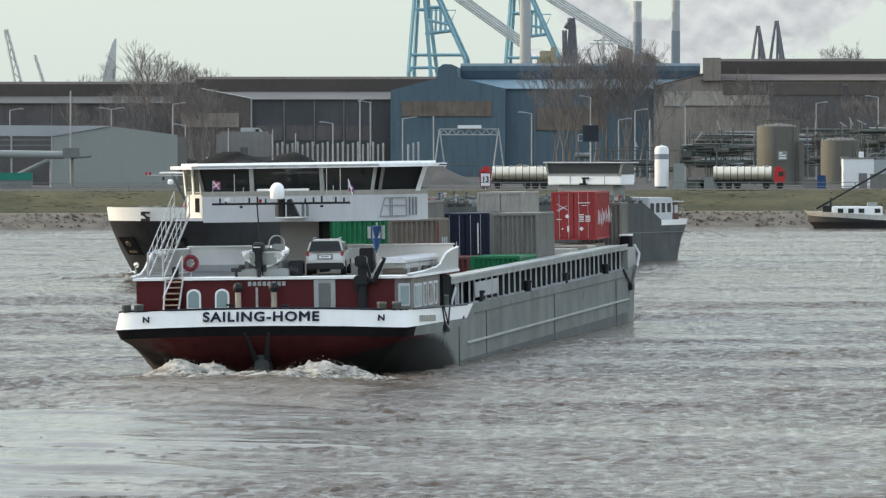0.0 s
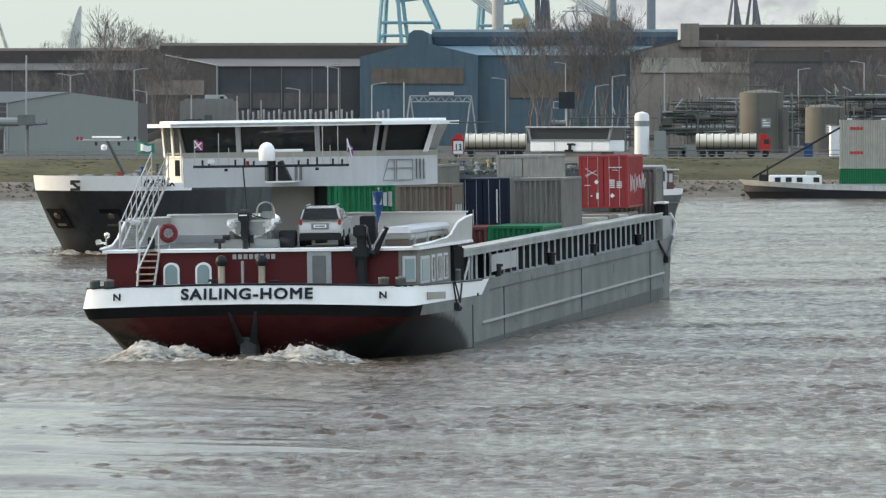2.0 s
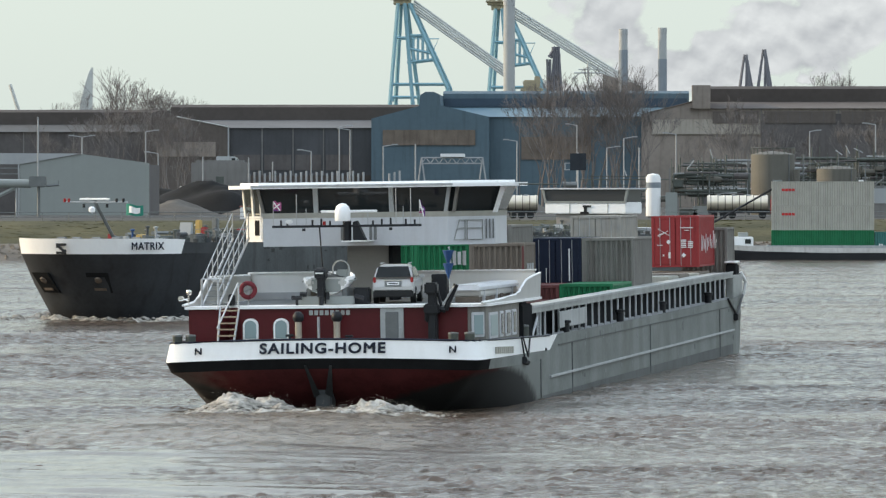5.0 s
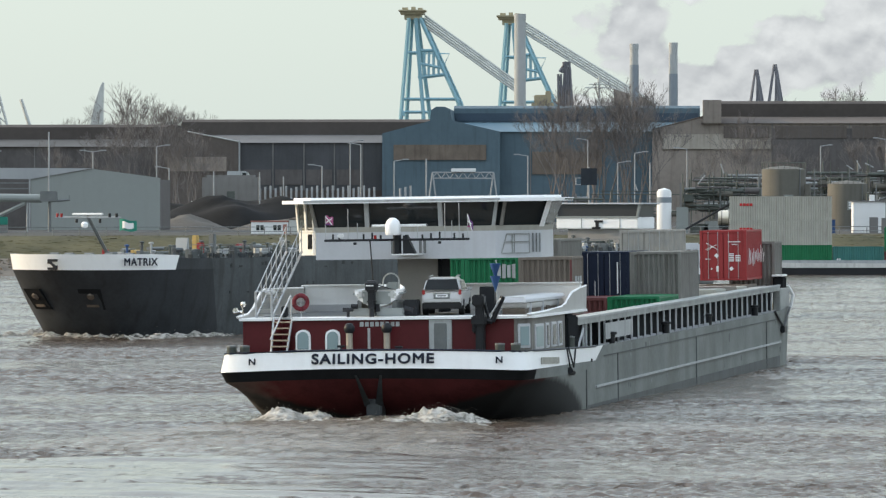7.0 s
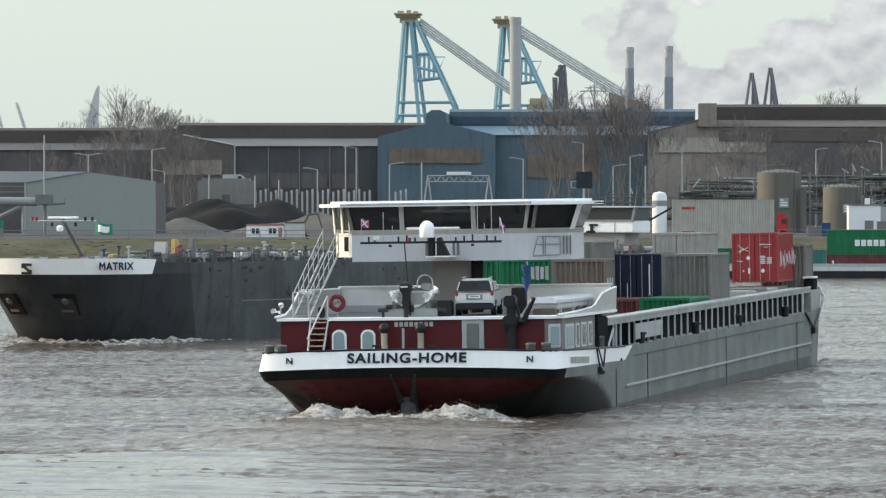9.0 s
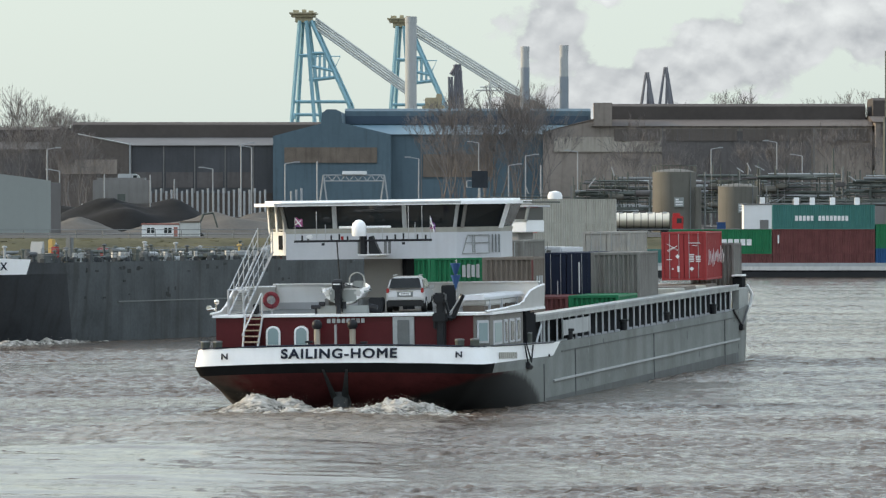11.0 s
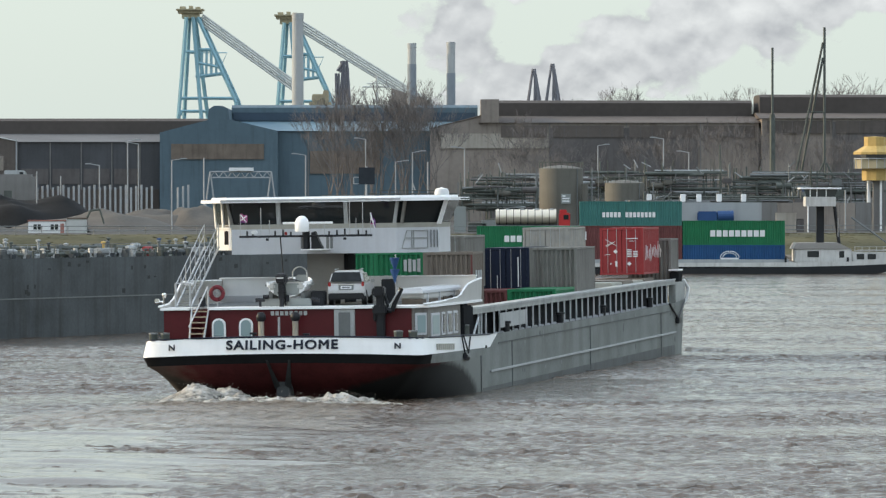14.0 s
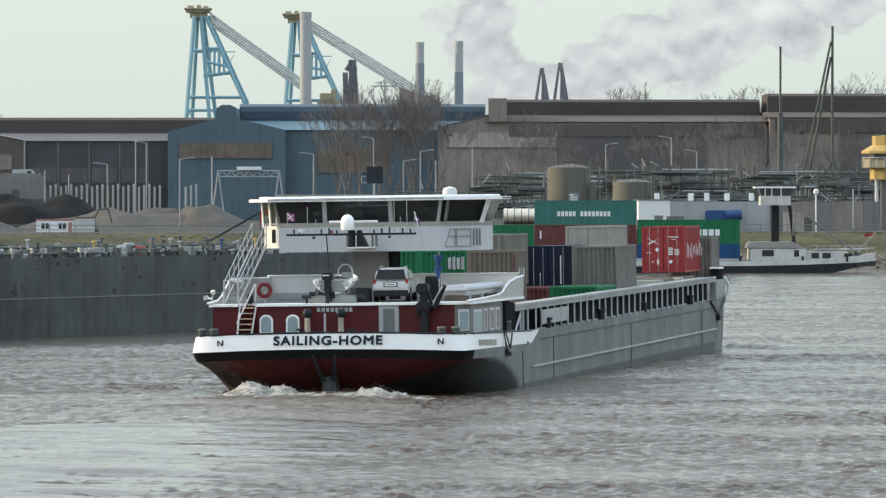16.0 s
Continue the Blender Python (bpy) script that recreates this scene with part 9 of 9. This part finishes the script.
# ---- bird ----
def flying_bird():
    """Dark bird, nose along y; each wing hinges at the body's side."""
    b = thing("bird", "dark bird flapping low over the river", "bird")
    feather = mat("dark_feathers", (0.03, 0.028, 0.027), 0.8, var=0.3, scale=6)
    bm = bmesh.new()
    lathe(bm, [(0.0, -0.20), (0.04, -0.14), (0.062, -0.02), (0.055, 0.08), (0.03, 0.15), (0.035, 0.19), (0.022, 0.225), (0.0, 0.25)], 0, 0, 0, 12)
    bm.transform(pose(0, 0, 0, -90, 0, 0))
    smooth(part("body", bm, feather, b))
    bm = bmesh.new()
    prism(bm, [(-0.025, -0.16), (0.025, -0.16), (0.06, -0.31), (-0.06, -0.31)], 2, -0.006, 0.006)
    part("tail", bm, feather, b)
    bm = bmesh.new()
    lathe(bm, [(0.012, 0), (0.0, 0.05)], 0, 0, 0.24, 6)
    bm.transform(pose(0, 0, 0, -90, 0, 0))
    part("beak", bm, PIPE_GREY, b)
    wings = []
    for s in (-1, 1):
        bm = bmesh.new()
        prism(bm, [(0, 0.07), (s * 0.14, 0.10), (s * 0.26, 0.06), (s * 0.38, -0.05), (s * 0.33, -0.06), (s * 0.27, -0.09), (s * 0.15, -0.085), (0, -0.09)], 2, -0.006, 0.006)
        w = part("wing", bm, feather, b)
        w.location = (s * 0.04, 0, 0.02)
        wings.append((s, w))
    return b, wings


bird, bird_wings = flying_bird()


# ---- what moves ----
SHIP_ROWS = [  # seconds, x, y of the stern, heading to the right of straight away (degrees)
    (0.0, -15.24, 197.13, 6.33), (1.0, -14.70, 200.25, 6.67), (2.0, -14.07, 203.36, 7.00), (3.0, -13.46, 206.45, 7.32),
    (4.0, -12.86, 209.53, 7.63), (5.0, -12.28, 212.58, 7.94), (6.0, -11.69, 215.61, 8.24), (7.0, -11.10, 218.63, 8.53),
    (8.0, -10.47, 221.63, 8.82), (9.0, -9.86, 224.61, 9.10), (10.0, -9.26, 227.57, 9.37), (11.0, -8.62, 230.52, 9.63),
    (12.0, -7.98, 233.45, 9.89), (13.0, -7.29, 236.35, 10.14), (14.0, -6.56, 239.24, 10.38), (15.0, -5.83, 242.11, 10.61),
    (16.0, -5.07, 244.97, 10.84)]


def motions():
    cargo = [(t, pose(x, y, 0, 0.13, 0, -a) @ pose(0, 0, 0, 0, -0.79, 0)) for t, x, y, a in SHIP_ROWS]
    tank = []
    for t in range(0, 17):
        bx, by = -36.39 - 0.1 * t - 0.0153 * t * t, 376.0 - 3.72 * t + 0.0483 * t * t
        a = 21.92 + 0.267 * t
        tank.append((float(t), pose(bx, by, 0, 0, 0, 180 - a)))
    barge = [(t, pose(18.72 - 3.16 * t, 675.7, -0.2, 0, 0, 90)) for t in (0.0, 8.0, 16.0)]
    place = lambda t: pose(*[float(np.interp(t, [r[0] for r in SHIP_ROWS], [r[k] for r in SHIP_ROWS])) for k in (1, 2)], 0, 0, 0, -float(np.interp(t, [r[0] for r in SHIP_ROWS], [r[3] for r in SHIP_ROWS])))
    level = [(r[0], place(r[0]) @ pose(0, 0, 0)) for r in SHIP_ROWS]
    ways = {"cargo": cargo, "tank": tank, "barge": barge, "level": level}
    for ob, key, local in LOADS:
        if key in ways:
            walk(ob, [(t, m @ local) for t, m in ways[key]])
    # the wash behind the stern surges and drops back
    for ob, speed, phase, high in zip(WASH, (4.1, 3.3, 2.3), (0.4, 2.2, 1.0), (0.13, 0.13, 0.06)):
        walk(ob, [(t, place(t) @ pose(0.25 * math.sin(1.7 * t + phase), 0.2 * math.sin(2.3 * t), WATER_Z + high * math.sin(speed * t + phase))) for t in [0.25 * k for k in range(65)]])
    # the bird crosses low over the near water at the end
    way = [(0.0, -62.0, 62.0, 1.2), (8.0, -30.0, 96.0, 1.0), (14.0, -4.0, 132.0, 0.5), (15.0, 4.3, 144.0, 0.3), (15.2, 5.8, 147.0, 0.25), (15.4, 7.36, 149.3, 0.33), (15.5, 8.12, 149.3, 0.63),
           (15.6, 8.78, 149.3, 1.00), (15.7, 9.46, 149.3, 1.34), (15.8, 10.33, 149.3, 1.69), (15.9, 11.04, 149.3, 1.85), (16.0, 12.03, 149.3, 2.07)]
    walk(bird, [(t, pose(x, y, z, 12, 0, -28)) for t, x, y, z in way])
    flap = [(0.0, 5), (15.0, 5), (15.3, 25), (15.4, -22), (15.5, 24), (15.6, -52), (15.7, -24), (15.8, 16), (15.9, -42), (16.0, 10)]
    for s, w in bird_wings:
        walk(w, [(t, pose(s * 0.04, 0, 0.02, 0, -s * a, 0)) for t, a in flap])
    walk(clouds, [(t, pose(14.0 + 5.5 * t, 4545.5, 111.64)) for t in (0.0, 8.0, 16.0)])
    walk(water, [(t, pose(0.45 * t, -0.2 * t, WATER_Z)) for t in (0.0, 8.0, 16.0)])


motions()
